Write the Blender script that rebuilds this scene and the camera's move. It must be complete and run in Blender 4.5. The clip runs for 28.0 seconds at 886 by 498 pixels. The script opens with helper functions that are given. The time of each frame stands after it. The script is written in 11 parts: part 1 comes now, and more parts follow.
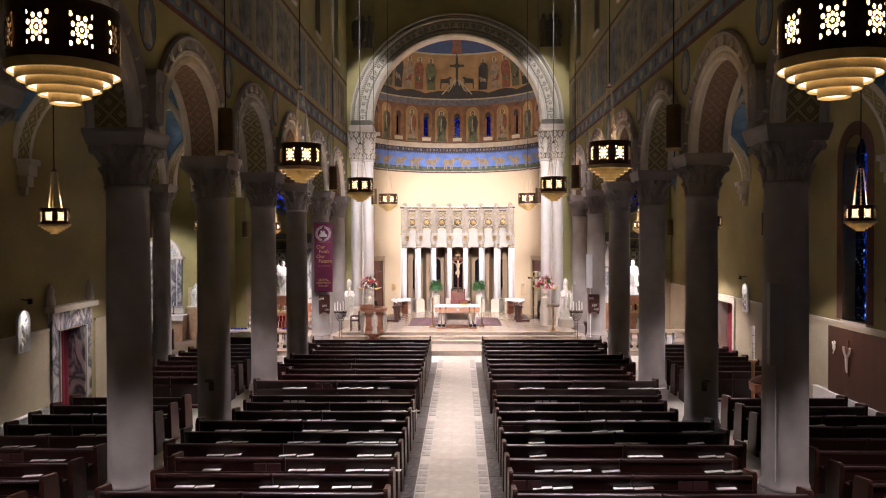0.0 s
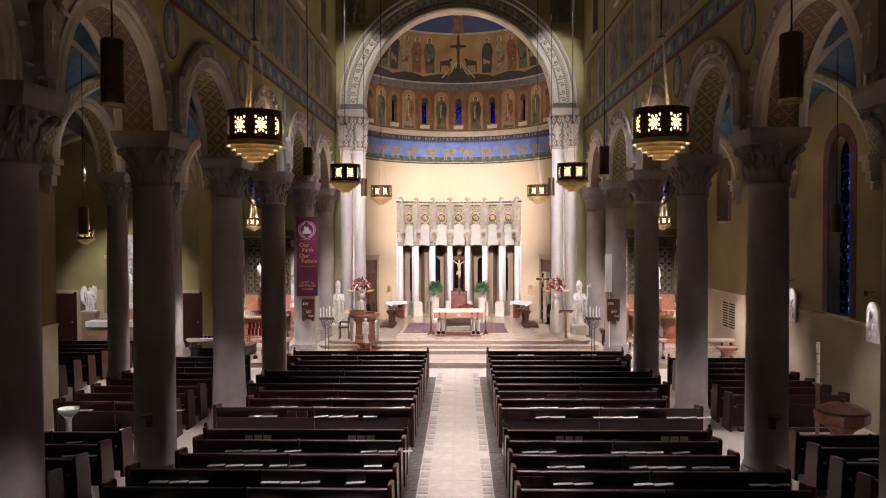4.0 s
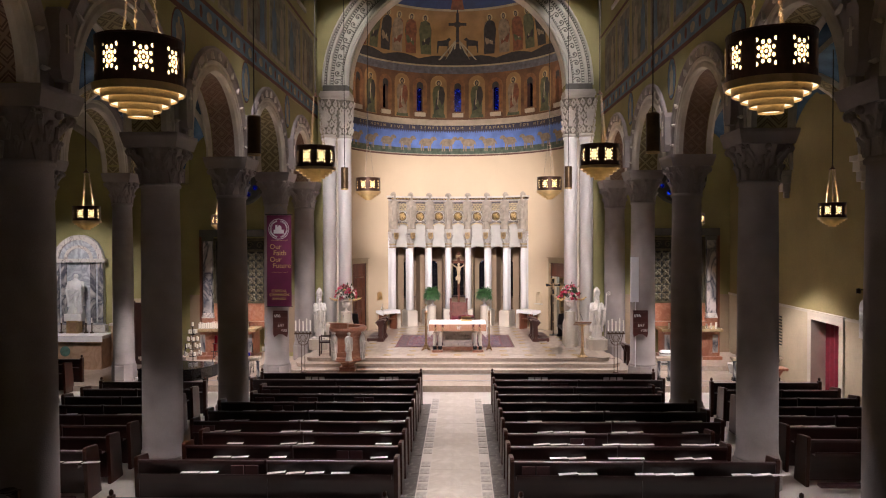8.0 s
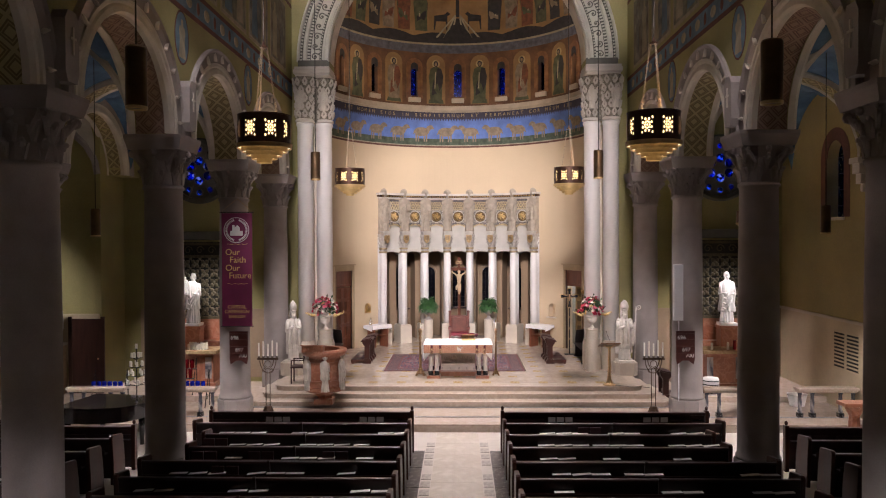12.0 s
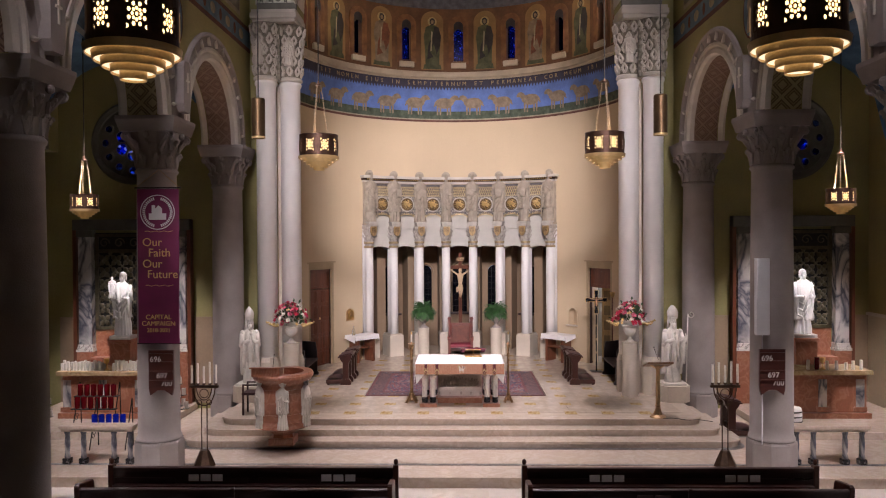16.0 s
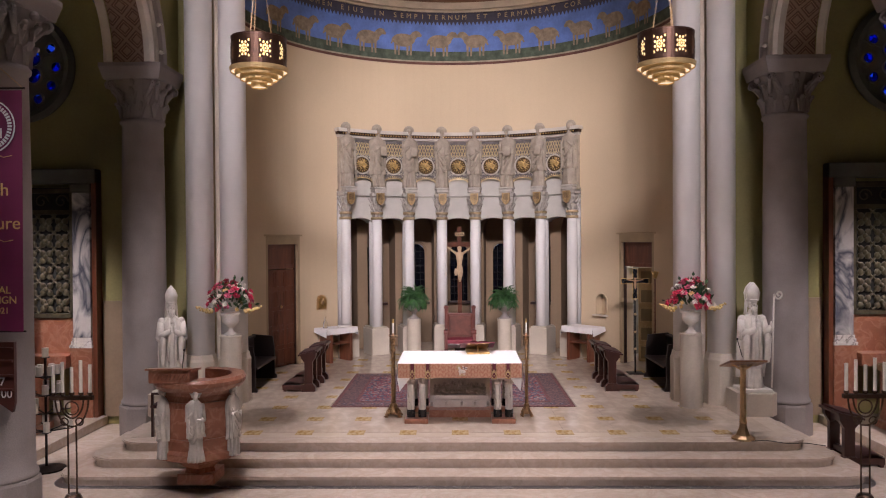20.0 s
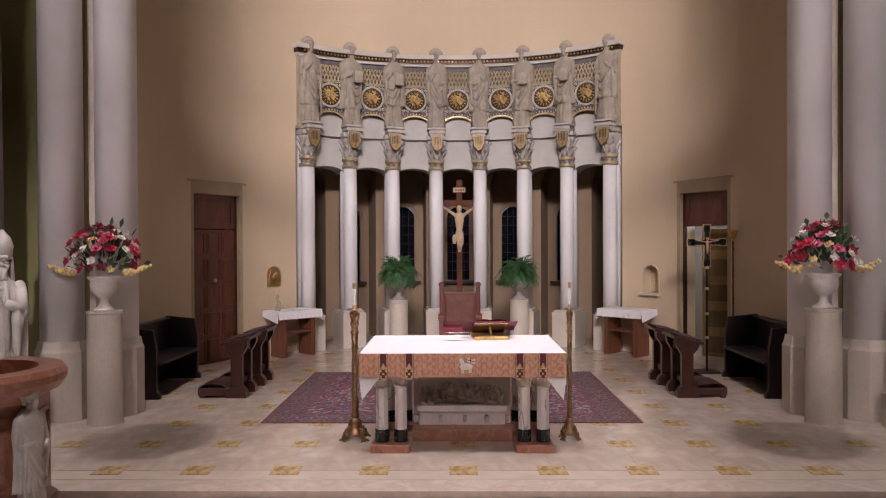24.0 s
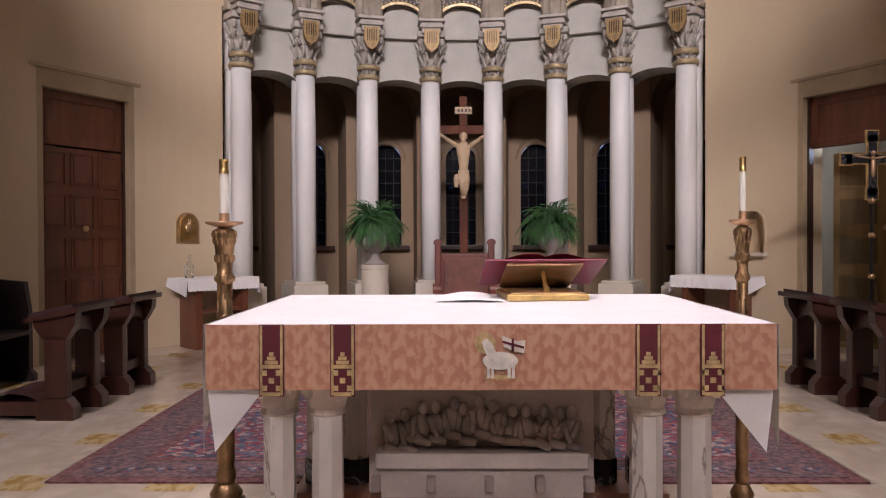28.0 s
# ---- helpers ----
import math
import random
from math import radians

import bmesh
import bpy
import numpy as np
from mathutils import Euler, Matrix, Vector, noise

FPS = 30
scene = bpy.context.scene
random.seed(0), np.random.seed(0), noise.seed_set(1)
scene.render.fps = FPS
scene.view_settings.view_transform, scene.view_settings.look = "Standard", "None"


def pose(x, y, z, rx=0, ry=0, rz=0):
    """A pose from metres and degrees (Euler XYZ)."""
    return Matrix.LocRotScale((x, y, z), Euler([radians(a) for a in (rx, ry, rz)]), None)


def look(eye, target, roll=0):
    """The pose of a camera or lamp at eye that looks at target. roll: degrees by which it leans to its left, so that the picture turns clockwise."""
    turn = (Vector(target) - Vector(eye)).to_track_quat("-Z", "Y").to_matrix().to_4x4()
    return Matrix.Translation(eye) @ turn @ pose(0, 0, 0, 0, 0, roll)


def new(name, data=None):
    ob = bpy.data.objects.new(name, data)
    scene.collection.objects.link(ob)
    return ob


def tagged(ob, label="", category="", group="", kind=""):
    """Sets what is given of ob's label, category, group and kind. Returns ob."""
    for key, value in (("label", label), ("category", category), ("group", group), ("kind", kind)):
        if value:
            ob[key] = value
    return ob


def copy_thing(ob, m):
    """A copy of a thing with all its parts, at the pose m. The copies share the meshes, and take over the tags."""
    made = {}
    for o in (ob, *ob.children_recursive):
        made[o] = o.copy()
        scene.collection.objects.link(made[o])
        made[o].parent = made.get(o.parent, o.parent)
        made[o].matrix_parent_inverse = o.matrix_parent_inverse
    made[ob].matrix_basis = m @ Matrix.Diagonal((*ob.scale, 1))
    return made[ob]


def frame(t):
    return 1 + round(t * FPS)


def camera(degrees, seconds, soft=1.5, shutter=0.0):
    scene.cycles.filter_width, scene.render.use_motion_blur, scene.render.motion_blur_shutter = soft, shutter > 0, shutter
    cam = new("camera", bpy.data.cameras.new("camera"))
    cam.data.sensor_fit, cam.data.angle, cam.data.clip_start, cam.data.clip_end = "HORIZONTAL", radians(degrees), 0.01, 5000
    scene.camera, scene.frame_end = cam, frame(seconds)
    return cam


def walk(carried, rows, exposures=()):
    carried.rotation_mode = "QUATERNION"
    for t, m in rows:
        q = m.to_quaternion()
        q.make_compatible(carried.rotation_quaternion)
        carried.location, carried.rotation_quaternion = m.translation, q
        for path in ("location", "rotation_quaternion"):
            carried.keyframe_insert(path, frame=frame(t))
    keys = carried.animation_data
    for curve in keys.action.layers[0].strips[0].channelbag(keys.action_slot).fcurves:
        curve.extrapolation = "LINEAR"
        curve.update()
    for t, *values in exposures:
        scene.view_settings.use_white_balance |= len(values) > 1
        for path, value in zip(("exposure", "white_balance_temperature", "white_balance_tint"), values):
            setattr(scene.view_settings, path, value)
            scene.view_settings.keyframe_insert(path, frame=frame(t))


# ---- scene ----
EXPOSURES = [(0.0, 1.18, 6000, 18), (6.0, 0.8, 6050, 18), (11.0, 0.45, 6050, 18), (17.0, 0.1, 6000, 22), (21.0, -0.15, 6000, 23), (25.0, -0.25, 6000, 22), (28.0, -0.28, 6000, 21)]
cam = camera(60.54, 28.0, 1.1)
# seconds, x, y, z, yaw, pitch, roll
ROWS = [
    (0.0, 0.165, -3.392, 4.686, 1.33, -1.05, -0.21),
    (0.5, 0.161, -3.044, 4.691, 1.33, -1.09, -0.20),
    (1.0, 0.153, -2.655, 4.695, 1.32, -1.13, -0.19),
    (1.5, 0.145, -2.231, 4.693, 1.33, -1.17, -0.18),
    (2.0, 0.136, -1.786, 4.692, 1.33, -1.21, -0.17),
    (2.5, 0.127, -1.331, 4.687, 1.34, -1.23, -0.14),
    (3.0, 0.116, -0.870, 4.682, 1.34, -1.26, -0.14),
    (3.5, 0.113, -0.404, 4.679, 1.35, -1.28, -0.14),
    (5.5, 0.102, 1.475, 4.644, 1.37, -1.28, -0.17),
    (6.0, 0.104, 1.975, 4.624, 1.38, -1.25, -0.17),
    (6.5, 0.113, 2.476, 4.614, 1.37, -1.24, -0.18),
    (7.0, 0.116, 2.978, 4.609, 1.37, -1.21, -0.19),
    (7.5, 0.123, 3.487, 4.610, 1.36, -1.19, -0.18),
    (8.0, 0.128, 4.003, 4.608, 1.36, -1.15, -0.18),
    (8.5, 0.131, 4.526, 4.608, 1.35, -1.11, -0.20),
    (9.0, 0.133, 5.052, 4.610, 1.35, -1.08, -0.18),
    (9.5, 0.140, 5.572, 4.608, 1.36, -1.04, -0.19),
    (10.0, 0.136, 6.104, 4.604, 1.35, -1.01, -0.19),
    (10.5, 0.132, 6.630, 4.600, 1.35, -0.97, -0.21),
    (11.0, 0.124, 7.162, 4.596, 1.35, -0.94, -0.21),
    (11.5, 0.107, 7.712, 4.578, 1.34, -0.89, -0.21),
    (12.0, 0.086, 8.271, 4.567, 1.33, -0.86, -0.22),
    (12.5, 0.069, 8.836, 4.558, 1.31, -0.85, -0.23),
    (14.5, 0.049, 11.265, 4.563, 1.33, -0.89, -0.27),
    (15.0, 0.041, 11.863, 4.532, 1.32, -0.85, -0.28),
    (15.5, 0.027, 12.458, 4.424, 1.29, -0.82, -0.31),
    (16.0, 0.017, 13.042, 4.285, 1.28, -0.80, -0.30),
    (16.5, 0.014, 13.623, 4.191, 1.28, -0.80, -0.31),
    (17.0, 0.019, 14.202, 4.101, 1.29, -0.75, -0.34),
    (17.5, 0.014, 14.784, 3.993, 1.26, -0.74, -0.35),
    (18.0, 0.018, 15.365, 3.884, 1.26, -0.73, -0.34),
    (18.5, 0.011, 15.949, 3.794, 1.22, -0.71, -0.36),
    (19.0, 0.002, 16.535, 3.713, 1.20, -0.68, -0.36),
    (19.5, -0.004, 17.117, 3.600, 1.18, -0.67, -0.38),
    (20.0, -0.011, 17.702, 3.481, 1.15, -0.69, -0.37),
    (20.5, -0.006, 18.280, 3.359, 1.14, -0.68, -0.39),
    (21.0, -0.007, 18.861, 3.243, 1.11, -0.67, -0.39),
    (21.5, -0.006, 19.438, 3.131, 1.08, -0.68, -0.38),
    (23.5, -0.053, 21.779, 2.700, 0.93, -0.53, -0.27),
    (24.0, -0.061, 22.384, 2.605, 0.93, -0.56, -0.28),
    (24.5, -0.072, 22.996, 2.486, 0.91, -0.59, -0.28),
    (25.0, -0.080, 23.618, 2.362, 0.89, -0.59, -0.26),
    (25.5, -0.087, 24.237, 2.252, 0.87, -0.60, -0.25),
    (26.0, -0.095, 24.851, 2.137, 0.87, -0.65, -0.23),
    (26.5, -0.110, 25.469, 2.004, 0.83, -0.67, -0.22),
    (27.0, -0.112, 26.092, 1.876, 0.82, -0.69, -0.21),
    (27.5, -0.114, 26.629, 1.859, 0.81, -0.72, -0.21),
    (28.0, -0.120, 26.866, 1.855, 0.80, -0.78, -0.21),
]
walk(cam, [(t, pose(x, y, z, 90 + pitch, -lean, yaw)) for t, x, y, z, yaw, pitch, lean in ROWS],
     EXPOSURES)

# ---- light and world ----
world = bpy.data.worlds.new("dusk")
scene.world = world
world.use_nodes = True
wn = world.node_tree.nodes
sky = wn.new("ShaderNodeTexSky")
sky.sky_type = "NISHITA"
sky.sun_disc = False
sky.sun_elevation = radians(3)
sky.sun_rotation = radians(200)
world.node_tree.links.new(sky.outputs[0], wn["Background"].inputs[0])
wn["Background"].inputs[1].default_value = 0.05


def lamp(name, kind, where, target, power, colour=(1.0, 0.86, 0.7), size=0.2, cone=70, blend=0.6):
    data = bpy.data.lights.new(name, kind)
    data.energy = power
    data.color = colour
    if kind == "SPOT":
        data.spot_size, data.spot_blend, data.shadow_soft_size = radians(cone), blend, size
    elif kind == "AREA":
        data.size = size
    else:
        data.shadow_soft_size = size
    ob = new(name, data)
    ob.matrix_basis = look(where, target)
    return ob


WARM, WHITE = (1.0, 0.8, 0.56), (1.0, 0.9, 0.84)
# unseen floodlights, added high in the nave, over the steps and round the arch
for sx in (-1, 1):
    for x in (1.2, 3.9):
        lamp("apse_flood", "SPOT", (sx * x, 5.0, 15.6), (sx * 0.2 * x, 37.0, 4.0), 11800, WHITE, 1.3, 20, 0.6)
    lamp("sanctuary_flood", "SPOT", (sx * 2.2, 30.6, 13.4), (sx * 1.7, 31.6, 0.6), 1350, WHITE, 0.2, 46, 0.8)
    lamp("chancel_flood", "SPOT", (sx * 1.6, 5.0, 15.6), (sx * 4.15, 30.6, 2.3), 13500, WHITE, 0.5, 7, 0.7)
    lamp("step_flood", "SPOT", (sx * 2.4, 26.6, 15.6), (sx * 2.3, 28.4, 0.2), 4000, WHITE, 0.2, 40, 0.7)
    lamp("column_flood", "SPOT", (sx * 2.6, 16.5, 15.6), (sx * 5.2, 25.6, 2.4), 1900, WHITE, 0.2, 16, 0.6)
    # two spots a side added to brighten the arch face and half dome
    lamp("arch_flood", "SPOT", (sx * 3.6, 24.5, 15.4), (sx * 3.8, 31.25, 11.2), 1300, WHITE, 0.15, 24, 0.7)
    lamp("dome_flood", "SPOT", (sx * 4.1, 33.2, 9.75), (-sx * 1.2, 36.4, 13.2), 230, WARM, 0.1, 120, 0.6)
    lamp("chapel_flood", "SPOT", (sx * 7.6, 27.2, 7.6), (sx * 7.5, 30.2, 1.5), 2000, WHITE, 0.1, 44, 0.8)
    lamp("statue_spot", "SPOT", (sx * 7.3, 28.4, 7.6), (sx * 7.8, 30.45, 2.9), 500, WHITE, 0.05, 22, 0.5)
    # unseen roof spots added along the nave to brighten pews and floor
    for y in (-1.5, 4.5, 10.5, 16.5, 21.5):
        lamp("nave_downlight", "SPOT", (sx * 1.6, y, 15.8), (sx * 1.4, y + 0.6, 0), 1900, WHITE, 0.15, 28, 0.6)
lamp("altar_flood", "SPOT", (0, 5.0, 15.7), (0, 29.9, 1.2), 8600, WHITE, 0.6, 13, 0.6)
lamp("chapel_flood", "SPOT", (-12.4, 25.0, 6.9), (-12.9, 29.2, 2.4), 700, WHITE, 0.1, 56, 0.7)

# ---- materials ----


def node_mat(name):
    m = bpy.data.materials.new(name)
    m.use_nodes = True
    nt = m.node_tree
    return m, nt, nt.nodes, nt.links, nt.nodes["Principled BSDF"]


def ramp_of(nodes, stops):
    r = nodes.new("ShaderNodeValToRGB")
    e = r.color_ramp.elements
    while len(e) < len(stops):
        e.new(0.5)
    for el, (p, c) in zip(e, stops):
        el.position, el.color = p, (*c, 1)
    return r


def shade(c, k):
    return tuple(min(1, max(0, v * k)) for v in c)


def surface(name, base, rough=0.6, metal=0.0, scale=3.0, vary=0.25, bump=0.1, fine=40.0, stretch=(1, 1, 1), tint=None, spec=0.5, coat=0.0, per_object=0.0):
    """Stone, plaster, wood or metal: colour in two scales, a fine relief and uneven gloss."""
    m, nt, nodes, links, b = node_mat(name)
    tc = nodes.new("ShaderNodeTexCoord")
    mp = nodes.new("ShaderNodeMapping")
    mp.inputs["Scale"].default_value = stretch
    links.new(tc.outputs["Object"], mp.inputs[0])
    big, small = nodes.new("ShaderNodeTexNoise"), nodes.new("ShaderNodeTexNoise")
    for n, s, d in ((big, scale, 6), (small, fine, 4)):
        n.inputs["Scale"].default_value, n.inputs["Detail"].default_value = s, d
        links.new(mp.outputs[0], n.inputs["Vector"])
    r1 = ramp_of(nodes, [(0.3, shade(base, 1 - vary)), (0.7, tint or shade(base, 1 + vary * 0.6))])
    links.new(big.outputs[0], r1.inputs[0])
    r2 = ramp_of(nodes, [(0.25, (1 - vary * 0.55,) * 3), (0.75, (1, 1, 1))])
    links.new(small.outputs[0], r2.inputs[0])
    mix = nodes.new("ShaderNodeMixRGB")
    mix.blend_type, mix.inputs[0].default_value = "MULTIPLY", 1
    links.new(r1.outputs[0], mix.inputs[1])
    links.new(r2.outputs[0], mix.inputs[2])
    out = mix.outputs[0]
    if per_object:
        oi = nodes.new("ShaderNodeObjectInfo")
        r3 = ramp_of(nodes, [(0, (1 - per_object,) * 3), (1, (1, 1, 1))])
        links.new(oi.outputs["Random"], r3.inputs[0])
        m3 = nodes.new("ShaderNodeMixRGB")
        m3.blend_type, m3.inputs[0].default_value = "MULTIPLY", 1
        links.new(out, m3.inputs[1])
        links.new(r3.outputs[0], m3.inputs[2])
        out = m3.outputs[0]
    links.new(out, b.inputs["Base Color"])
    rr = nodes.new("ShaderNodeMapRange")
    rr.inputs[3].default_value, rr.inputs[4].default_value = max(0.03, rough - 0.12), min(1, rough + 0.12)
    links.new(big.outputs[0], rr.inputs[0])
    links.new(rr.outputs[0], b.inputs["Roughness"])
    b.inputs["Metallic"].default_value = metal
    b.inputs["Specular IOR Level"].default_value = spec
    b.inputs["Coat Weight"].default_value = coat
    if bump:
        bp = nodes.new("ShaderNodeBump")
        bp.inputs["Strength"].default_value, bp.inputs["Distance"].default_value = bump, 0.01
        links.new(small.outputs[0], bp.inputs["Height"])
        links.new(bp.outputs[0], b.inputs["Normal"])
    return m


def marble(name, base, vein, rough=0.25, scale=2.0, thin=0.06, stretch=(1, 1, 1)):
    m, nt, nodes, links, b = node_mat(name)
    tc, mp = nodes.new("ShaderNodeTexCoord"), nodes.new("ShaderNodeMapping")
    mp.inputs["Scale"].default_value = stretch
    links.new(tc.outputs["Object"], mp.inputs[0])
    n1, n2 = nodes.new("ShaderNodeTexNoise"), nodes.new("ShaderNodeTexNoise")
    n1.inputs["Scale"].default_value, n1.inputs["Detail"].default_value, n1.inputs["Distortion"].default_value = scale, 8, 1.6
    n2.inputs["Scale"].default_value, n2.inputs["Detail"].default_value = scale * 7, 5
    for n in (n1, n2):
        links.new(mp.outputs[0], n.inputs["Vector"])
    r = ramp_of(nodes, [(0.0, base), (0.5 - thin, base), (0.5, vein), (0.5 + thin, shade(base, 0.96)), (1, shade(base, 0.92))])
    links.new(n1.outputs[0], r.inputs[0])
    r2 = ramp_of(nodes, [(0.3, (0.9, 0.9, 0.9)), (0.7, (1, 1, 1))])
    links.new(n2.outputs[0], r2.inputs[0])
    mix = nodes.new("ShaderNodeMixRGB")
    mix.blend_type, mix.inputs[0].default_value = "MULTIPLY", 1
    links.new(r.outputs[0], mix.inputs[1])
    links.new(r2.outputs[0], mix.inputs[2])
    links.new(mix.outputs[0], b.inputs["Base Color"])
    rr = nodes.new("ShaderNodeMapRange")
    rr.inputs[3].default_value, rr.inputs[4].default_value = rough * 0.92, rough * 1.12
    links.new(n2.outputs[0], rr.inputs[0])
    links.new(rr.outputs[0], b.inputs["Roughness"])
    return m


def glow(name, colour, power):
    m, nt, nodes, links, b = node_mat(name)
    b.inputs["Base Color"].default_value = (*colour, 1)
    b.inputs["Emission Color"].default_value = (*colour, 1)
    b.inputs["Emission Strength"].default_value = power
    return m


def lattice_mat(name, ground, line, accent, size=0.42, rough=0.7):
    """Stencilled diaper pattern: lozenges with a small centre, painted on plaster."""
    m, nt, nodes, links, b = node_mat(name)
    uv = nodes.new("ShaderNodeUVMap")
    sep = nodes.new("ShaderNodeSeparateXYZ")
    links.new(uv.outputs[0], sep.inputs[0])

    def op(kind, a, c=None):
        n = nodes.new("ShaderNodeMath")
        n.operation = kind
        for i, v in ((0, a), (1, c)):
            if v is None:
                continue
            if isinstance(v, (int, float)):
                n.inputs[i].default_value = v
            else:
                links.new(v, n.inputs[i])
        return n.outputs[0]
    u, v = sep.outputs[0], sep.outputs[1]
    a = op("PINGPONG", op("DIVIDE", op("ADD", u, v), size), 0.5)
    c = op("PINGPONG", op("DIVIDE", op("SUBTRACT", u, v), size), 0.5)
    lines = op("LESS_THAN", op("MINIMUM", a, c), 0.085)
    dots = op("GREATER_THAN", op("MINIMUM", a, c), 0.3)
    ring = op("MULTIPLY", op("GREATER_THAN", op("MINIMUM", a, c), 0.17), op("LESS_THAN", op("MINIMUM", a, c), 0.22))
    nz = nodes.new("ShaderNodeTexNoise")
    nz.inputs["Scale"].default_value = 9
    g = ramp_of(nodes, [(0.3, shade(ground, 0.75)), (0.7, ground)])
    links.new(nz.outputs[0], g.inputs[0])
    col = g.outputs[0]
    for mask, cc in ((lines, line), (ring, accent), (dots, line)):
        mx = nodes.new("ShaderNodeMixRGB")
        links.new(mask, mx.inputs[0])
        links.new(col, mx.inputs[1])
        mx.inputs[2].default_value = (*cc, 1)
        col = mx.outputs[0]
    links.new(col, b.inputs["Base Color"])
    b.inputs["Roughness"].default_value = rough
    return m


def stained(name, a, c, d, scale=14.0):
    """Coloured window glass in small pieces between dark leads; dusk shows through."""
    m, nt, nodes, links, b = node_mat(name)
    out = nodes["Material Output"]
    tc = nodes.new("ShaderNodeTexCoord")
    vo = nodes.new("ShaderNodeTexVoronoi")
    vo.inputs["Scale"].default_value = scale
    links.new(tc.outputs["Object"], vo.inputs["Vector"])
    sp = nodes.new("ShaderNodeSeparateColor")
    links.new(vo.outputs["Color"], sp.inputs[0])
    r = ramp_of(nodes, [(0.0, shade(a, 0.12)), (0.35, shade(a, 0.4)), (0.62, a), (0.84, c), (0.94, d)])
    r.color_ramp.interpolation = "CONSTANT"
    links.new(sp.outputs[0], r.inputs[0])
    tr = nodes.new("ShaderNodeBsdfTransparent")
    links.new(r.outputs[0], tr.inputs[0])
    b.inputs["Base Color"].default_value = (0.01, 0.012, 0.02, 1)
    b.inputs["Roughness"].default_value = 0.25
    mx = nodes.new("ShaderNodeMixShader")
    mx.inputs[0].default_value = 0.75
    links.new(b.outputs[0], mx.inputs[1])
    links.new(tr.outputs[0], mx.inputs[2])
    links.new(mx.outputs[0], out.inputs[0])
    return m


M = {}
M["plaster_olive"] = surface("plaster_olive", (0.34, 0.31, 0.13), 0.85, scale=0.7, vary=0.22, bump=0.15, fine=25)
M["plaster_ochre"] = surface("plaster_ochre", (0.36, 0.29, 0.12), 0.85, scale=0.6, vary=0.22, bump=0.15, fine=25)
M["plaster_apse"] = surface("plaster_apse", (0.62, 0.49, 0.32), 0.85, scale=0.5, vary=0.08, bump=0.08, fine=30)
M["dado_brown"] = surface("dado_brown", (0.34, 0.25, 0.16), 0.55, scale=0.9, vary=0.2, bump=0.06, fine=20)
M["dado"] = surface("dado", (0.56, 0.47, 0.31), 0.6, scale=0.9, vary=0.15, bump=0.06, fine=20)
M["stone"] = surface("stone", (0.32, 0.28, 0.26), 0.75, scale=1.6, vary=0.22, bump=0.3, fine=55)
M["stone_dark"] = surface("stone_dark", (0.36, 0.32, 0.3), 0.75, scale=1.6, vary=0.25, bump=0.3, fine=55)
M["stone_pale"] = surface("stone_pale", (0.6, 0.55, 0.47), 0.65, scale=2.2, vary=0.18, bump=0.25, fine=60)
M["carved"] = surface("carved", (0.3, 0.27, 0.21), 0.75, scale=14, vary=0.6, bump=0.6, fine=38)
M["white_shaft"] = surface("white_shaft", (0.8, 0.78, 0.75), 0.45, scale=2, vary=0.05, bump=0.04, fine=60)
M["statue"] = surface("statue", (0.68, 0.63, 0.56), 0.5, scale=5, vary=0.16, bump=0.15, fine=40)
M["figure_stone"] = surface("figure_stone", (0.4, 0.34, 0.26), 0.65, scale=7, vary=0.25, bump=0.4, fine=45)
M["limestone"] = surface("limestone", (0.58, 0.51, 0.41), 0.5, scale=1.3, vary=0.16, bump=0.08, fine=30)
M["floor_nave"] = marble("floor_nave", (0.66, 0.6, 0.53), (0.62, 0.56, 0.49), 0.3, 0.8, 0.2)
M["floor_sanctuary"] = marble("floor_sanctuary", (0.6, 0.5, 0.4), (0.56, 0.46, 0.36), 0.16, 0.8, 0.2)
M["floor_dark"] = marble("floor_dark", (0.085, 0.075, 0.07), (0.26, 0.24, 0.22), 0.3, 2.2, 0.02)
M["inlay_ochre"] = marble("inlay_ochre", (0.36, 0.22, 0.07), (0.52, 0.39, 0.2), 0.2, 3.0, 0.1)
M["inlay_grey"] = marble("inlay_grey", (0.36, 0.32, 0.27), (0.5, 0.45, 0.4), 0.3, 3.0, 0.1)
M["step_marble"] = marble("step_marble", (0.6, 0.5, 0.41), (0.53, 0.43, 0.34), 0.16, 2.2, 0.1)
M["red_marble"] = marble("red_marble", (0.34, 0.135, 0.075), (0.42, 0.2, 0.125), 0.28, 3.0, 0.07)
M["white_marble"] = marble("white_marble", (0.72, 0.67, 0.61), (0.26, 0.22, 0.2), 0.25, 3.4, 0.022, (1, 1, 0.4))
M["grey_marble"] = marble("grey_marble", (0.62, 0.58, 0.54), (0.09, 0.095, 0.12), 0.22, 1.7, 0.12, (1, 1, 0.5))
M["black_marble"] = marble("black_marble", (0.02, 0.02, 0.022), (0.2, 0.2, 0.2), 0.15, 5, 0.02)
M["pew_wood"] = surface("pew_wood", (0.03, 0.0095, 0.007), 0.32, scale=2.2, vary=0.45, bump=0.08, fine=34, stretch=(0.35, 3, 3), coat=0.12, per_object=0.25)
M["pew_end_wood"] = surface("pew_end_wood", (0.06, 0.02, 0.012), 0.34, scale=2.2, vary=0.4, bump=0.08, fine=34, stretch=(3, 3, 0.4), coat=0.05, per_object=0.25, spec=0.25)
M["dark_wood"] = surface("dark_wood", (0.05, 0.02, 0.014), 0.35, scale=3, vary=0.4, bump=0.08, fine=40, stretch=(3, 3, 0.5), coat=0.2)
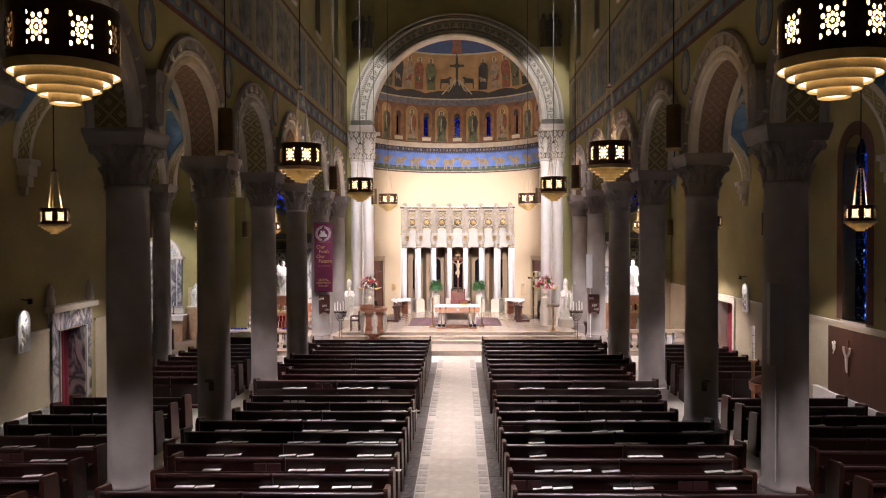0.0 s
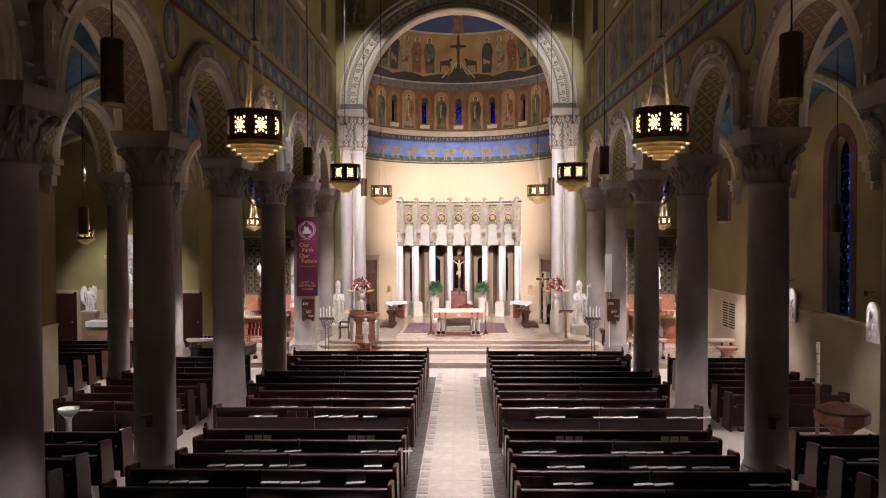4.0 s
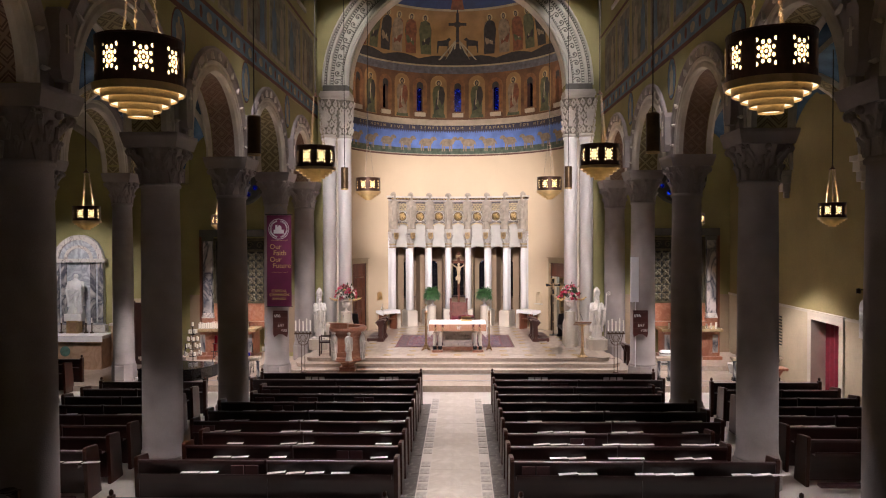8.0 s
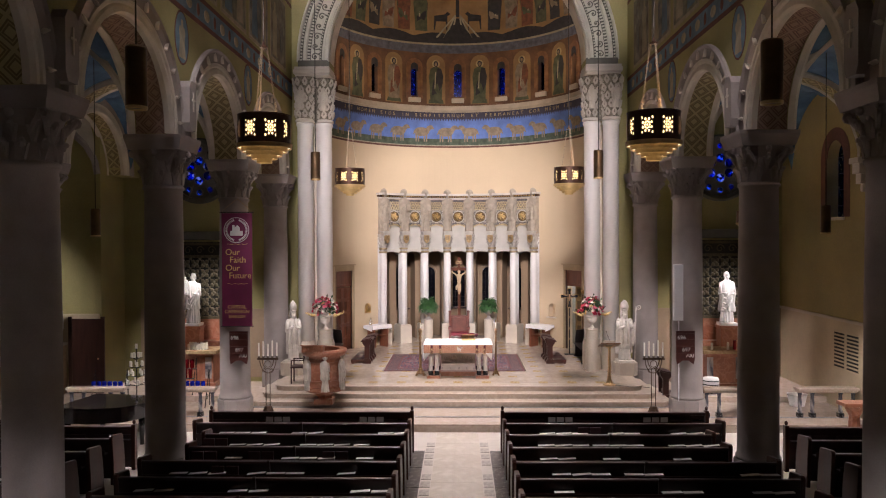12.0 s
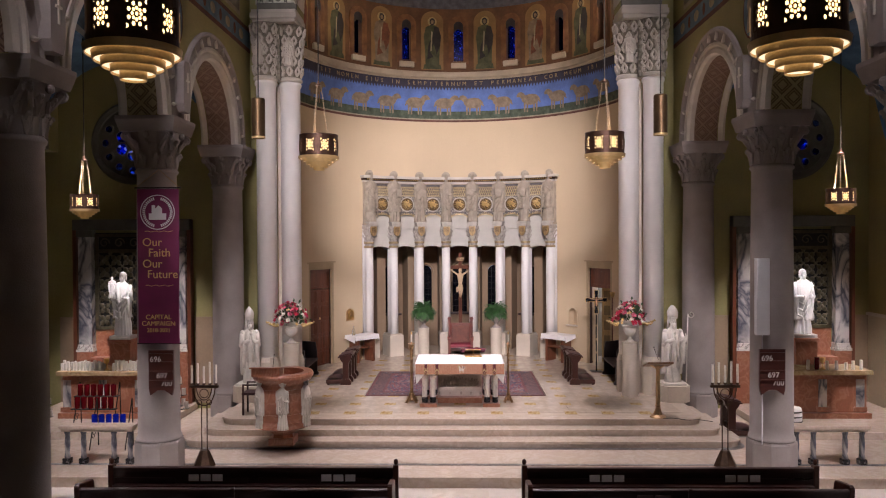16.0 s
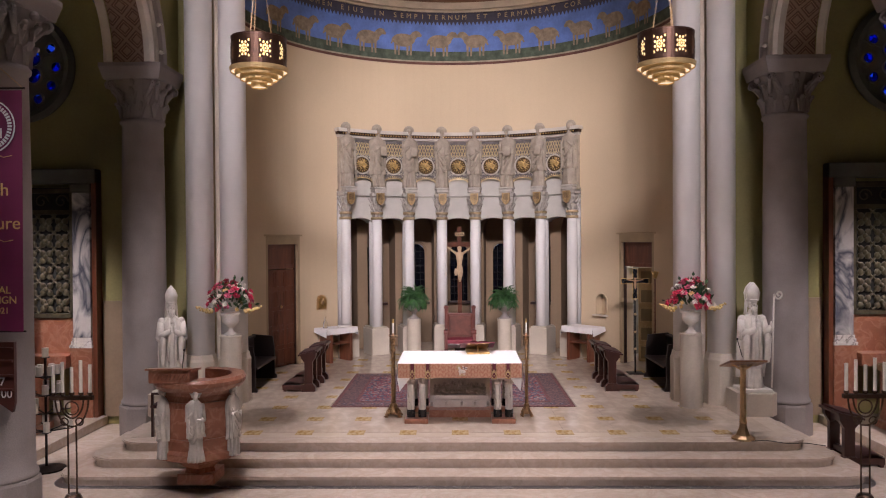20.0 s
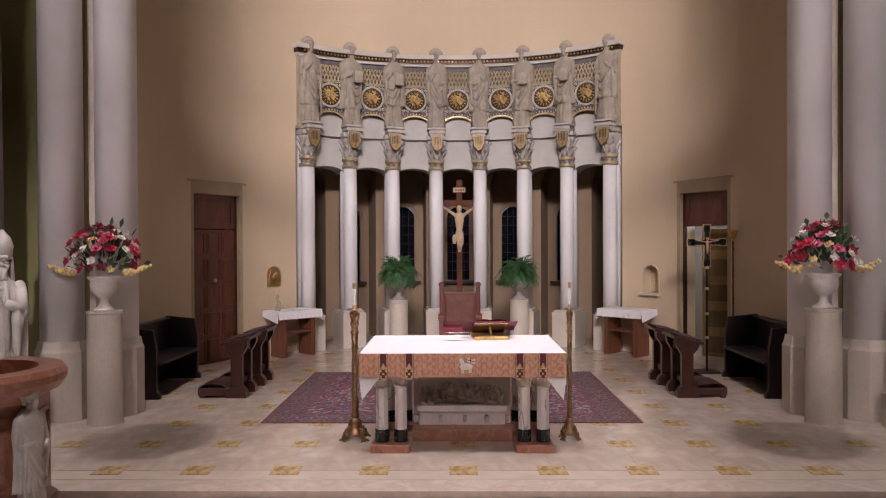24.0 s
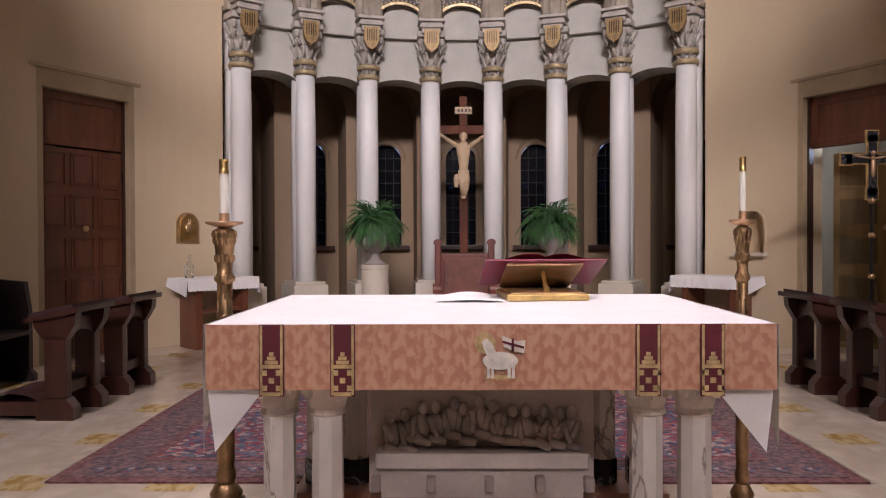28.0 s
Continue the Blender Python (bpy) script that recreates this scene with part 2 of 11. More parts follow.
M["door_wood"] = surface("door_wood", (0.17, 0.055, 0.026), 0.42, scale=2.5, vary=0.35, bump=0.12, fine=40, stretch=(5, 5, 0.6), coat=0.15)
M["board_wood"] = surface("board_wood", (0.075, 0.02, 0.013), 0.45, scale=3, vary=0.3, bump=0.08, fine=40, stretch=(0.6, 3, 3))
M["light_wood"] = surface("light_wood", (0.42, 0.28, 0.13), 0.4, scale=3, vary=0.25, bump=0.06, fine=30, stretch=(0.5, 4, 4))
M["brass"] = surface("brass", (0.68, 0.47, 0.25), 0.42, 0.9, scale=9, vary=0.2, bump=0.12, fine=60)
M["brass_aged"] = surface("brass_aged", (0.42, 0.26, 0.13), 0.38, 0.9, scale=14, vary=0.45, bump=0.3, fine=70)
M["gold"] = surface("gold", (0.75, 0.52, 0.2), 0.35, 1.0, scale=12, vary=0.35, bump=0.25, fine=60)
M["bronze"] = surface("bronze", (0.1, 0.062, 0.04), 0.45, 0.8, scale=8, vary=0.4, bump=0.2, fine=60)
M["iron"] = surface("iron", (0.03, 0.025, 0.022), 0.5, 0.7, scale=9, vary=0.3, bump=0.2, fine=60)
M["lamp_drum"] = surface("lamp_drum", (0.085, 0.042, 0.026), 0.42, 0.7, scale=7, vary=0.35, bump=0.1, fine=50)
M["lamp_ring"] = surface("lamp_ring", (0.66, 0.48, 0.22), 0.42, 0.45, scale=7, vary=0.2, bump=0.05, fine=50)
M["lamp_glow"] = glow("lamp_glow", (1.0, 0.7, 0.28), 2.4)
M["lamp_inner"] = glow("lamp_inner", (1.0, 0.78, 0.45), 1.1)
M["chain"] = surface("chain", (0.5, 0.42, 0.3), 0.5, 0.8, scale=20, vary=0.3, bump=0)
M["cloth_white"] = surface("cloth_white", (0.8, 0.78, 0.76), 0.85, scale=6, vary=0.05, bump=0.12, fine=160)
M["ceiling_wood"] = surface("ceiling_wood", (0.09, 0.055, 0.03), 0.6, scale=1.2, vary=0.4, bump=0.1, fine=20)
M["vault_blue"] = surface("vault_blue", (0.05, 0.13, 0.27), 0.8, scale=2.0, vary=0.4, bump=0.1, fine=25, tint=(0.1, 0.2, 0.33))
M["cornice"] = surface("cornice", (0.52, 0.44, 0.33), 0.7, scale=3, vary=0.2, bump=0.2, fine=40)
M["soffit"] = lattice_mat("soffit", (0.17, 0.135, 0.06), (0.36, 0.31, 0.17), (0.29, 0.24, 0.12), 0.4)
M["soffit_red"] = lattice_mat("soffit_red", (0.15, 0.085, 0.06), (0.26, 0.18, 0.13), (0.3, 0.2, 0.14), 0.36)
M["glass_blue"] = stained("glass_blue", (0.05, 0.16, 0.75), (0.3, 0.45, 0.9), (0.8, 0.75, 0.6))
M["glass_mixed"] = stained("glass_mixed", (0.03, 0.03, 0.06), (0.1, 0.04, 0.05), (0.12, 0.14, 0.18), 20)

# ---- building blocks ----


def mesh_of(bm, name, material, smooth=False):
    me = bpy.data.meshes.new(name)
    bmesh.ops.recalc_face_normals(bm, faces=bm.faces[:])
    bm.to_mesh(me)
    bm.free()
    if smooth:
        for p in me.polygons:
            p.use_smooth = True
    me.materials.append(M[material])
    return me


def part(name, bm, material, parent=None, label="", smooth=False, at=None):
    """One mesh object: a part under its thing, or a piece of the setting."""
    ob = new(name, mesh_of(bm, name, material, smooth))
    if parent:
        ob.parent = parent
    if at is not None:
        ob.matrix_basis = at
    if label:
        ob["label"] = label
    return ob


def share(name, me, parent, at):
    ob = new(name, me)
    ob.parent = parent
    ob.matrix_basis = at
    return ob


def thing(name, at, label, category, group="", kind=""):
    ob = new(name)
    ob.empty_display_size = 0.1
    ob.matrix_basis = at if isinstance(at, Matrix) else Matrix.Translation(at)
    return tagged(ob, label, category, group, kind)


def setting(name, bm, material, label="", category="", smooth=False):
    ob = part(name, bm, material, None, "", smooth)
    return tagged(ob, label, category, "", "structure")


def nb():
    return bmesh.new()


def box(bm, x0, x1, y0, y1, z0, z1, bevel=0.0):
    vs = [bm.verts.new(p) for p in ((x0, y0, z0), (x1, y0, z0), (x1, y1, z0), (x0, y1, z0), (x0, y0, z1), (x1, y0, z1), (x1, y1, z1), (x0, y1, z1))]
    fs = [bm.faces.new([vs[i] for i in q]) for q in ((3, 2, 1, 0), (4, 5, 6, 7), (0, 1, 5, 4), (1, 2, 6, 5), (2, 3, 7, 6), (3, 0, 4, 7))]
    if bevel:
        es = list({e for f in fs for e in f.edges})
        bmesh.ops.bevel(bm, geom=es, offset=bevel, segments=2, affect="EDGES", profile=0.6)
    return bm


def lathe(bm, profile, seg=24, cx=0.0, cy=0.0, start=0.0, sweep=360.0, cap=True, squash=1.0):
    """Turns a list of (radius, z) round the upright line through cx, cy."""
    closed = sweep >= 360
    n = seg if closed else seg + 1
    rings = []
    for r, z in profile:
        ring = []
        for i in range(n):
            a = radians(start + sweep * i / seg)
            ring.append(bm.verts.new((cx + r * math.cos(a), cy + r * squash * math.sin(a), z)))
        rings.append(ring)
    for lo, hi in zip(rings, rings[1:]):
        for i in range(seg):
            j = (i + 1) % n
            bm.faces.new((lo[i], lo[j], hi[j], hi[i]))
    if cap and closed:
        bm.faces.new(list(reversed(rings[0])))
        bm.faces.new(rings[-1])
    return bm


def prism(bm, outline, axis, a, b):
    """A flat outline of (u, v) drawn out along an axis from a to b. x: (y, z); y: (x, z); z: (x, y)."""
    def at(u, v, w):
        return {"x": (w, u, v), "y": (u, w, v), "z": (u, v, w)}[axis]
    lo = [bm.verts.new(at(u, v, a)) for u, v in outline]
    hi = [bm.verts.new(at(u, v, b)) for u, v in outline]
    n = len(outline)
    bm.faces.new(lo)
    bm.faces.new(list(reversed(hi)))
    for i in range(n):
        j = (i + 1) % n
        bm.faces.new((lo[i], hi[i], hi[j], lo[j]))
    return bm


def rod(bm, a, b, r0, r1=None, seg=8):
    a, b = Vector(a), Vector(b)
    d = (b - a)
    q = d.to_track_quat("Z", "Y").to_matrix()
    r1 = r0 if r1 is None else r1
    lo = [bm.verts.new(a + q @ Vector((r0 * math.cos(2 * math.pi * i / seg), r0 * math.sin(2 * math.pi * i / seg), 0))) for i in range(seg)]
    hi = [bm.verts.new(b + q @ Vector((r1 * math.cos(2 * math.pi * i / seg), r1 * math.sin(2 * math.pi * i / seg), 0))) for i in range(seg)]
    for i in range(seg):
        bm.faces.new((lo[i], lo[(i + 1) % seg], hi[(i + 1) % seg], hi[i]))
    bm.faces.new(list(reversed(lo)))
    bm.faces.new(hi)
    return bm


def ball(bm, c, r, seg=12, rings=8, sx=1.0, sy=1.0, sz=1.0):
    m = Matrix.Translation(c) @ Matrix.Diagonal((r * sx, r * sy, r * sz, 1))
    bmesh.ops.create_uvsphere(bm, u_segments=seg, v_segments=rings, radius=1, matrix=m)
    return bm


def grid(bm, nu, nv, f):
    """A sheet of (nu x nv) quads with its UVs in metres; f(u, v) -> place, uv for u, v in 0..1."""
    uv = bm.loops.layers.uv.verify()
    vs, st = {}, {}
    for i in range(nu + 1):
        for j in range(nv + 1):
            p, t = f(i / nu, j / nv)
            vs[i, j], st[i, j] = bm.verts.new(p), t
    for i in range(nu):
        for j in range(nv):
            k = ((i, j), (i + 1, j), (i + 1, j + 1), (i, j + 1))
            fc = bm.faces.new([vs[q] for q in k])
            for lp, q in zip(fc.loops, k):
                lp[uv].uv = st[q]
    return bm


def spin(bm_fill, at):
    """Builds with bm_fill into a new bmesh and moves it by the matrix at."""
    bm = nb()
    bm_fill(bm)
    bm.transform(at)
    return bm


def merge(bm, other):
    me = bpy.data.meshes.new("tmp")
    other.to_mesh(me)
    other.free()
    bm.from_mesh(me)
    bpy.data.meshes.remove(me)
    return bm


# ---- the plan ----
COL_X, WALL_X = 5.42, 9.7           # nave columns, aisle walls
NX = 0.05                           # the arcades' axis
BAY = 4.33
COL_Y = [4.8 + BAY * i for i in range(7)]     # 4.8 ... 30.78
SPRING, ARCH_R = 6.42, 1.62
FRONT, LANDING, SANCT = 25.98, 0.2, 0.6       # step to the landing, its level, the sanctuary floor
EAST, APSE_Y, APSE_R = 31.25, 32.9, 4.5       # chancel arch wall, apse centre and radius
TOP = 17.2
BACK = -9.0

# ---- floors, steps ----
COL_Y[6] = 30.55
setting("floor", box(nb(), -17.4, WALL_X + 0.3, BACK, FRONT + 0.05, -0.3, 0.0), "floor_nave", "pale beige stone floor of the nave", "floor")
setting("floor_landing", box(nb(), -17.4, WALL_X + 0.3, FRONT + 0.02, EAST + 0.2, -0.3, LANDING - 0.035), "step_marble", "pale marble landing before the sanctuary", "floor")
nose = nb()
box(nose, -WALL_X, WALL_X, FRONT - 0.02, EAST, LANDING - 0.035, LANDING, 0.012)
setting("landing_slab", nose, "step_marble", "pale marble paving slab with a rounded front edge", "floor")
setting("landing_stripe", box(nb(), -WALL_X, WALL_X, 26.64, 26.74, LANDING, LANDING + 0.004), "floor_dark", "black marble stripe in the landing", "floor")


def rounded_front(half, y, back, r=0.38, n=8):
    pts = [(-half, back), (half, back)]
    for i in range(n + 1):
        a = math.pi / 2 * i / n
        pts.append((half - r + r * math.cos(a), y + r - r * math.sin(a)))
    for i in range(n + 1):
        a = math.pi / 2 * i / n
        pts.append((-half + r - r * math.sin(a), y + r - r * math.cos(a)))
    return list(reversed(pts))


for i, (half, y, z0, z1) in enumerate(((5.52, 27.75, LANDING, 0.335), (5.25, 28.11, 0.335, 0.467), (4.98, 28.46, 0.467, SANCT))):
    riser = prism(nb(), rounded_front(half - 0.03, y + 0.03, EAST), "z", z0, z1 - 0.045)
    setting("sanctuary_step_riser", riser, "step_marble", "pale marble riser of a sanctuary step", "step")
    tread = prism(nb(), rounded_front(half, y, EAST), "z", z1 - 0.045, z1)
    bmesh.ops.bevel(tread, geom=[e for e in tread.edges if abs(e.verts[0].co.z - e.verts[1].co.z) < 1e-6], offset=0.014, segments=2, affect="EDGES")
    setting("sanctuary_step", tread, "step_marble", "pale marble sanctuary step with rounded corners", "step")
setting("step_foot_stripe", prism(nb(), rounded_front(5.57, 27.67, EAST - 1), "z", LANDING, LANDING + 0.005), "floor_dark", "black marble stripe along the foot of the steps", "floor")
setting("floor_sanctuary", box(nb(), -4.85, 4.85, EAST - 0.3, 39.7, 0.0, SANCT - 0.001), "floor_sanctuary", "polished beige marble floor of the sanctuary", "floor")
setting("floor_altar", box(nb(), -4.85, 4.85, 28.75, EAST, SANCT - 0.02, SANCT + 0.003), "floor_sanctuary", "polished beige marble paving before the altar", "floor")
for sx in (-1, 1):
    a, b = sorted((sx * 6.35, sx * (WALL_X - 0.01)))
    ch = nb()
    box(ch, a, b, 28.35, EAST, LANDING, 0.36, 0.015)
    setting("chapel_step", ch, "step_marble", "pale marble platform of a side chapel", "step")

# ---- aisle outer walls, back wall, roof ----
DADO = 2.42


def pierced_wall(bm, axis, t0, t1, u0, u1, z0, z1, holes):
    """A wall between t0 and t1 with round-headed or flat holes: (centre, half width, sill, spring, round)."""
    cuts = sorted(holes)
    u = u0
    for c, hw, sill, spring, rnd in cuts:
        if c - hw > u:
            prism(bm, [(u, z0), (c - hw, z0), (c - hw, z1), (u, z1)], axis, t0, t1)
        if sill > z0:
            prism(bm, [(c - hw, z0), (c + hw, z0), (c + hw, sill), (c - hw, sill)], axis, t0, t1)
        arc = [(c + hw * math.cos(math.pi * i / 12), spring + (hw * math.sin(math.pi * i / 12) if rnd else 0)) for i in range(13)] if rnd else [(c + hw, spring), (c - hw, spring)]
        prism(bm, [(c + hw, z1)] + arc + [(c - hw, z1)], axis, t0, t1)
        u = c + hw
    if u1 > u:
        prism(bm, [(u, z0), (u1, z0), (u1, z1), (u, z1)], axis, t0, t1)
    return bm


RIGHT_HOLES = [(6.6, 0.55, 2.55, 6.55, True), (10.95, 0.55, 2.55, 6.55, True), (15.2, 0.55, 2.55, 6.55, True), (19.55, 0.55, 2.55, 6.55, True),
               (24.05, 0.78, 0.0, 2.25, False), (28.0, 0.45, 5.05, 6.6, True)]
setting("wall_aisle_right", pierced_wall(nb(), "x", WALL_X, WALL_X + 0.5, BACK, EAST + 0.7, 0.0, 9.0, RIGHT_HOLES), "plaster_ochre", "ochre plastered aisle wall with round-headed windows", "wall")
LEFT_HOLES = [(15.45, 0.62, 0.0, 2.35, False)]
setting("wall_aisle_left", pierced_wall(nb(), "x", -WALL_X - 0.5, -WALL_X, BACK, 18.2, 0.0, 9.0, LEFT_HOLES), "plaster_ochre", "ochre plastered aisle wall with a marble doorway", "wall")
setting("wall_chapel_arcade", pierced_wall(nb(), "x", -WALL_X - 0.55, -WALL_X, 18.2, EAST + 0.7, SPRING, 9.0, [(19.95, 1.62, SPRING, SPRING, True), (24.3, 1.62, SPRING, SPRING, True), (28.62, 1.6, SPRING, SPRING, True)]), "plaster_olive", "plastered arcade wall between aisle and chapel", "wall")
setting("wall_chapel_end", box(nb(), -16.9, -WALL_X - 0.5, 29.75, 30.3, 0.0, 9.0), "plaster_olive", "olive plastered end wall of the side chapel", "wall")
setting("wall_chapel_link", box(nb(), -10.9, -10.2, 30.3, EAST + 0.7, 0.0, 9.0), "plaster_olive", "olive plastered corner of the side chapel", "wall")
setting("wall_chapel_outer", box(nb(), -17.4, -16.9, 15.0, 30.3, 0.0, 9.0), "plaster_olive", "olive plastered outer wall of the side chapel", "wall")
setting("wall_chapel_near", box(nb(), -16.9, -WALL_X - 0.5, 15.0, 17.9, 0.0, 9.0), "plaster_olive", "olive plastered wall of the side chapel", "wall")
# unseen back wall, added to close the nave against outside light
setting("wall_back", box(nb(), -WALL_X - 0.5, WALL_X + 0.5, BACK - 0.4, BACK, 0.0, TOP), "plaster_olive", "unseen olive plastered back wall closing the nave", "wall")
setting("ceiling_chapel", box(nb(), -17.4, -WALL_X - 0.5, 15.0, 30.3, 8.8, 9.1), "plaster_olive", "plain plastered chapel ceiling", "ceiling")
# unseen ceiling, added to keep sky light out of the nave
setting("ceiling", box(nb(), -COL_X - 0.4, COL_X + 0.46, BACK, EAST + 0.7, TOP, TOP + 0.3), "ceiling_wood", "unseen plain dark ceiling closing the nave", "ceiling")
# dado of pale stone with a cap
for sx, gaps in ((1, [(24.05, 0.98)]), (-1, [(15.65, 1.1)])):
    y = BACK
    end = EAST if sx > 0 else 18.2
    dd, cap = nb(), nb()
    for c, hw in gaps + [(end, 0.0)]:
        a, b = sorted((sx * (WALL_X - 0.03), sx * WALL_X))
        box(dd, a, b, y, c - hw, 0.0, DADO)
        a, b = sorted((sx * (WALL_X - 0.06), sx * WALL_X))
        box(cap, a, b, y, c - hw, DADO, DADO + 0.07)
        y = c + hw
    setting("dado", dd, "dado", "pale stone wall dado", "dado")
    setting("dado_cap", cap, "limestone", "limestone cap of the wall dado", "trim")

# ---- nave arcade walls ----
HALF = 0.36


def arc_points(c, r, z, n=20):
    return [(c + r * math.cos(math.pi * i / n), z + r * math.sin(math.pi * i / n)) for i in range(n + 1)]


BAYS = [((a + b) / 2, min(ARCH_R, (b - a) / 2 - 0.5), a, b) for a, b in zip(COL_Y, COL_Y[1:])]
for sx, side in ((-1, "left"), (1, "right")):
    lo, hi = sorted((NX + sx * (COL_X - HALF), NX + sx * (COL_X + HALF)))
    bm = nb()
    for c, r, a, b in BAYS:
        prism(bm, [(b, 11.6)] + [(b, SPRING)] + arc_points(c, r, SPRING) + [(a, SPRING), (a, 11.6)], "x", lo, hi)
    # plain unseen stretch without arches, added to close the rear nave to light
    prism(bm, [(BACK, 0), (COL_Y[0] - 0.6, 0), (COL_Y[0] - 0.6, SPRING), (COL_Y[0], SPRING), (COL_Y[0], 11.6), (BACK, 11.6)], "x", lo, hi)
    prism(bm, [(COL_Y[6], SPRING), (EAST, SPRING), (EAST, 11.6), (COL_Y[6], 11.6)], "x", lo, hi)
    setting("wall_nave_" + side, bm, "plaster_olive", "olive plastered nave wall over the arcade", "wall")
    up = pierced_wall(nb(), "x", lo, hi, BACK, EAST + 0.7, 11.6, TOP, [(c, 0.5, 12.0, 15.0, True) for c, r, a, b in BAYS])
    setting("wall_clerestory_" + side, up, "plaster_olive", "olive plastered clerestory wall", "wall")
    for c, r, a, b in BAYS:
        win = thing("clerestory_window", (NX + sx * (COL_X + 0.1), c, 12.0), "round-headed clerestory window of pale blue glass", "window", "clerestory windows", "structure")
        part("pane", prism(nb(), [(-0.5, 0), (0.5, 0)] + arc_points(0, 0.5, 3.0), "x", -0.01, 0.01), "glass_blue", win).visible_shadow = False
        part("sill", box(nb(), -sx * 0.52, 0.0, -0.6, 0.6, -0.09, 0.02, 0.01) if sx > 0 else box(nb(), 0.0, 0.52, -0.6, 0.6, -0.09, 0.02, 0.01), "stone_pale", win)
# unseen aisle roofs added over the vaults to shut out the sky
for sx in (-1, 1):
    a, b = sorted((sx * (COL_X + HALF), sx * (WALL_X + 0.5)))
    setting("aisle_roof", box(nb(), a, b, BACK, EAST + 0.7, 9.0, 9.3), "ceiling_wood", "unseen roof closing the aisle", "ceiling")

# dusk outside the windows
M["dusk_sky"] = glow("dusk_sky", (0.5, 0.66, 1.0), 0.6)
for name, b in (("backdrop_south", (16.8, 16.9, BACK, 44.0, -0.1, 19.0)), ("backdrop_north", (-18.1, -18.0, BACK, 44.0, 9.6, 19.0)), ("backdrop_east", (-18.0, 16.8, 44.0, 44.1, -0.1, 19.0))):
    setting(name, box(nb(), *b), "dusk_sky", "dim blue dusk outside the windows", "sky")

# ---- chancel arch wall ----
ARC_Z, ARC_IN, ARC_OUT = 9.9, 3.85, 4.85
JAMB = 4.4      # half width of the opening below the capitals, behind the piers
bm = nb()
prism(bm, [(6.4, TOP), (6.4, 0), (JAMB, 0), (JAMB, 8.6), (ARC_IN, 8.6)] + arc_points(0, ARC_IN, ARC_Z, 40) + [(-ARC_IN, 8.6), (-JAMB, 8.6), (-JAMB, 0), (-6.4, 0), (-6.4, TOP)], "y", EAST, EAST + 0.7)
ROSE_X, ROSE_Z, ROSE_R = 7.85, 6.62, 0.84
for s in (-1, 1):
    for up_, z in ((1, TOP), (-1, 0.0)):
        ring = [(s * ROSE_X + ROSE_R * math.cos(math.pi * k / 24), ROSE_Z + up_ * ROSE_R * math.sin(math.pi * k / 24)) for k in range(25)]
        prism(bm, [(10.2 if s > 0 else -6.4, z), (10.2 if s > 0 else -6.4, ROSE_Z)] + ring + [(6.4 if s > 0 else -10.2, ROSE_Z), (6.4 if s > 0 else -10.2, z)], "y", EAST, EAST + 0.7)
setting("wall_chancel", bm, "plaster_olive", "olive plastered wall with the great round chancel arch", "wall")


def swept_arch(bm, profile, cx, cz, n=40, axis="y", a0=0.0, a1=180.0):
    """Sweeps a closed outline of (radius, depth) along an arch; axis: the way the depth runs."""
    rings = []
    for i in range(n + 1):
        a = radians(a0 + (a1 - a0) * i / n)
        ring = []
        for r, d in profile:
            u, z = cx + r * math.cos(a), cz + r * math.sin(a)
            ring.append(bm.verts.new((u, d, z) if axis == "y" else (d, u, z)))
        rings.append(ring)
    k = len(profile)
    for p, q in zip(rings, rings[1:]):
        for i in range(k):
            j = (i + 1) % k
            bm.faces.new((p[i], p[j], q[j], q[i]))
    bm.faces.new(rings[0])
    bm.faces.new(list(reversed(rings[-1])))
    return bm


M["jamb_ochre"] = surface("jamb_ochre", (0.5, 0.38, 0.22), 0.85, scale=0.6, vary=0.12, bump=0.1, fine=25)


def moulding(r, d, w, h):
    return [(r, d + 0.02), (r, d - h * 0.6), (r + w * 0.3, d - h), (r + w * 0.7, d - h), (r + w, d - h * 0.6), (r + w, d + 0.02)]


for sx in (-1, 1):
    a, b = sorted((sx * (JAMB - 0.006), sx * (JAMB + 0.002)))
    setting("arch_jamb", box(nb(), a, b, EAST + 0.01, EAST + 0.69, SANCT, 8.6), "jamb_ochre", "ochre plastered jamb of the chancel arch", "wall")
arch = thing("chancel_arch", (0, EAST, ARC_Z), "carved grey stone chancel arch with leaf and bead mouldings", "arch", "", "structure")
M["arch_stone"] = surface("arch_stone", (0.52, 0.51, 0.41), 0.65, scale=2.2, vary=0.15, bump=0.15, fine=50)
# dark ornament stone, deepened to stand in for shade in the sunk bands
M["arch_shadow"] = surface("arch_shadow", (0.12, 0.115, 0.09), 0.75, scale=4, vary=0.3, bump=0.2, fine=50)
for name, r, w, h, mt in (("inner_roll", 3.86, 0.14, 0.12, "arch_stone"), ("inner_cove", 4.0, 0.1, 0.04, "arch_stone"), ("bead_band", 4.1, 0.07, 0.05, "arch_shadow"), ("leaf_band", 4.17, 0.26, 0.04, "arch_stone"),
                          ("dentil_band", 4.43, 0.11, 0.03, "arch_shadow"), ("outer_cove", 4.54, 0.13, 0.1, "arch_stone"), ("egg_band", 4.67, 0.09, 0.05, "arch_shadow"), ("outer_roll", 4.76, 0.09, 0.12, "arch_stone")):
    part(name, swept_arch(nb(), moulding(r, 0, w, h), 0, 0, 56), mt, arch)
leaf = nb()
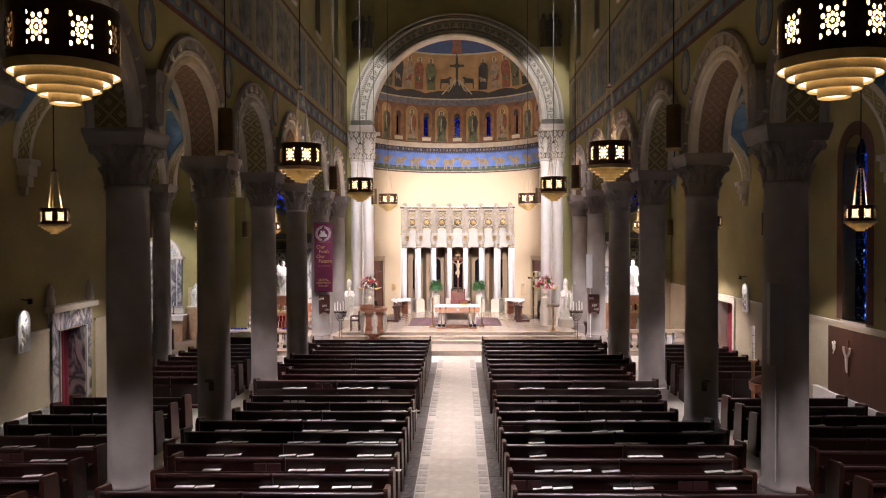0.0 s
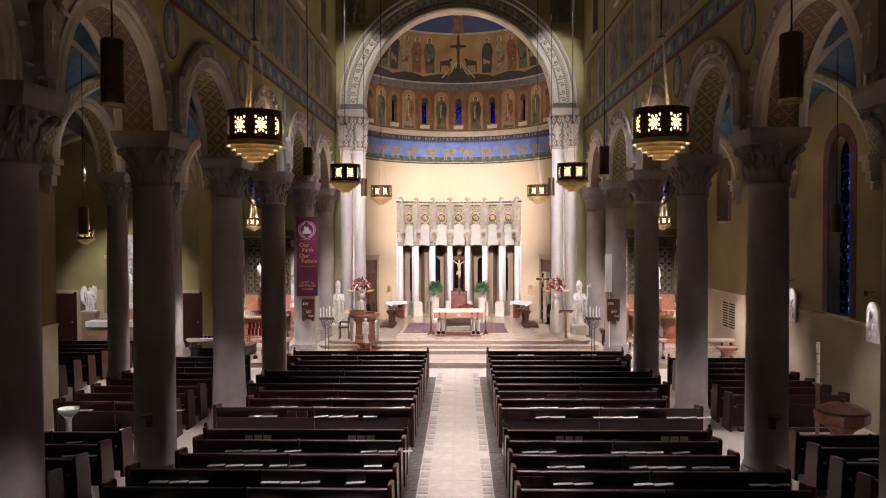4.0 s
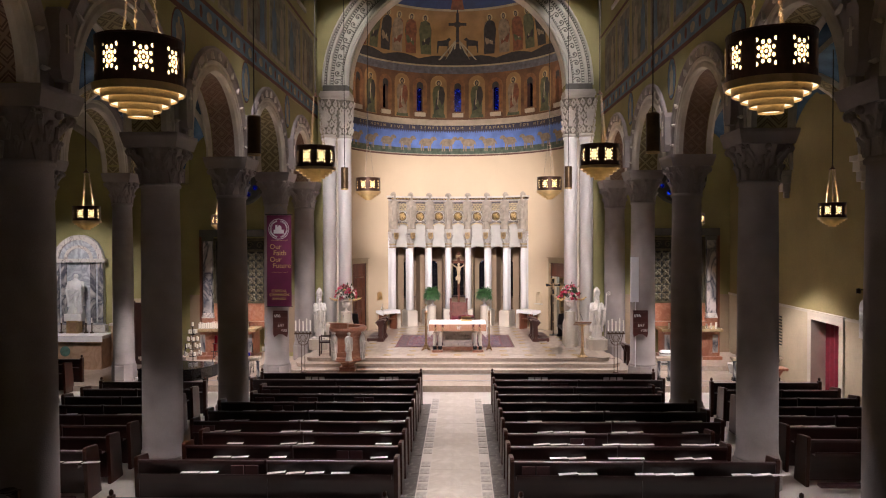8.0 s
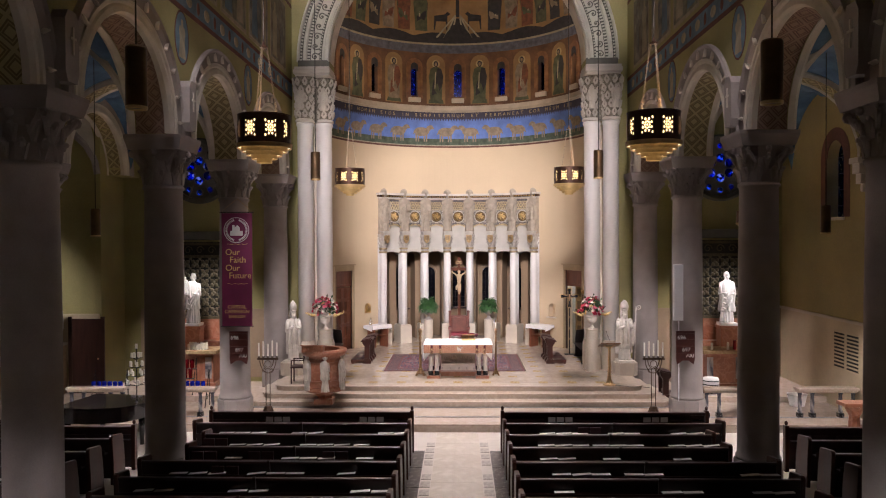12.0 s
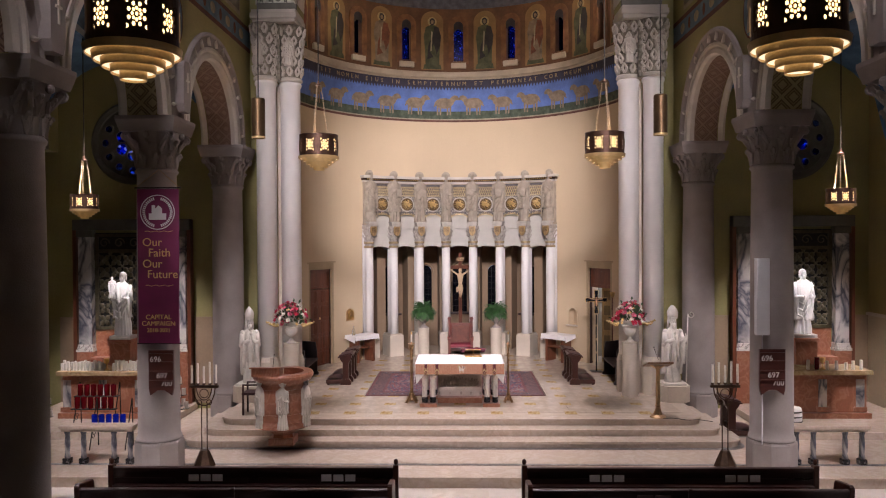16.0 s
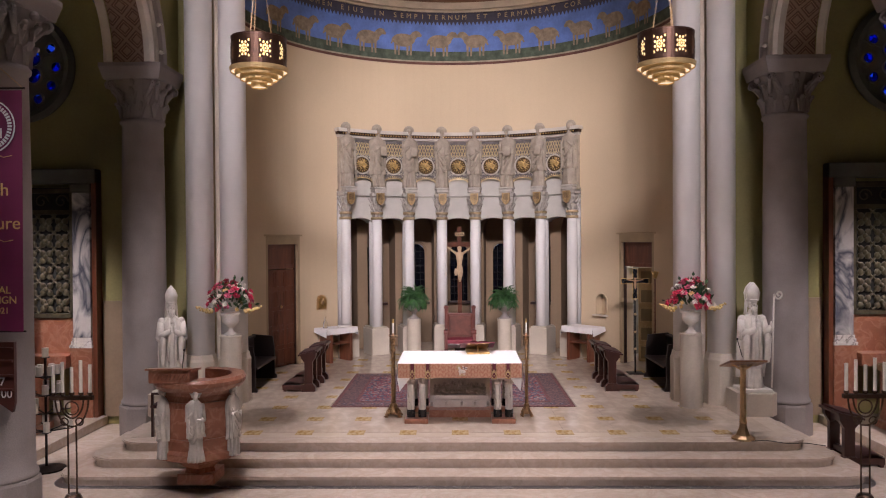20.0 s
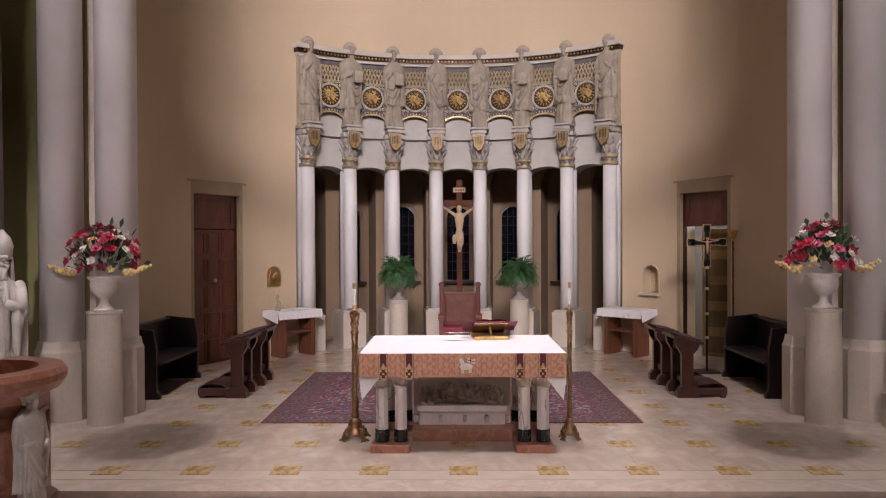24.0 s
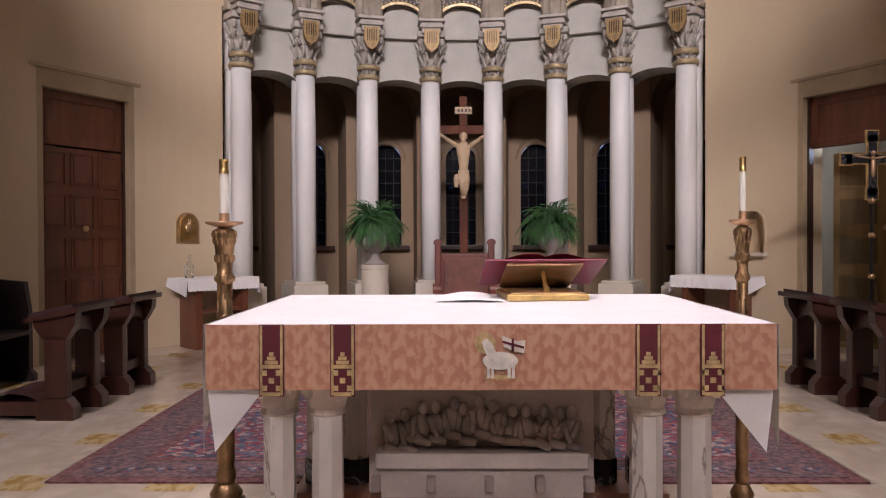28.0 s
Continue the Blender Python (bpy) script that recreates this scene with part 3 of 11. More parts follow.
for q in range(9):
    t0, t1 = 0.75 * q, 0.75 * (q + 1)
    r0, r1 = 0.1 - 0.009 * q, 0.1 - 0.009 * (q + 1)
    rod(leaf, (r0 * math.cos(t0), 0, r0 * math.sin(t0)), (r1 * math.cos(t1), 0, r1 * math.sin(t1)), 0.018, 0.018, 5)
ball(leaf, (0, 0, 0), 0.03, 6, 5)
rod(leaf, (0.1, 0, 0), (0.06, 0.0, -0.17), 0.016, 0.02, 5)
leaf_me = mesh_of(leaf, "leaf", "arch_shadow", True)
den_me = mesh_of(box(nb(), -0.02, 0.02, -0.03, 0.03, -0.04, 0.04), "dentil", "arch_stone")
egg_me = mesh_of(ball(nb(), (0, 0, 0), 0.032, 6, 5), "bead", "arch_stone", True)
rope_me = mesh_of(rod(nb(), (-0.05, 0, -0.05), (0.05, 0, 0.05), 0.03, 0.03, 6), "rope_twist", "arch_stone", True)
for i in range(44):
    a = radians(180 * (i + 0.5) / 44)
    share("leaf", leaf_me, arch, Matrix.Translation((4.3 * math.cos(a), -0.045, 4.3 * math.sin(a))) @ Matrix.Rotation(math.pi / 2 - a, 4, "Y") @ Matrix.Diagonal((1 if i % 2 else -1, 1, 1, 1)))
for i in range(150):
    a = radians(180 * (i + 0.5) / 150)
    share("dentil", den_me, arch, Matrix.Translation((4.485 * math.cos(a), -0.04, 4.485 * math.sin(a))) @ Matrix.Rotation(math.pi / 2 - a, 4, "Y"))
    share("bead", egg_me, arch, Matrix.Translation((4.715 * math.cos(a), -0.055, 4.715 * math.sin(a))))
    share("bead", egg_me, arch, Matrix.Translation((4.135 * math.cos(a), -0.05, 4.135 * math.sin(a))) @ Matrix.Scale(0.8, 4))
    share("rope_twist", rope_me, arch, Matrix.Translation((3.9 * math.cos(a), -0.13, 3.9 * math.sin(a))) @ Matrix.Rotation(math.pi / 2 - a, 4, "Y"))
part("soffit", swept_arch(nb(), [(3.84, 0.0), (3.86, 0.0), (3.86, 0.72), (3.84, 0.72)], 0, 0, 40), "stone_pale", arch)


def pier(sx):
    """Twin white shafts with a carved figured capital under the chancel arch."""
    p = thing("arch_pier", (sx * 4.3, EAST - 0.12, SANCT), "pale grey twin-shaft pier with a carved capital", "pier", "arch piers", "structure")
    for dx, dy in ((0.26, -0.14), (-0.26, 0.12)):
        s = nb()
        lathe(s, [(0.235, 0.9), (0.235, 7.3), (0.26, 7.33), (0.27, 7.38), (0.24, 7.43)], 24, sx * dx, dy)
        part("shaft", s, "white_shaft", p, smooth=True)
        b = nb()
        lathe(b, [(0.29, 0.0), (0.29, 0.78), (0.27, 0.82), (0.255, 0.9)], 8, sx * dx, dy, 22.5)
        part("base", b, "limestone", p)
    part("fillet", box(nb(), -0.05, 0.05, 0.08, 0.16, 0.0, 7.4), "limestone", p)
    cap, lv = nb(), nb()
    rnd = random.Random(17 + sx)
    for dx, dy in ((0.26, -0.14), (-0.26, 0.12)):
        lathe(cap, [(0.235, 7.4), (0.25, 7.6), (0.26, 8.3), (0.3, 8.55), (0.36, 8.75)], 16, sx * dx, dy)
        lathe(lv, [(0.25, 7.42), (0.29, 7.45), (0.29, 7.5), (0.25, 7.53)], 20, sx * dx, dy, cap=False)
        for k in range(5):
            for i in range(9):
                a = 2 * math.pi * (i + 0.5 * (k % 2)) / 9
                d, e = Vector((math.cos(a), math.sin(a), 0)), Vector((-math.sin(a), math.cos(a), 0))
                o = Vector((sx * dx, dy, 7.56 + 0.235 * k))
                g = 0.255 + (0.03 * (k - 2) if k > 2 else 0.0)
                for q in (-1, 1):
                    p0, p1, p2 = o + d * g, o + d * (g + 0.03) + e * 0.06 * q + Vector((0, 0, 0.1)), o + d * (g + 0.05) + e * 0.015 * q + Vector((0, 0, 0.19))
                    rod(lv, p0, p1, 0.03, 0.034, 6)
                    rod(lv, p1, p2, 0.034, 0.022, 6)
                ball(lv, o + d * (g + 0.05) + Vector((0, 0, 0.2 + rnd.uniform(-0.01, 0.01))), 0.034, 6, 5)
    box(cap, -0.1, 0.1, -0.24, 0.1, 7.45, 8.7)
    # ground darker than the relief: shade between the leaves put into its colour
    part("capital", cap, "carved", p)
    part("leaf_relief", lv, "stone_pale", p, "pale carved leaf and scroll relief")
    for dx, dy, z in ((0.36, -0.4, 7.78), (-0.3, -0.2, 7.78)):
        part("carved_figure", figure(z, 0.7, 0.13, sx * dx, dy), "stone_pale", p, smooth=True)
    ab = nb()
    box(ab, -0.5, 0.5, -0.44, 0.5, 8.75, 8.83, 0.02)
    box(ab, -0.55, 0.55, -0.5, 0.5, 8.83, 8.96, 0.03)
    box(ab, -0.52, 0.52, -0.46, 0.5, 8.96, 9.04, 0.01)
    part("abacus", ab, "stone_pale", p)
    imp = nb()
    a, b = sorted((-sx * 0.44, sx * 0.5))
    box(imp, a, b, -0.02, 0.5, 9.04, 9.32)
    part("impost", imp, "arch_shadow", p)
    rs = nb()
    for i in range(5):
        for n_ in range(8):
            for q in (0,):
                t0, t1 = 2 * math.pi * n_ / 8, 2 * math.pi * (n_ + 1) / 8
                rod(rs, (sx * 0.02 + 0.055 * math.cos(t0), -0.285, 7.6 + i * 0.24 + 0.1 * math.sin(t0)), (sx * 0.02 + 0.055 * math.cos(t1), -0.285, 7.6 + i * 0.24 + 0.1 * math.sin(t1)), 0.012, 0.012, 5)
        ball(rs, (sx * 0.02, -0.285, 7.6 + i * 0.24), 0.028, 6, 5)
    part("guilloche", rs, "stone_pale", p)


def drape(bm, rows, folds, depth, seed, n=44, levels=22, squash=None):
    """A draped body through rows of (height, half width, half depth), with uneven upright folds that fade upwards."""
    rnd = random.Random(seed)
    waves = [(rnd.choice(folds), rnd.random() * 6.3, rnd.uniform(-3, 3), rnd.uniform(0.5, 1.0)) for _ in range(4)]
    z0, z1 = rows[0][0], rows[-1][0]
    rings = []
    for k in range(levels + 1):
        z = z0 + (z1 - z0) * k / levels
        for (za, xa, ya), (zb, xb, yb) in zip(rows, rows[1:]):
            if za <= z <= zb + 1e-9:
                f = (z - za) / (zb - za)
                f = f * f * (3 - 2 * f)
                rx, ry = xa + (xb - xa) * f, ya + (yb - ya) * f
        fade = depth * max(0.12, 1 - (z - z0) / (z1 - z0) * 1.05)
        ring = []
        for i in range(n):
            a = 2 * math.pi * i / n
            w = sum(g * (1 - 2 * abs(math.sin(m * a / 2 + p + q * (z - z0) / (z1 - z0)))) for m, p, q, g in waves) / 3
            ring.append(bm.verts.new((rx * (1 + fade * w) * math.cos(a), ry * (1 + fade * w) * math.sin(a), z)))
        rings.append(ring)
    for p, q in zip(rings, rings[1:]):
        for i in range(n):
            bm.faces.new((p[i], p[(i + 1) % n], q[(i + 1) % n], q[i]))
    bm.faces.new(list(reversed(rings[0])))
    bm.faces.new(rings[-1])
    return bm


def figure(z, h, r, cx=0.0, cy=0.0, seed=0, turn=0.0, cloak=True, beard=True):
    """A plain standing robed statue in one mesh: hem, deep folds, mantle, sleeves, bent arms, head, hair and beard."""
    rnd = random.Random(seed)
    bm = nb()
    drape(bm, [(0.0, r * 0.84, r * 0.66), (0.03 * h, r * 0.82, r * 0.64), (0.3 * h, r * 0.7, r * 0.54), (0.52 * h, r * 0.72, r * 0.52), (0.66 * h, r * 0.8, r * 0.53),
               (0.75 * h, r * 0.84, r * 0.48), (0.795 * h, r * 0.64, r * 0.4), (0.83 * h, r * 0.26, r * 0.26), (0.88 * h, r * 0.2, r * 0.22)], (8, 10, 14, 18), 0.46, seed, 52, 26)
    if cloak:
        low = rnd.uniform(0.16, 0.34) * h
        sk = nb()
        drape(sk, [(low, r * 0.98, r * 0.74), (0.5 * h, r * 0.92, r * 0.66), (0.68 * h, r * 0.95, r * 0.64), (0.77 * h, r * 0.9, r * 0.54), (0.81 * h, r * 0.58, r * 0.42), (0.835 * h, r * 0.32, r * 0.32)], (5, 7, 11), 0.52, seed + 9, 44, 18)
        sk.transform(Matrix.Translation((0, r * 0.08, 0)) @ Matrix.Rotation(rnd.uniform(-0.05, 0.05), 4, "Y"))
        merge(bm, sk)
        # a swag of cloth across the front
        side = rnd.choice((-1, 1))
        for k in range(3):
            top, end = (0.68 - 0.07 * k) * h, (0.46 - 0.1 * k) * h
            rod(bm, (-side * r * 0.75, -0.3 * r, top), (side * r * 0.2, -0.62 * r, end), 0.1 * r, 0.13 * r, 8)
            rod(bm, (side * r * 0.2, -0.62 * r, end), (side * r * 0.72, -0.36 * r, end + 0.05 * h), 0.13 * r, 0.07 * r, 8)
    ball(bm, (0, -0.08 * r, 0.928 * h), 0.052 * h, 14, 10, 0.8, 0.95, 1.2)
    ball(bm, (0, 0.016 * h, 0.936 * h), 0.057 * h, 12, 8, 0.95, 0.85, 1.05)
    for q in (-1, 1):
        ball(bm, (q * 0.043 * h, 0.012 * h, 0.9 * h), 0.024 * h, 8, 6, 0.7, 0.9, 1.8)
    ball(bm, (0, -0.08 * r - 0.048 * h, 0.924 * h), 0.01 * h, 6, 5, 0.8, 1, 1.7)
    ball(bm, (0, -0.08 * r - 0.04 * h, 0.947 * h), 0.024 * h, 8, 6, 1.3, 0.5, 0.4)
    if beard and seed % 3 != 1:
        ball(bm, (0, -0.08 * r - 0.032 * h, 0.88 * h), 0.03 * h, 8, 6, 0.9, 0.75, 1.6)
    for s in (-1, 1):
        up = rnd.uniform(0.54, 0.7) * h
        elbow = (s * r * 0.92, -0.22 * r, 0.57 * h)
        rod(bm, (s * r * 0.74, 0, 0.775 * h), elbow, 0.2 * r, 0.2 * r, 12)
        ball(bm, (s * r * 0.74, 0, 0.765 * h), 0.21 * r, 10, 8)
        ball(bm, elbow, 0.2 * r, 10, 8)
        rod(bm, elbow, (s * r * 0.24, -0.76 * r, up), 0.2 * r, 0.11 * r, 12)
        ball(bm, (s * r * 0.19, -0.8 * r, up + 0.012 * h), 0.1 * r, 8, 6, 0.7, 0.7, 1.4)
        sl = nb()
        drape(sl, [(-0.26 * h, r * 0.06, r * 0.05), (-0.16 * h, r * 0.13, r * 0.1), (-0.04 * h, r * 0.2, r * 0.15), (0.02 * h, r * 0.14, r * 0.12)], (3, 4, 5), 0.45, seed + 3, 18, 8)
        sl.transform(Matrix.Translation((s * r * 0.74, -0.42 * r, 0.58 * h)))
        merge(bm, sl)
    bm.transform(Matrix.Translation((cx, cy, z)) @ Matrix.Rotation(turn, 4, "Z"))
    return bm


def cope(bm, h, r, gap=62, seed=0):
    """A long open cope over the shoulders, parted at the front (-y), with folds towards its hem."""
    rnd = random.Random(seed)
    ph = [rnd.uniform(0, 6.28) for _ in range(3)]
    rows = [(0.12, 1.02, 0.8), (0.3, 1.03, 0.78), (0.52, 1.06, 0.74), (0.68, 1.02, 0.66), (0.76, 0.9, 0.56), (0.805, 0.62, 0.44), (0.835, 0.34, 0.32)]
    n, lv = 40, 18
    inner, outer = [], []
    for k in range(lv + 1):
        f = k / lv * (len(rows) - 1)
        i = min(int(f), len(rows) - 2)
        q = f - i
        z, rx, ry = (rows[i][e] + (rows[i + 1][e] - rows[i][e]) * q for e in range(3))
        open_ = gap * (0.5 + 0.5 * (1 - k / lv))
        a_, b_ = [], []
        for j in range(n + 1):
            t = radians(-90 + open_ / 2 + (360 - open_) * j / n)
            fold = 1 + (0.16 * (1 - k / lv) + 0.03) * sum(math.sin(m * t + p) for m, p in zip((7, 11, 16), ph)) / 1.6
            a_.append(bm.verts.new((r * rx * fold * math.cos(t), r * ry * fold * math.sin(t), z * h)))
            b_.append(bm.verts.new((r * (rx * fold - 0.07) * math.cos(t), r * (ry * fold - 0.07) * math.sin(t), z * h)))
        outer.append(a_)
        inner.append(b_)
    for k in range(lv):
        for j in range(n):
            bm.faces.new((outer[k][j], outer[k][j + 1], outer[k + 1][j + 1], outer[k + 1][j]))
            bm.faces.new((inner[k][j + 1], inner[k][j], inner[k + 1][j], inner[k + 1][j + 1]))
        for j in (0, n):
            bm.faces.new((outer[k][j], inner[k][j], inner[k + 1][j], outer[k + 1][j]))
    for j in range(n):
        bm.faces.new((outer[0][j], inner[0][j], inner[0][j + 1], outer[0][j + 1]))
    return bm


for sx in (-1, 1):
    pier(sx)

# ---- nave columns ----


def column(x, y, z0, height, r, name, label, group, stone="stone", square=True):
    """Round shaft on an octagonal foot, with a carved leaf capital and a heavy square abacus."""
    c = thing(name, (x, y, z0), label, "column", group, "structure")
    h = height
    foot = nb()
    lathe(foot, [(r * 1.17, 0), (r * 1.17, 0.5), (r * 1.13, 0.54)], 8, 0, 0, 22.5)
    part("foot", foot, stone, c)
    sh = nb()
    lathe(sh, [(r * 1.07, 0.54), (r * 1.09, 0.57), (r * 1.07, 0.6), (r * 1.01, 0.64), (r, 0.8), (r * 0.97, h * 0.6), (r * 0.92, h - 0.98), (r * 1.0, h - 0.96), (r * 1.02, h - 0.92), (r * 0.92, h - 0.88)], 32)
    part("shaft", sh, stone, c, smooth=True)
    cap = nb()
    lathe(cap, [(r * 0.92, h - 0.88), (r * 0.94, h - 0.7), (r * 1.02, h - 0.46), (r * 1.24, h - 0.26)], 16)
    for k in range(2):
        for i in range(10):
            a = 2 * math.pi * (i + 0.5 * k) / 10
            b = h - 0.87 + 0.22 * k
            d, e = Vector((math.cos(a), math.sin(a), 0)), Vector((-math.sin(a), math.cos(a), 0))
            up = Vector((0, 0, 1))
            for q in (-1, 0, 1):
                rod(cap, d * r * (0.95 + 0.04 * k) + up * b, d * r * (1.02 + 0.08 * k) + e * 0.055 * q + up * (b + 0.2), 0.032, 0.026, 5)
            rod(cap, d * r * (1.02 + 0.08 * k) + up * (b + 0.17), d * r * (1.16 + 0.1 * k) + up * (b + 0.25), 0.05, 0.03, 6)
            ball(cap, d * r * (1.17 + 0.1 * k) + up * (b + 0.23), 0.034, 6, 5)
    for i in range(4):
        a = math.pi / 4 + i * math.pi / 2
        d, e = Vector((math.cos(a), math.sin(a), 0)), Vector((-math.sin(a), math.cos(a), 0))
        for q in (-1, 1):
            rod(cap, d * r * 1.0 + e * 0.1 * q + Vector((0, 0, h - 0.55)), d * r * 1.5 + e * 0.03 * q + Vector((0, 0, h - 0.33)), 0.03, 0.045, 6)
            for n_ in range(7):
                t0, t1 = n_ * 0.9, (n_ + 1) * 0.9
                cz = Vector((0, 0, h - 0.34))
                p0 = d * (r * 1.5 + 0.06 * math.cos(t0)) + e * 0.045 * q + cz + Vector((0, 0, 0.06 * math.sin(t0)))
                p1 = d * (r * 1.5 + 0.06 * math.cos(t1)) + e * 0.045 * q + cz + Vector((0, 0, 0.06 * math.sin(t1)))
                rod(cap, p0, p1, 0.02, 0.02, 5)
        a += math.pi / 4
        ball(cap, (r * 1.25 * math.cos(a), r * 1.25 * math.sin(a), h - 0.31), 0.06, 8, 6)
    part("capital", cap, stone, c, "carved leaf capital")
    ab = nb()
    w = r * 1.28
    lo = [(-w, -w), (w, -w), (w, w), (-w, w)]
    v0 = [ab.verts.new((a, b, h - 0.26)) for a, b in lo]
    v1 = [ab.verts.new((a * 1.12, b * 1.12, h - 0.06)) for a, b in lo]
    v2 = [ab.verts.new((a * 1.12, b * 1.12, h)) for a, b in lo]
    for p, q in ((v0, v1), (v1, v2)):
        for i in range(4):
            ab.faces.new((p[i], p[(i + 1) % 4], q[(i + 1) % 4], q[i]))
    ab.faces.new(list(reversed(v0)))
    ab.faces.new(v2)
    part("abacus", ab, stone, c)
    return c


for sx in (-1, 1):
    for i, y in enumerate(COL_Y):
        z0 = LANDING if i >= 5 else 0.0
        column(NX + sx * COL_X, y, z0, SPRING - z0, 0.36, "nave_column", "round grey stone column with a carved leaf capital", "nave columns", "stone")
for y in (22.12, 26.45):
    z0 = LANDING if y > 26 else 0.0
    column(-WALL_X - 0.28, y, z0, SPRING - z0, 0.3, "chapel_column", "round grey stone column of the chapel arcade", "chapel columns", "stone_dark")

# ---- arcade arches: patterned soffits, archivolts, brackets ----
acan = nb()
ball(acan, (0, 0.03, 0), 0.075, 8, 6, 0.6, 0.5, 1.3)
rod(acan, (0, 0, -0.1), (0, 0.0, 0.11), 0.04, 0.015, 6)
acan_me = mesh_of(acan, "leaf", "stone_pale", True)


def arcade_arch(x_in, x_out, yc, r, facing, red, name="arcade_arch", leaves=13):
    """One arch of an arcade between two wall faces: painted soffit, stone roll and leafy outer band on the nave side."""
    a = thing(name, (0, yc, SPRING), "round arch with stencilled soffit and leafy stone band", "arch", "arcade arches", "structure")
    lo, hi = sorted((x_in, x_out))

    def f(u, v):
        t = math.pi * u
        x = lo + 0.1 + (hi - lo - 0.2) * v
        return (x, (r - 0.012) * math.cos(t), (r - 0.012) * math.sin(t)), (r * t, x)
    part("soffit", grid(nb(), 28, 1, f), "soffit_red" if red else "soffit", a, "stencilled diaper pattern")
    for xf, sg in ((x_in, facing), (x_out, -facing)):
        d = xf
        out = -sg
        prof = [(r - 0.05, d + 0.1 * out), (r - 0.06, d), (r - 0.02, d + 0.06 * sg), (r + 0.06, d + 0.05 * sg), (r + 0.1, d + 0.02 * sg), (r + 0.13, d + 0.055 * sg), (r + 0.19, d + 0.055 * sg), (r + 0.2, d - 0.01 * sg)]
        part("roll", swept_arch(nb(), prof, 0, 0, 28, "x"), "stone_pale", a)
        if sg == facing:
            prof = [(r + 0.2, d - 0.01 * sg), (r + 0.2, d + 0.03 * sg), (r + 0.4, d + 0.05 * sg), (r + 0.44, d + 0.09 * sg), (r + 0.48, d + 0.05 * sg), (r + 0.48, d - 0.01 * sg)]
            part("outer_band", swept_arch(nb(), prof, 0, 0, 28, "x"), "stone", a)
            for i in range(leaves):
                t = math.pi * (i + 0.5) / leaves
                m = Matrix.Translation((d + 0.075 * sg, (r + 0.3) * math.cos(t), (r + 0.3) * math.sin(t))) @ Matrix.Rotation(-(math.pi / 2 - t), 4, "X") @ Matrix.Rotation(sg * math.pi / 2, 4, "Z") @ Matrix.Scale(0.8, 4)
                share("leaf", acan_me, a, m)
    return a


for sx in (-1, 1):
    for i, (c, r, a, b) in enumerate(BAYS):
        arcade_arch(NX + sx * (COL_X - HALF), NX + sx * (COL_X + HALF), c, r, -sx, i % 2 == 1 or (sx > 0 and i in (3,)))
for c, r in ((19.95, 1.62), (24.3, 1.62), (28.62, 1.6)):
    arcade_arch(-WALL_X, -WALL_X - 0.55, c, r, 1, False, "chapel_arch", 0)

# stone brackets with a cross, set between the arches over each column
for sx in (-1, 1):
    for y in COL_Y[1:6]:
        k = thing("stone_bracket", (NX + sx * (COL_X - HALF), y, SPRING + 0.12), "grey stone corbel with a small incised cross", "corbel", "wall corbels", "structure")
        bm = nb()
        prism(bm, [(-0.12, 0.0), (0.12, 0.0), (0.17, 0.14), (0.17, 0.78), (0.1, 0.9), (-0.1, 0.9), (-0.17, 0.78), (-0.17, 0.14)], "x", 0.01 * sx, -0.2 * sx)
        part("block", bm, "stone", k)
        cr = nb()
        for q in (box(nb(), -0.22, -0.2, -0.015, 0.015, 0.35, 0.7), box(nb(), -0.22, -0.2, -0.07, 0.07, 0.54, 0.57)):
            merge(cr, q)
        if sx < 0:
            cr.transform(Matrix.Diagonal((-1, 1, 1, 1)))
        part("cross", cr, "stone_pale", k)

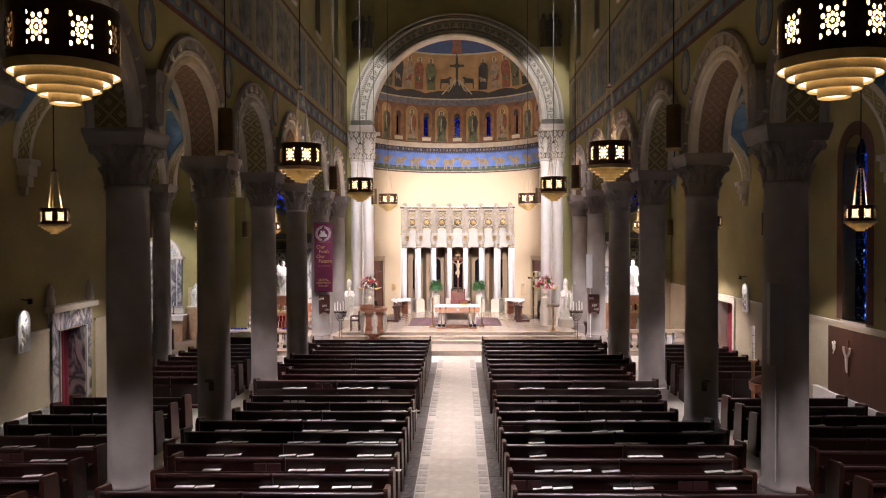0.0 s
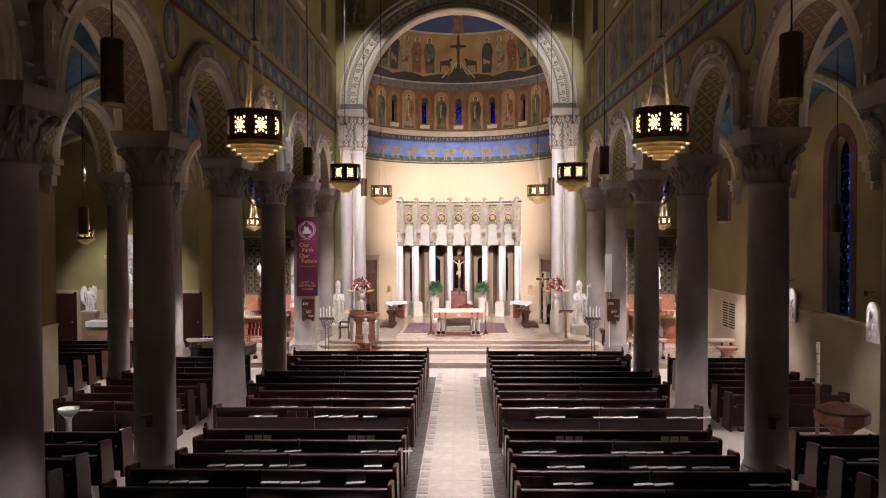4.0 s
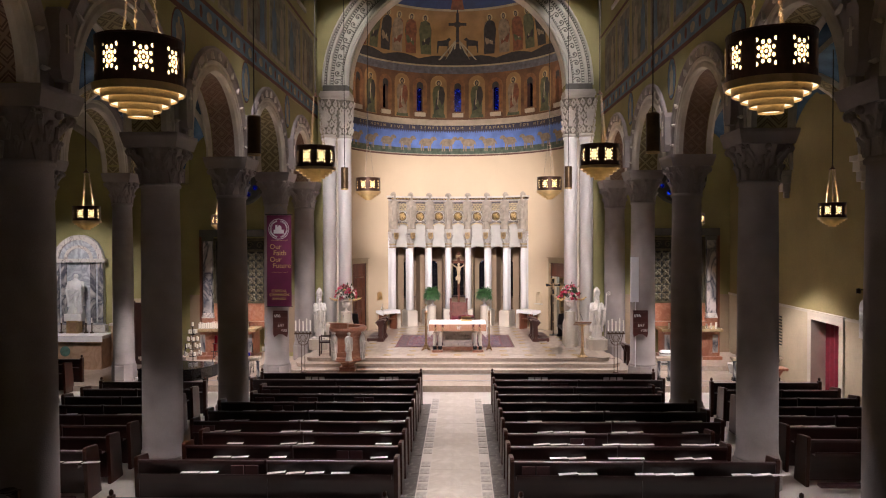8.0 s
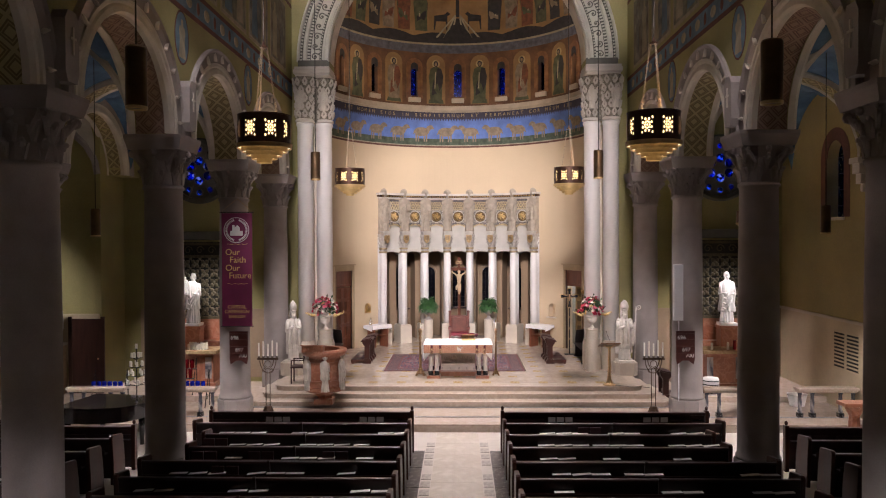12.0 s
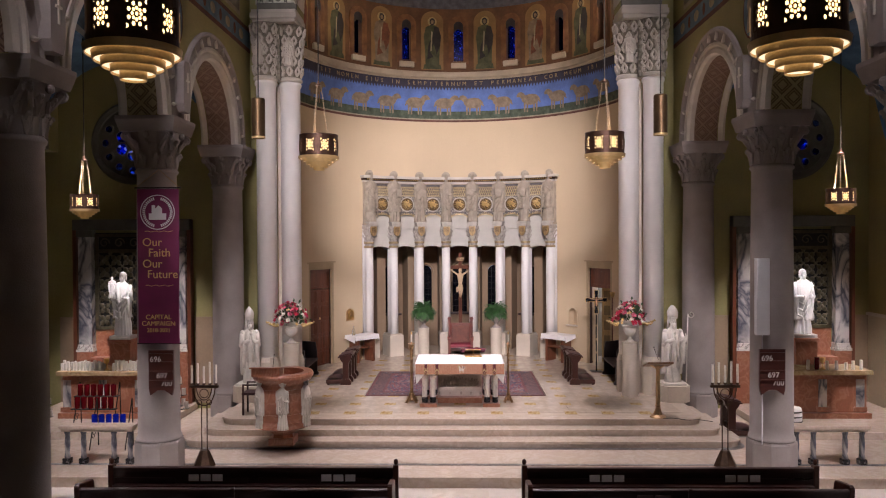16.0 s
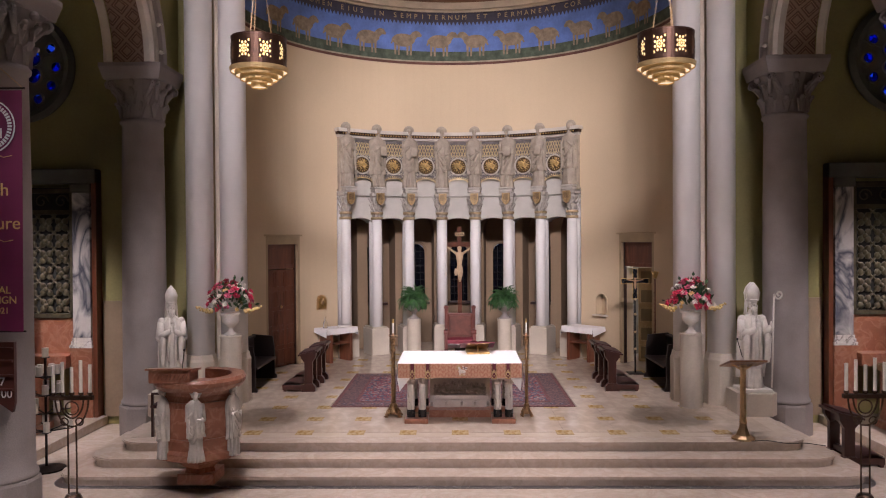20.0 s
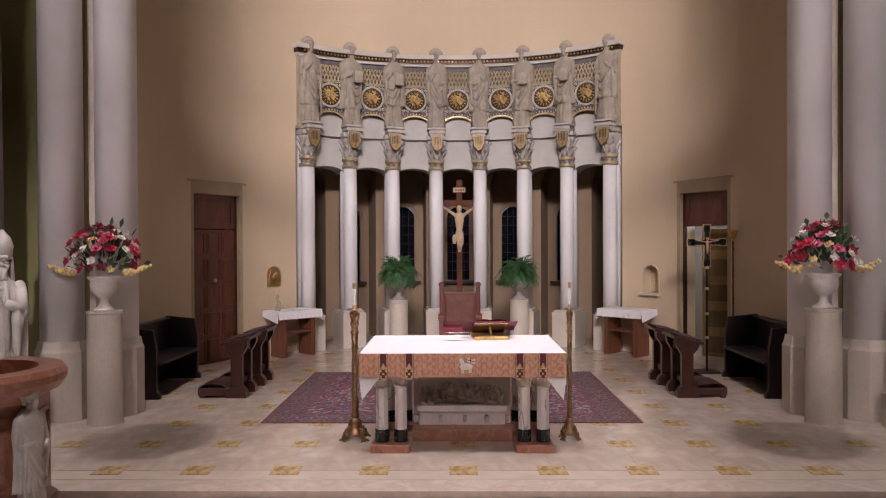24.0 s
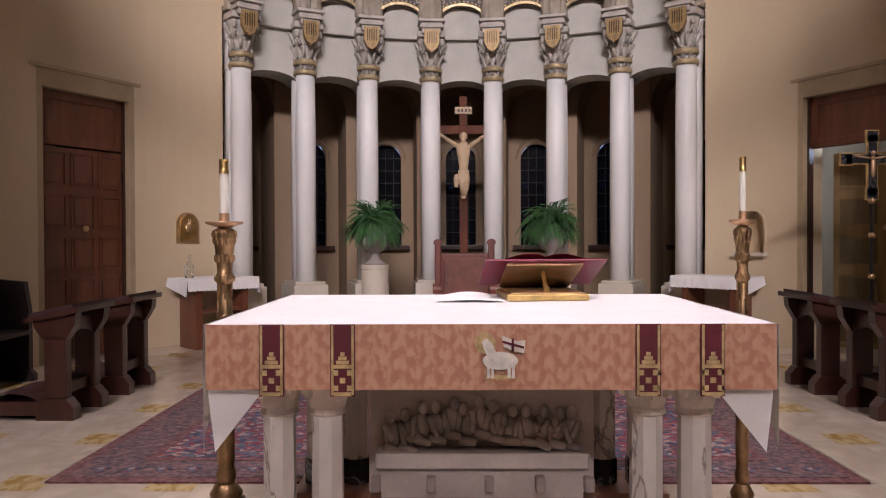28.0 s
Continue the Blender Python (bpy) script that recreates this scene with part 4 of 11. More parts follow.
# ---- aisle vaults, painted blue between patterned cross arches ----
for sx in (-1, 1):
    xa, xb = COL_X + HALF, WALL_X
    cx, hx = (xa + xb) / 2, (xb - xa) / 2
    for i, (c, r, a, b) in enumerate(BAYS):
        hy = (b - a) / 2

        def f(u, v):
            x, y = (u * 2 - 1), (v * 2 - 1)
            z = max(math.sqrt(max(0, 1 - x * x)) * hx, math.sqrt(max(0, 1 - y * y)) * hx) * 1.0
            return (sx * (cx + hx * x), c + hy * y, SPRING + 0.05 + z), (x, y)
        setting("aisle_vault", grid(nb(), 16, 16, f), "vault_blue", "groined aisle vault painted deep blue", "ceiling", True)
    for y in COL_Y[:6]:
        t = thing("cross_arch", (sx * cx, y, SPRING), "transverse aisle arch with stencilled soffit", "arch", "aisle arches", "structure")

        def g(u, v):
            q = math.pi * u
            return ((hx - 0.06) * math.cos(q), -0.22 + 0.44 * v, (hx - 0.06) * math.sin(q)), (hx * q, v * 0.44)
        part("soffit", grid(nb(), 24, 1, g), "soffit", t)
        for d, sg in ((-0.28, -1), (0.28, 1)):
            rr = hx - 0.06
            part("roll", swept_arch(nb(), [(rr, d - sg * 0.07), (rr - 0.03, d), (rr + 0.05, d + sg * 0.03), (rr + 0.12, d), (rr + 0.12, d - sg * 0.07)], 0, 0, 24), "stone_pale", t)
        part("web", swept_arch(nb(), [(hx - 0.02, -0.22), (hx + 0.14, -0.22), (hx + 0.14, 0.22), (hx - 0.02, 0.22)], 0, 0, 24), "stone", t)
        if not (sx < 0 and y > 20):
            cb = thing("wall_corbel", (sx * WALL_X, y, SPRING), "carved pale stone corbel on the aisle wall", "corbel", "aisle corbels", "structure")
            bm = nb()
            s = -sx
            for k, (w, d, z0, z1) in enumerate(((0.42, 0.34, -0.14, 0.0), (0.34, 0.28, -0.38, -0.14), (0.24, 0.22, -0.62, -0.38), (0.12, 0.14, -0.8, -0.62))):
                p, q = sorted((0.0, s * d))
                box(bm, p, q, -w / 2, w / 2, z0, z1, 0.02)
            part("block", bm, "stone_pale", cb)

# ---- painted frieze, medallions and mural panels on the nave walls ----
M["mural_blue"] = surface("mural_blue", (0.2, 0.235, 0.25), 0.85, scale=2.6, vary=0.6, bump=0.05, fine=9, tint=(0.36, 0.34, 0.28))
M["mural_rose"] = surface("mural_rose", (0.33, 0.235, 0.17), 0.85, scale=2.6, vary=0.6, bump=0.05, fine=9, tint=(0.3, 0.3, 0.24))
M["mural_green"] = surface("mural_green", (0.2, 0.24, 0.18), 0.85, scale=2.6, vary=0.6, bump=0.05, fine=9, tint=(0.38, 0.36, 0.25))
M["mural_red"] = surface("mural_red", (0.15, 0.065, 0.045), 0.85, scale=2, vary=0.35, bump=0.05, fine=12)
M["mural_sky"] = surface("mural_sky", (0.14, 0.22, 0.29), 0.85, scale=2.0, vary=0.35, bump=0.05, fine=9)
M["mural_cream"] = surface("mural_cream", (0.38, 0.33, 0.23), 0.85, scale=3, vary=0.3, bump=0.05, fine=14)


def robed(bm, y, z, h, w, put):
    """A plain upright robed shape as a painted silhouette; put(u, v) lays it on the surface."""
    half = [(0.5, 0.0), (0.42, 0.25), (0.36, 0.5), (0.46, 0.66), (0.4, 0.78), (0.16, 0.82), (0.17, 0.9), (0.12, 0.98)]
    pts = [(y + a * w, z + b * h) for a, b in half] + [(y - a * w, z + b * h) for a, b in reversed(half)]
    bm.faces.new([bm.verts.new(put(u, v)) for u, v in pts])
    return bm


for sx, side in ((-1, "left"), (1, "right")):
    x0 = NX + sx * (COL_X - HALF)

    def strip(name, z0, z1, mt, d):
        a, b = sorted((x0, x0 - sx * d))
        part(name, box(nb(), a, b, BACK, EAST - 0.02, z0, z1), mt, fr)
    fr = thing("painted_frieze", (0, 0, 0), "painted red and blue scroll band along the nave wall", "frieze", "painted friezes", "structure")
    strip("red_border", 8.74, 8.84, "mural_red", 0.006)
    strip("ground", 8.84, 9.22, "mural_sky", 0.005)
    strip("red_border", 9.22, 9.32, "mural_red", 0.006)
    strip("upper_border", 11.5, 11.6, "mural_red", 0.006)
    orn = nb()
    ball(orn, (0, 0, 0), 0.13, 8, 6, 0.03, 1.3, 0.9)
    orn_me = mesh_of(orn, "scroll", "mural_cream", True)
    orn2 = nb()
    ball(orn2, (0, 0, 0), 0.1, 8, 6, 0.03, 0.9, 1.3)
    orn2_me = mesh_of(orn2, "scroll", "mural_red", True)
    for i in range(48):
        share("scroll", orn_me if i % 2 else orn2_me, fr, Matrix.Translation((x0 - sx * 0.006, 7.0 + i * 0.5, 9.03)))
    for i, y in enumerate(COL_Y[1:6]):
        md = thing("medallion", (x0, y, 8.3 - 0.05), "oval blue painted medallion with a robed figure", "medallion", "wall medallions", "structure")
        for nm, ry, rz, mt, d in (("border", 0.36, 0.5, "mural_red", 0.004), ("ground", 0.32, 0.46, "mural_sky", 0.007)):
            bm = nb()
            prism(bm, [(ry * math.cos(2 * math.pi * k / 28), rz * math.sin(2 * math.pi * k / 28)) for k in range(28)], "x", 0, -sx * d)
            part(nm, bm, mt, md)
        part("robed_shape", robed(nb(), 0, -0.38, 0.72, 0.34, lambda u, v: (-sx * 0.01, u, v)), "mural_cream", md)
    for i, (c, r, a, b) in enumerate(BAYS[1:]):
        for k in range(2):
            y0 = a + 0.12 + k * (b - a) / 2
            y1 = y0 + (b - a) / 2 - 0.24
            mp = thing("mural_panel", (x0, (y0 + y1) / 2, 9.42), "faded painted wall panel with plain robed shapes", "mural", "nave murals", "structure")
            w = (y1 - y0) / 2
            p, q = sorted((0, -sx * 0.005))
            part("border", box(nb(), p, q, -w, w, 0.0, 1.98), "mural_cream", mp)
            p, q = sorted((0, -sx * 0.009))
            part("ground", box(nb(), p, q, -w + 0.09, w - 0.09, 0.09, 1.89), ("mural_rose", "mural_green", "mural_blue")[(i * 2 + k) % 3], mp)
            for j in range(2):
                part("robed_shape", robed(nb(), (j - 0.5) * w * 0.9, 0.16, 1.5, 0.56, lambda u, v: (-sx * 0.012, u, v)), ("mural_sky", "mural_cream", "mural_blue", "mural_green")[(i + j + k) % 4], mp)
M["relief_dark"] = surface("relief_dark", (0.13, 0.12, 0.08), 0.8, scale=5, vary=0.3, bump=0.2, fine=40)
# carved relief groups beside the great arch
for sx in (-1, 1):
    part_of = thing("wall_relief", (sx * 4.35, EAST, 14.1), "dark carved relief on the chancel wall", "relief", "wall reliefs", "structure")
    for k in range(3):
        part("robed_shape", figure(-0.9, 1.5, 0.2, (k - 1) * 0.3 - sx * 0.1, -0.04, k + 7), "relief_dark", part_of, smooth=True)

# ---- apse ----


def polar(r, deg, z=0.0):
    a = radians(deg)
    return Vector((r * math.sin(a), APSE_Y + r * math.cos(a), z))


def curved(bm, r0, r1, a0, a1, z0, z1, step=3.0):
    """A block of the apse wall between two radii, two angles from the axis and two heights."""
    n = max(1, int(math.ceil(abs(a1 - a0) / step)))
    cols = []
    for i in range(n + 1):
        a = a0 + (a1 - a0) * i / n
        cols.append([bm.verts.new(polar(r, a, z)) for r, z in ((r0, z0), (r1, z0), (r1, z1), (r0, z1))])
    for p, q in zip(cols, cols[1:]):
        for i in range(4):
            j = (i + 1) % 4
            bm.faces.new((p[i], p[j], q[j], q[i]))
    bm.faces.new(cols[0])
    bm.faces.new(list(reversed(cols[-1])))
    return bm


D0, D1, D_TOP = 56.6, 70.4, 3.42      # sacristy doorways
R0, R1 = APSE_R, APSE_R + 0.4
wall = nb()
NA, NZ = 49.0, 1.68      # wall niche
for s in (-1, 1):
    if s < 0:
        curved(wall, R0, R1, s * 41.5, s * D0, SANCT, 8.0)
    else:
        curved(wall, R0, R1, 41.5, NA - 2.0, SANCT, 8.0)
        curved(wall, R0, R1, NA + 2.0, D0, SANCT, 8.0)
        curved(wall, R0, R1, NA - 2.0, NA + 2.0, SANCT, NZ)
        curved(wall, R0, R1, NA - 2.0, NA + 2.0, NZ + 0.49, 8.0)
        curved(wall, R0 + 0.22, R1, NA - 2.0, NA + 2.0, NZ, NZ + 0.49)
    curved(wall, R0, R1, s * D0, s * D1, D_TOP, 8.0)
    curved(wall, R0, R1, s * D1, s * 90, SANCT, 8.0)
    a, b = sorted((s * R0, s * R1))
    box(wall, a, b, EAST + 0.69, APSE_Y, SANCT, 13.5)
curved(wall, R0, R1, -41.5, 41.5, 4.75, 8.0)
setting("wall_apse", wall, "plaster_apse", "warm cream plastered curved apse wall", "wall", False)
up = nb()
curved(up, R0, R1, -90, 90, 8.0, 9.95)
HOLES = [-64.5, -43.0, -21.5, 0.0, 21.5, 43.0, 64.5]
for a, b in zip([-90.0] + [h + 1.9 for h in HOLES], [h - 1.9 for h in HOLES] + [90.0]):
    curved(up, R0, R1, a, b, 9.95, 11.05)
curved(up, R0, R1, -90, 90, 11.05, 11.75)
M["apse_brown"] = surface("apse_brown", (0.13, 0.055, 0.028), 0.8, scale=1.4, vary=0.4, bump=0.08, fine=14, tint=(0.22, 0.11, 0.05))
M["apse_gold"] = surface("apse_gold", (0.3, 0.17, 0.06), 0.6, scale=1.6, vary=0.3, bump=0.12, fine=30, tint=(0.36, 0.21, 0.08))
M["apse_blue"] = surface("apse_blue", (0.035, 0.06, 0.17), 0.8, scale=2.4, vary=0.3, bump=0.08, fine=20)
M["apse_lightblue"] = surface("apse_lightblue", (0.13, 0.22, 0.55), 0.8, scale=2.4, vary=0.3, bump=0.08, fine=20)
M["frieze_ground"] = surface("frieze_ground", (0.17, 0.15, 0.14), 0.7, scale=14, vary=0.5, bump=0.5, fine=60)
M["niche_orange"] = surface("niche_orange", (0.2, 0.08, 0.035), 0.8, scale=4, vary=0.35, bump=0.08, fine=30, tint=(0.28, 0.14, 0.06))
M["window_lit"] = stained("window_lit", (0.03, 0.07, 0.42), (0.1, 0.22, 0.6), (0.5, 0.6, 0.9), 30)
M["apse_greyblue"] = surface("apse_greyblue", (0.12, 0.125, 0.16), 0.8, scale=6, vary=0.4, bump=0.08, fine=20)
M["apse_dusk"] = surface("apse_dusk", (0.055, 0.05, 0.075), 0.8, scale=2.4, vary=0.3, bump=0.08, fine=20)
M["apse_grass"] = surface("apse_grass", (0.09, 0.12, 0.08), 0.85, scale=6, vary=0.5, bump=0.08, fine=30)
M["lamb_paint"] = surface("lamb_paint", (0.3, 0.23, 0.15), 0.85, scale=9, vary=0.35, bump=0.15, fine=40)
M["robe_dark"] = surface("robe_dark", (0.04, 0.036, 0.04), 0.85, scale=6, vary=0.4, bump=0.05, fine=30)
M["robe_rust"] = surface("robe_rust", (0.2, 0.075, 0.04), 0.85, scale=6, vary=0.4, bump=0.05, fine=30)
M["robe_green"] = surface("robe_green", (0.1, 0.11, 0.06), 0.85, scale=6, vary=0.4, bump=0.05, fine=30)
M["robe_stone"] = surface("robe_stone", (0.26, 0.2, 0.14), 0.85, scale=6, vary=0.4, bump=0.05, fine=30)
setting("wall_apse_upper", up, "apse_brown", "red-brown painted upper apse wall", "wall")


def zone(name, z0, z1, material, r, label):
    bm = nb()
    curved(bm, r, R0 + 0.02, -89.9, 89.9, z0, z1)
    return setting(name, bm, material, label, "frieze")


zone("apse_red_line", 8.0, 8.06, "mural_red", R0 - 0.012, "thin dark red painted line on the apse")
zone("apse_cream_line", 8.06, 8.1, "mural_cream", R0 - 0.01, "thin cream painted line on the apse")
zone("apse_meadow", 8.1, 8.34, "apse_grass", R0 - 0.008, "painted green meadow strip on the apse")
zone("apse_lamb_band", 8.34, 9.1, "apse_lightblue", R0 - 0.007, "blue painted band with plain lamb shapes")
zone("apse_text_band", 9.1, 9.34, "apse_dusk", R0 - 0.012, "dark inscription band with gold letters")
cor = nb()
for r, z0, z1 in ((R0 - 0.06, 9.34, 9.4), (R0 - 0.14, 9.4, 9.52), (R0 - 0.1, 9.52, 9.58)):
    curved(cor, r, R0 + 0.02, -89.9, 89.9, z0, z1)
setting("apse_cornice", cor, "cornice", "pale moulded cornice round the apse", "trim")
den = mesh_of(prism(nb(), [(-0.04, 0.0), (0.04, 0.0), (0.0, -0.09)], "y", -0.004, 0.004), "tooth", "apse_dusk")
teeth = thing("tooth_border", (0, 0, 0), "dark saw-tooth border under the inscription", "frieze", "", "structure")
for i in range(120):
    a = -78 + 156 * i / 119
    share("tooth", den, teeth, Matrix.Translation(polar(R0 - 0.011, a, 9.1)) @ Matrix.Rotation(-radians(a), 4, "Z"))


def word(text, size, material, at, parent, name="lettering", depth=0.003, align="CENTER"):
    cu = bpy.data.curves.new(name, "FONT")
    cu.body, cu.size, cu.extrude, cu.align_x = text, size, depth, align
    tmp = bpy.data.objects.new(name, cu)
    scene.collection.objects.link(tmp)
    me = bpy.data.meshes.new_from_object(tmp.evaluated_get(bpy.context.evaluated_depsgraph_get()))
    bpy.data.objects.remove(tmp)
    me.materials.clear()
    me.materials.append(M[material])
    ob = new(name, me)
    ob.parent = parent
    ob.matrix_basis = at
    return ob


ins = thing("inscription", (0, 0, 0), "gold painted Latin inscription round the apse", "inscription", "", "structure")
M["gilt_paint"] = surface("gilt_paint", (0.45, 0.34, 0.16), 0.6, scale=8, vary=0.25, bump=0.05, fine=30)
line = "SIT NOMEN EIUS IN SEMPITERNUM ET PERMANEAT COR MEUM IBI"
for i, ch in enumerate(line):
    if ch != " ":
        a = -62 + 124 * i / (len(line) - 1)
        word(ch, 0.17, "gilt_paint", Matrix.Translation(polar(R0 - 0.014, a, 9.17)) @ Matrix.Rotation(-radians(a), 4, "Z") @ Matrix.Rotation(math.pi / 2, 4, "X"), ins, "letter")


def on_wall(r, a0, z0):
    """Lays (u, v) metres on the inside of the apse wall about the angle a0."""
    def put(u, v):
        return polar(r, a0 + math.degrees(u / APSE_R), z0 + v)
    return put


# lambs: plain shapes walking towards the middle
for i in range(12):
    a = -66 + 12 * i
    d = 1 if a < 0 else -1
    mid = i in (5, 6)
    lamb = thing("painted_lamb", (0, 0, 0), "plain lamb shape painted on a blue band", "painting", "painted lambs", "structure")
    put = on_wall(R0 - 0.011, a, 8.2)
    bm = nb()
    body = [(0.3 * math.cos(2 * math.pi * k / 18) * (1.0 + 0.06 * math.cos(6 * math.pi * k / 9)), 0.4 + 0.17 * math.sin(2 * math.pi * k / 18)) for k in range(18)]
    bm.faces.new([bm.verts.new(put(u, v)) for u, v in body])
    bm.faces.new([bm.verts.new(put(d * u, v)) for u, v in ((0.14, 0.5), (0.26, 0.36), (0.34, 0.46), (0.38, 0.5), (0.47, 0.5), (0.49, 0.55), (0.42, 0.64), (0.33, 0.66), (0.25, 0.62))])
    bm.faces.new([bm.verts.new(put(d * u, v)) for u, v in ((-0.27, 0.46), (-0.34, 0.3), (-0.3, 0.28), (-0.24, 0.4))])
    for u in (-0.21, -0.12, 0.11, 0.2):
        bm.faces.new([bm.verts.new(put(u + p, v)) for p, v in ((-0.022, 0.02), (0.022, 0.02), (0.035, 0.34), (-0.035, 0.34))])
    part("lamb_shape", bm, "lamb_paint", lamb)

ROBES = ("robe_rust", "robe_green", "robe_dark", "robe_stone", "robe_rust")


def painted_figure(put, h, w, parent, robe, mantle, seed):
    """A plain robed painted shape in flat layers: halo, robe, mantle over one shoulder, head; put(u, v, lift) lays it on the wall."""
    def flat(name, pts, mt, lift):
        bm = nb()
        bm.faces.new([bm.verts.new(put(u, v, lift)) for u, v in pts])
        part(name, bm, mt, parent)
    d = 1 if seed % 2 else -1
    flat("halo", [(0.15 * math.cos(2 * math.pi * k / 16), h * 0.92 + 0.15 * math.sin(2 * math.pi * k / 16)) for k in range(16)], "gilt_paint", 0.0)
    flat("robe", [(0.4 * w, 0.0), (0.42 * w, 0.3 * h), (0.5 * w, 0.6 * h), (0.38 * w, 0.8 * h), (0.1 * w, 0.85 * h), (-0.1 * w, 0.85 * h), (-0.38 * w, 0.8 * h), (-0.5 * w, 0.6 * h), (-0.42 * w, 0.3 * h), (-0.4 * w, 0.0)], robe, 0.006)
    flat("mantle", [(d * x * w, y * h) for x, y in ((-0.3, 0.12), (0.2, 0.2), (0.46, 0.42), (0.5, 0.62), (0.36, 0.8), (0.12, 0.82), (0.0, 0.62), (-0.24, 0.4))], mantle, 0.01)
    flat("stole", [(d * x * w, y * h) for x, y in ((-0.12, 0.3), (-0.04, 0.3), (0.02, 0.7), (-0.06, 0.72))], "mural_cream", 0.014)
    flat("head", [(0.085 * math.cos(2 * math.pi * k / 14), h * 0.92 + 0.115 * math.sin(2 * math.pi * k / 14)) for k in range(14)], "robe_dark", 0.014)
    flat("face", [(0.05 * math.cos(2 * math.pi * k / 12), h * 0.915 + 0.07 * math.sin(2 * math.pi * k / 12)) for k in range(12)], "lamb_paint", 0.018)


# upper zone: small windows between painted niches with robed shapes
for i in range(-7, 8):
    a = i * 10.75
    if i % 2 == 0:
        w = thing("apse_window", polar(R0 - 0.02, a, 9.85), "narrow round-headed blue apse window with stone sill", "window", "apse windows", "structure")
        w.matrix_basis = w.matrix_basis @ Matrix.Rotation(-radians(a), 4, "Z")
        fr = swept_arch(nb(), [(0.15, 0.0), (0.15, -0.02), (0.32, -0.02), (0.32, 0.0)], 0, 1.2, 16)
        for q in (-1, 1):
            p, e = sorted((q * 0.15, q * 0.32))
            box(fr, p, e, -0.02, 0.015, 0.0, 1.2)
        part("frame", fr, "niche_orange", w)
        part("head", prism(nb(), [(-0.15, 1.06)] + list(reversed(arc_points(0, 0.11, 1.0, 10))) + [(0.15, 1.06)] + arc_points(0, 0.15, 1.2, 10), "y", -0.012, 0.014), "robe_dark", w)
        part("pane", box(nb(), -0.15, 0.15, 0.2, 0.212, 0.08, 1.22), "window_lit", w).visible_shadow = False
        part("sill", box(nb(), -0.24, 0.24, -0.07, 0.02, -0.14, 0.03, 0.01), "cornice", w)
    else:
        n = thing("painted_niche", (0, 0, 0), "painted niche with a plain robed shape", "painting", "painted niches", "structure")
        put = on_wall(R0 - 0.012, a, 9.66)
        bm = nb()
        bm.faces.new([bm.verts.new(put(u, v)) for u, v in [(-0.36, 0.0), (0.36, 0.0)] + arc_points(0, 0.36, 1.5, 16)])
        part("ground", bm, "apse_gold", n)
        bm = nb()
        bm.faces.new([bm.verts.new(on_wall(R0 - 0.03, a, 9.66)(u, v)) for u, v in ((-0.3, 0.02), (0.3, 0.02), (0.26, 0.17), (-0.26, 0.17))])
        part("painted_plinth", bm, ("mural_red", "robe_green")[i % 2], n)
        k = abs(i) % 4
        painted_figure(lambda u, v, lift: polar(R0 - 0.03 - lift, a + math.degrees(u / APSE_R), 9.8 + v), 1.5, 0.56, n, ROBES[k], ROBES[k + 1], i)
zone("apse_band", 11.6, 11.9, "apse_greyblue", R0 - 0.03, "blue-grey painted band below the half dome")
zone("apse_band_line", 11.9, 11.97, "mural_cream", R0 - 0.034, "cream painted line below the half dome")

# half dome: gold ground below, deep blue above
DOME_Z = 11.9


def dome(r, a, e):
    """The place on the half dome at an angle from the axis and an elevation, in degrees."""
    c = math.cos(radians(e))
    return polar(r * c, a, DOME_Z + r * math.sin(radians(e)))


for name, e0, e1, mt in (("half_dome_lower", 0, 30, "apse_gold"), ("half_dome_upper", 30, 90, "apse_blue")):
    bm = nb()
    grid(bm, 40, 8, lambda u, v: (dome(R0, -90 + 180 * u, e0 + (e1 - e0) * v), (u, v)))
    setting(name, bm, mt, "painted half dome over the apse", "vault", True)
shell = nb()
grid(shell, 24, 10, lambda u, v: (dome(R1, -90 + 180 * u, 90 * v), (u, v)))
setting("half_dome_shell", shell, "ceiling_wood", "outer shell of the half dome", "vault", True)
roof = nb()
box(roof, -4.9, 4.9, EAST + 0.69, APSE_Y, 16.3, 16.5)
prism(roof, [(4.5, 13.5), (4.9, 13.5), (4.9, 16.4), (4.5, 16.4)], "y", EAST + 0.69, APSE_Y)
prism(roof, [(-4.9, 13.5), (-4.5, 13.5), (-4.5, 16.4), (-4.9, 16.4)], "y", EAST + 0.69, APSE_Y)
setting("ceiling_sanctuary", roof, "apse_brown", "dark ceiling strip behind the chancel arch", "ceiling")


def dome_shape(name, a, e, outline, material, parent, lift=0.02):
    bm = nb()
    bm.faces.new([bm.verts.new(dome(R0 - lift, a + math.degrees(u / APSE_R), e + math.degrees(v / APSE_R))) for u, v in outline])
    return part(name, bm, material, parent)


paint = thing("dome_painting", (0, 0, 0), "painted half dome with plain robed shapes round a jewelled cross", "painting", "", "structure")
half = [(0.5, 0.0), (0.42, 0.25), (0.36, 0.5), (0.46, 0.66), (0.4, 0.78), (0.16, 0.82), (0.17, 0.9), (0.12, 0.98)]
for i, a in enumerate((-61, -52, -43.5, -35.5, -27, -18, 18, 27, 35.5, 43.5, 52, 61)):
    lean = -0.1 if a < 0 else 0.1
    k = i % 4
    painted_figure(lambda u, v, lift: dome(R0 - 0.03 - lift, a + math.degrees((u + lean * v) / APSE_R), 6.5 + math.degrees(v / APSE_R)), 1.65, 0.6, paint, ROBES[k], ROBES[k + 1], i)
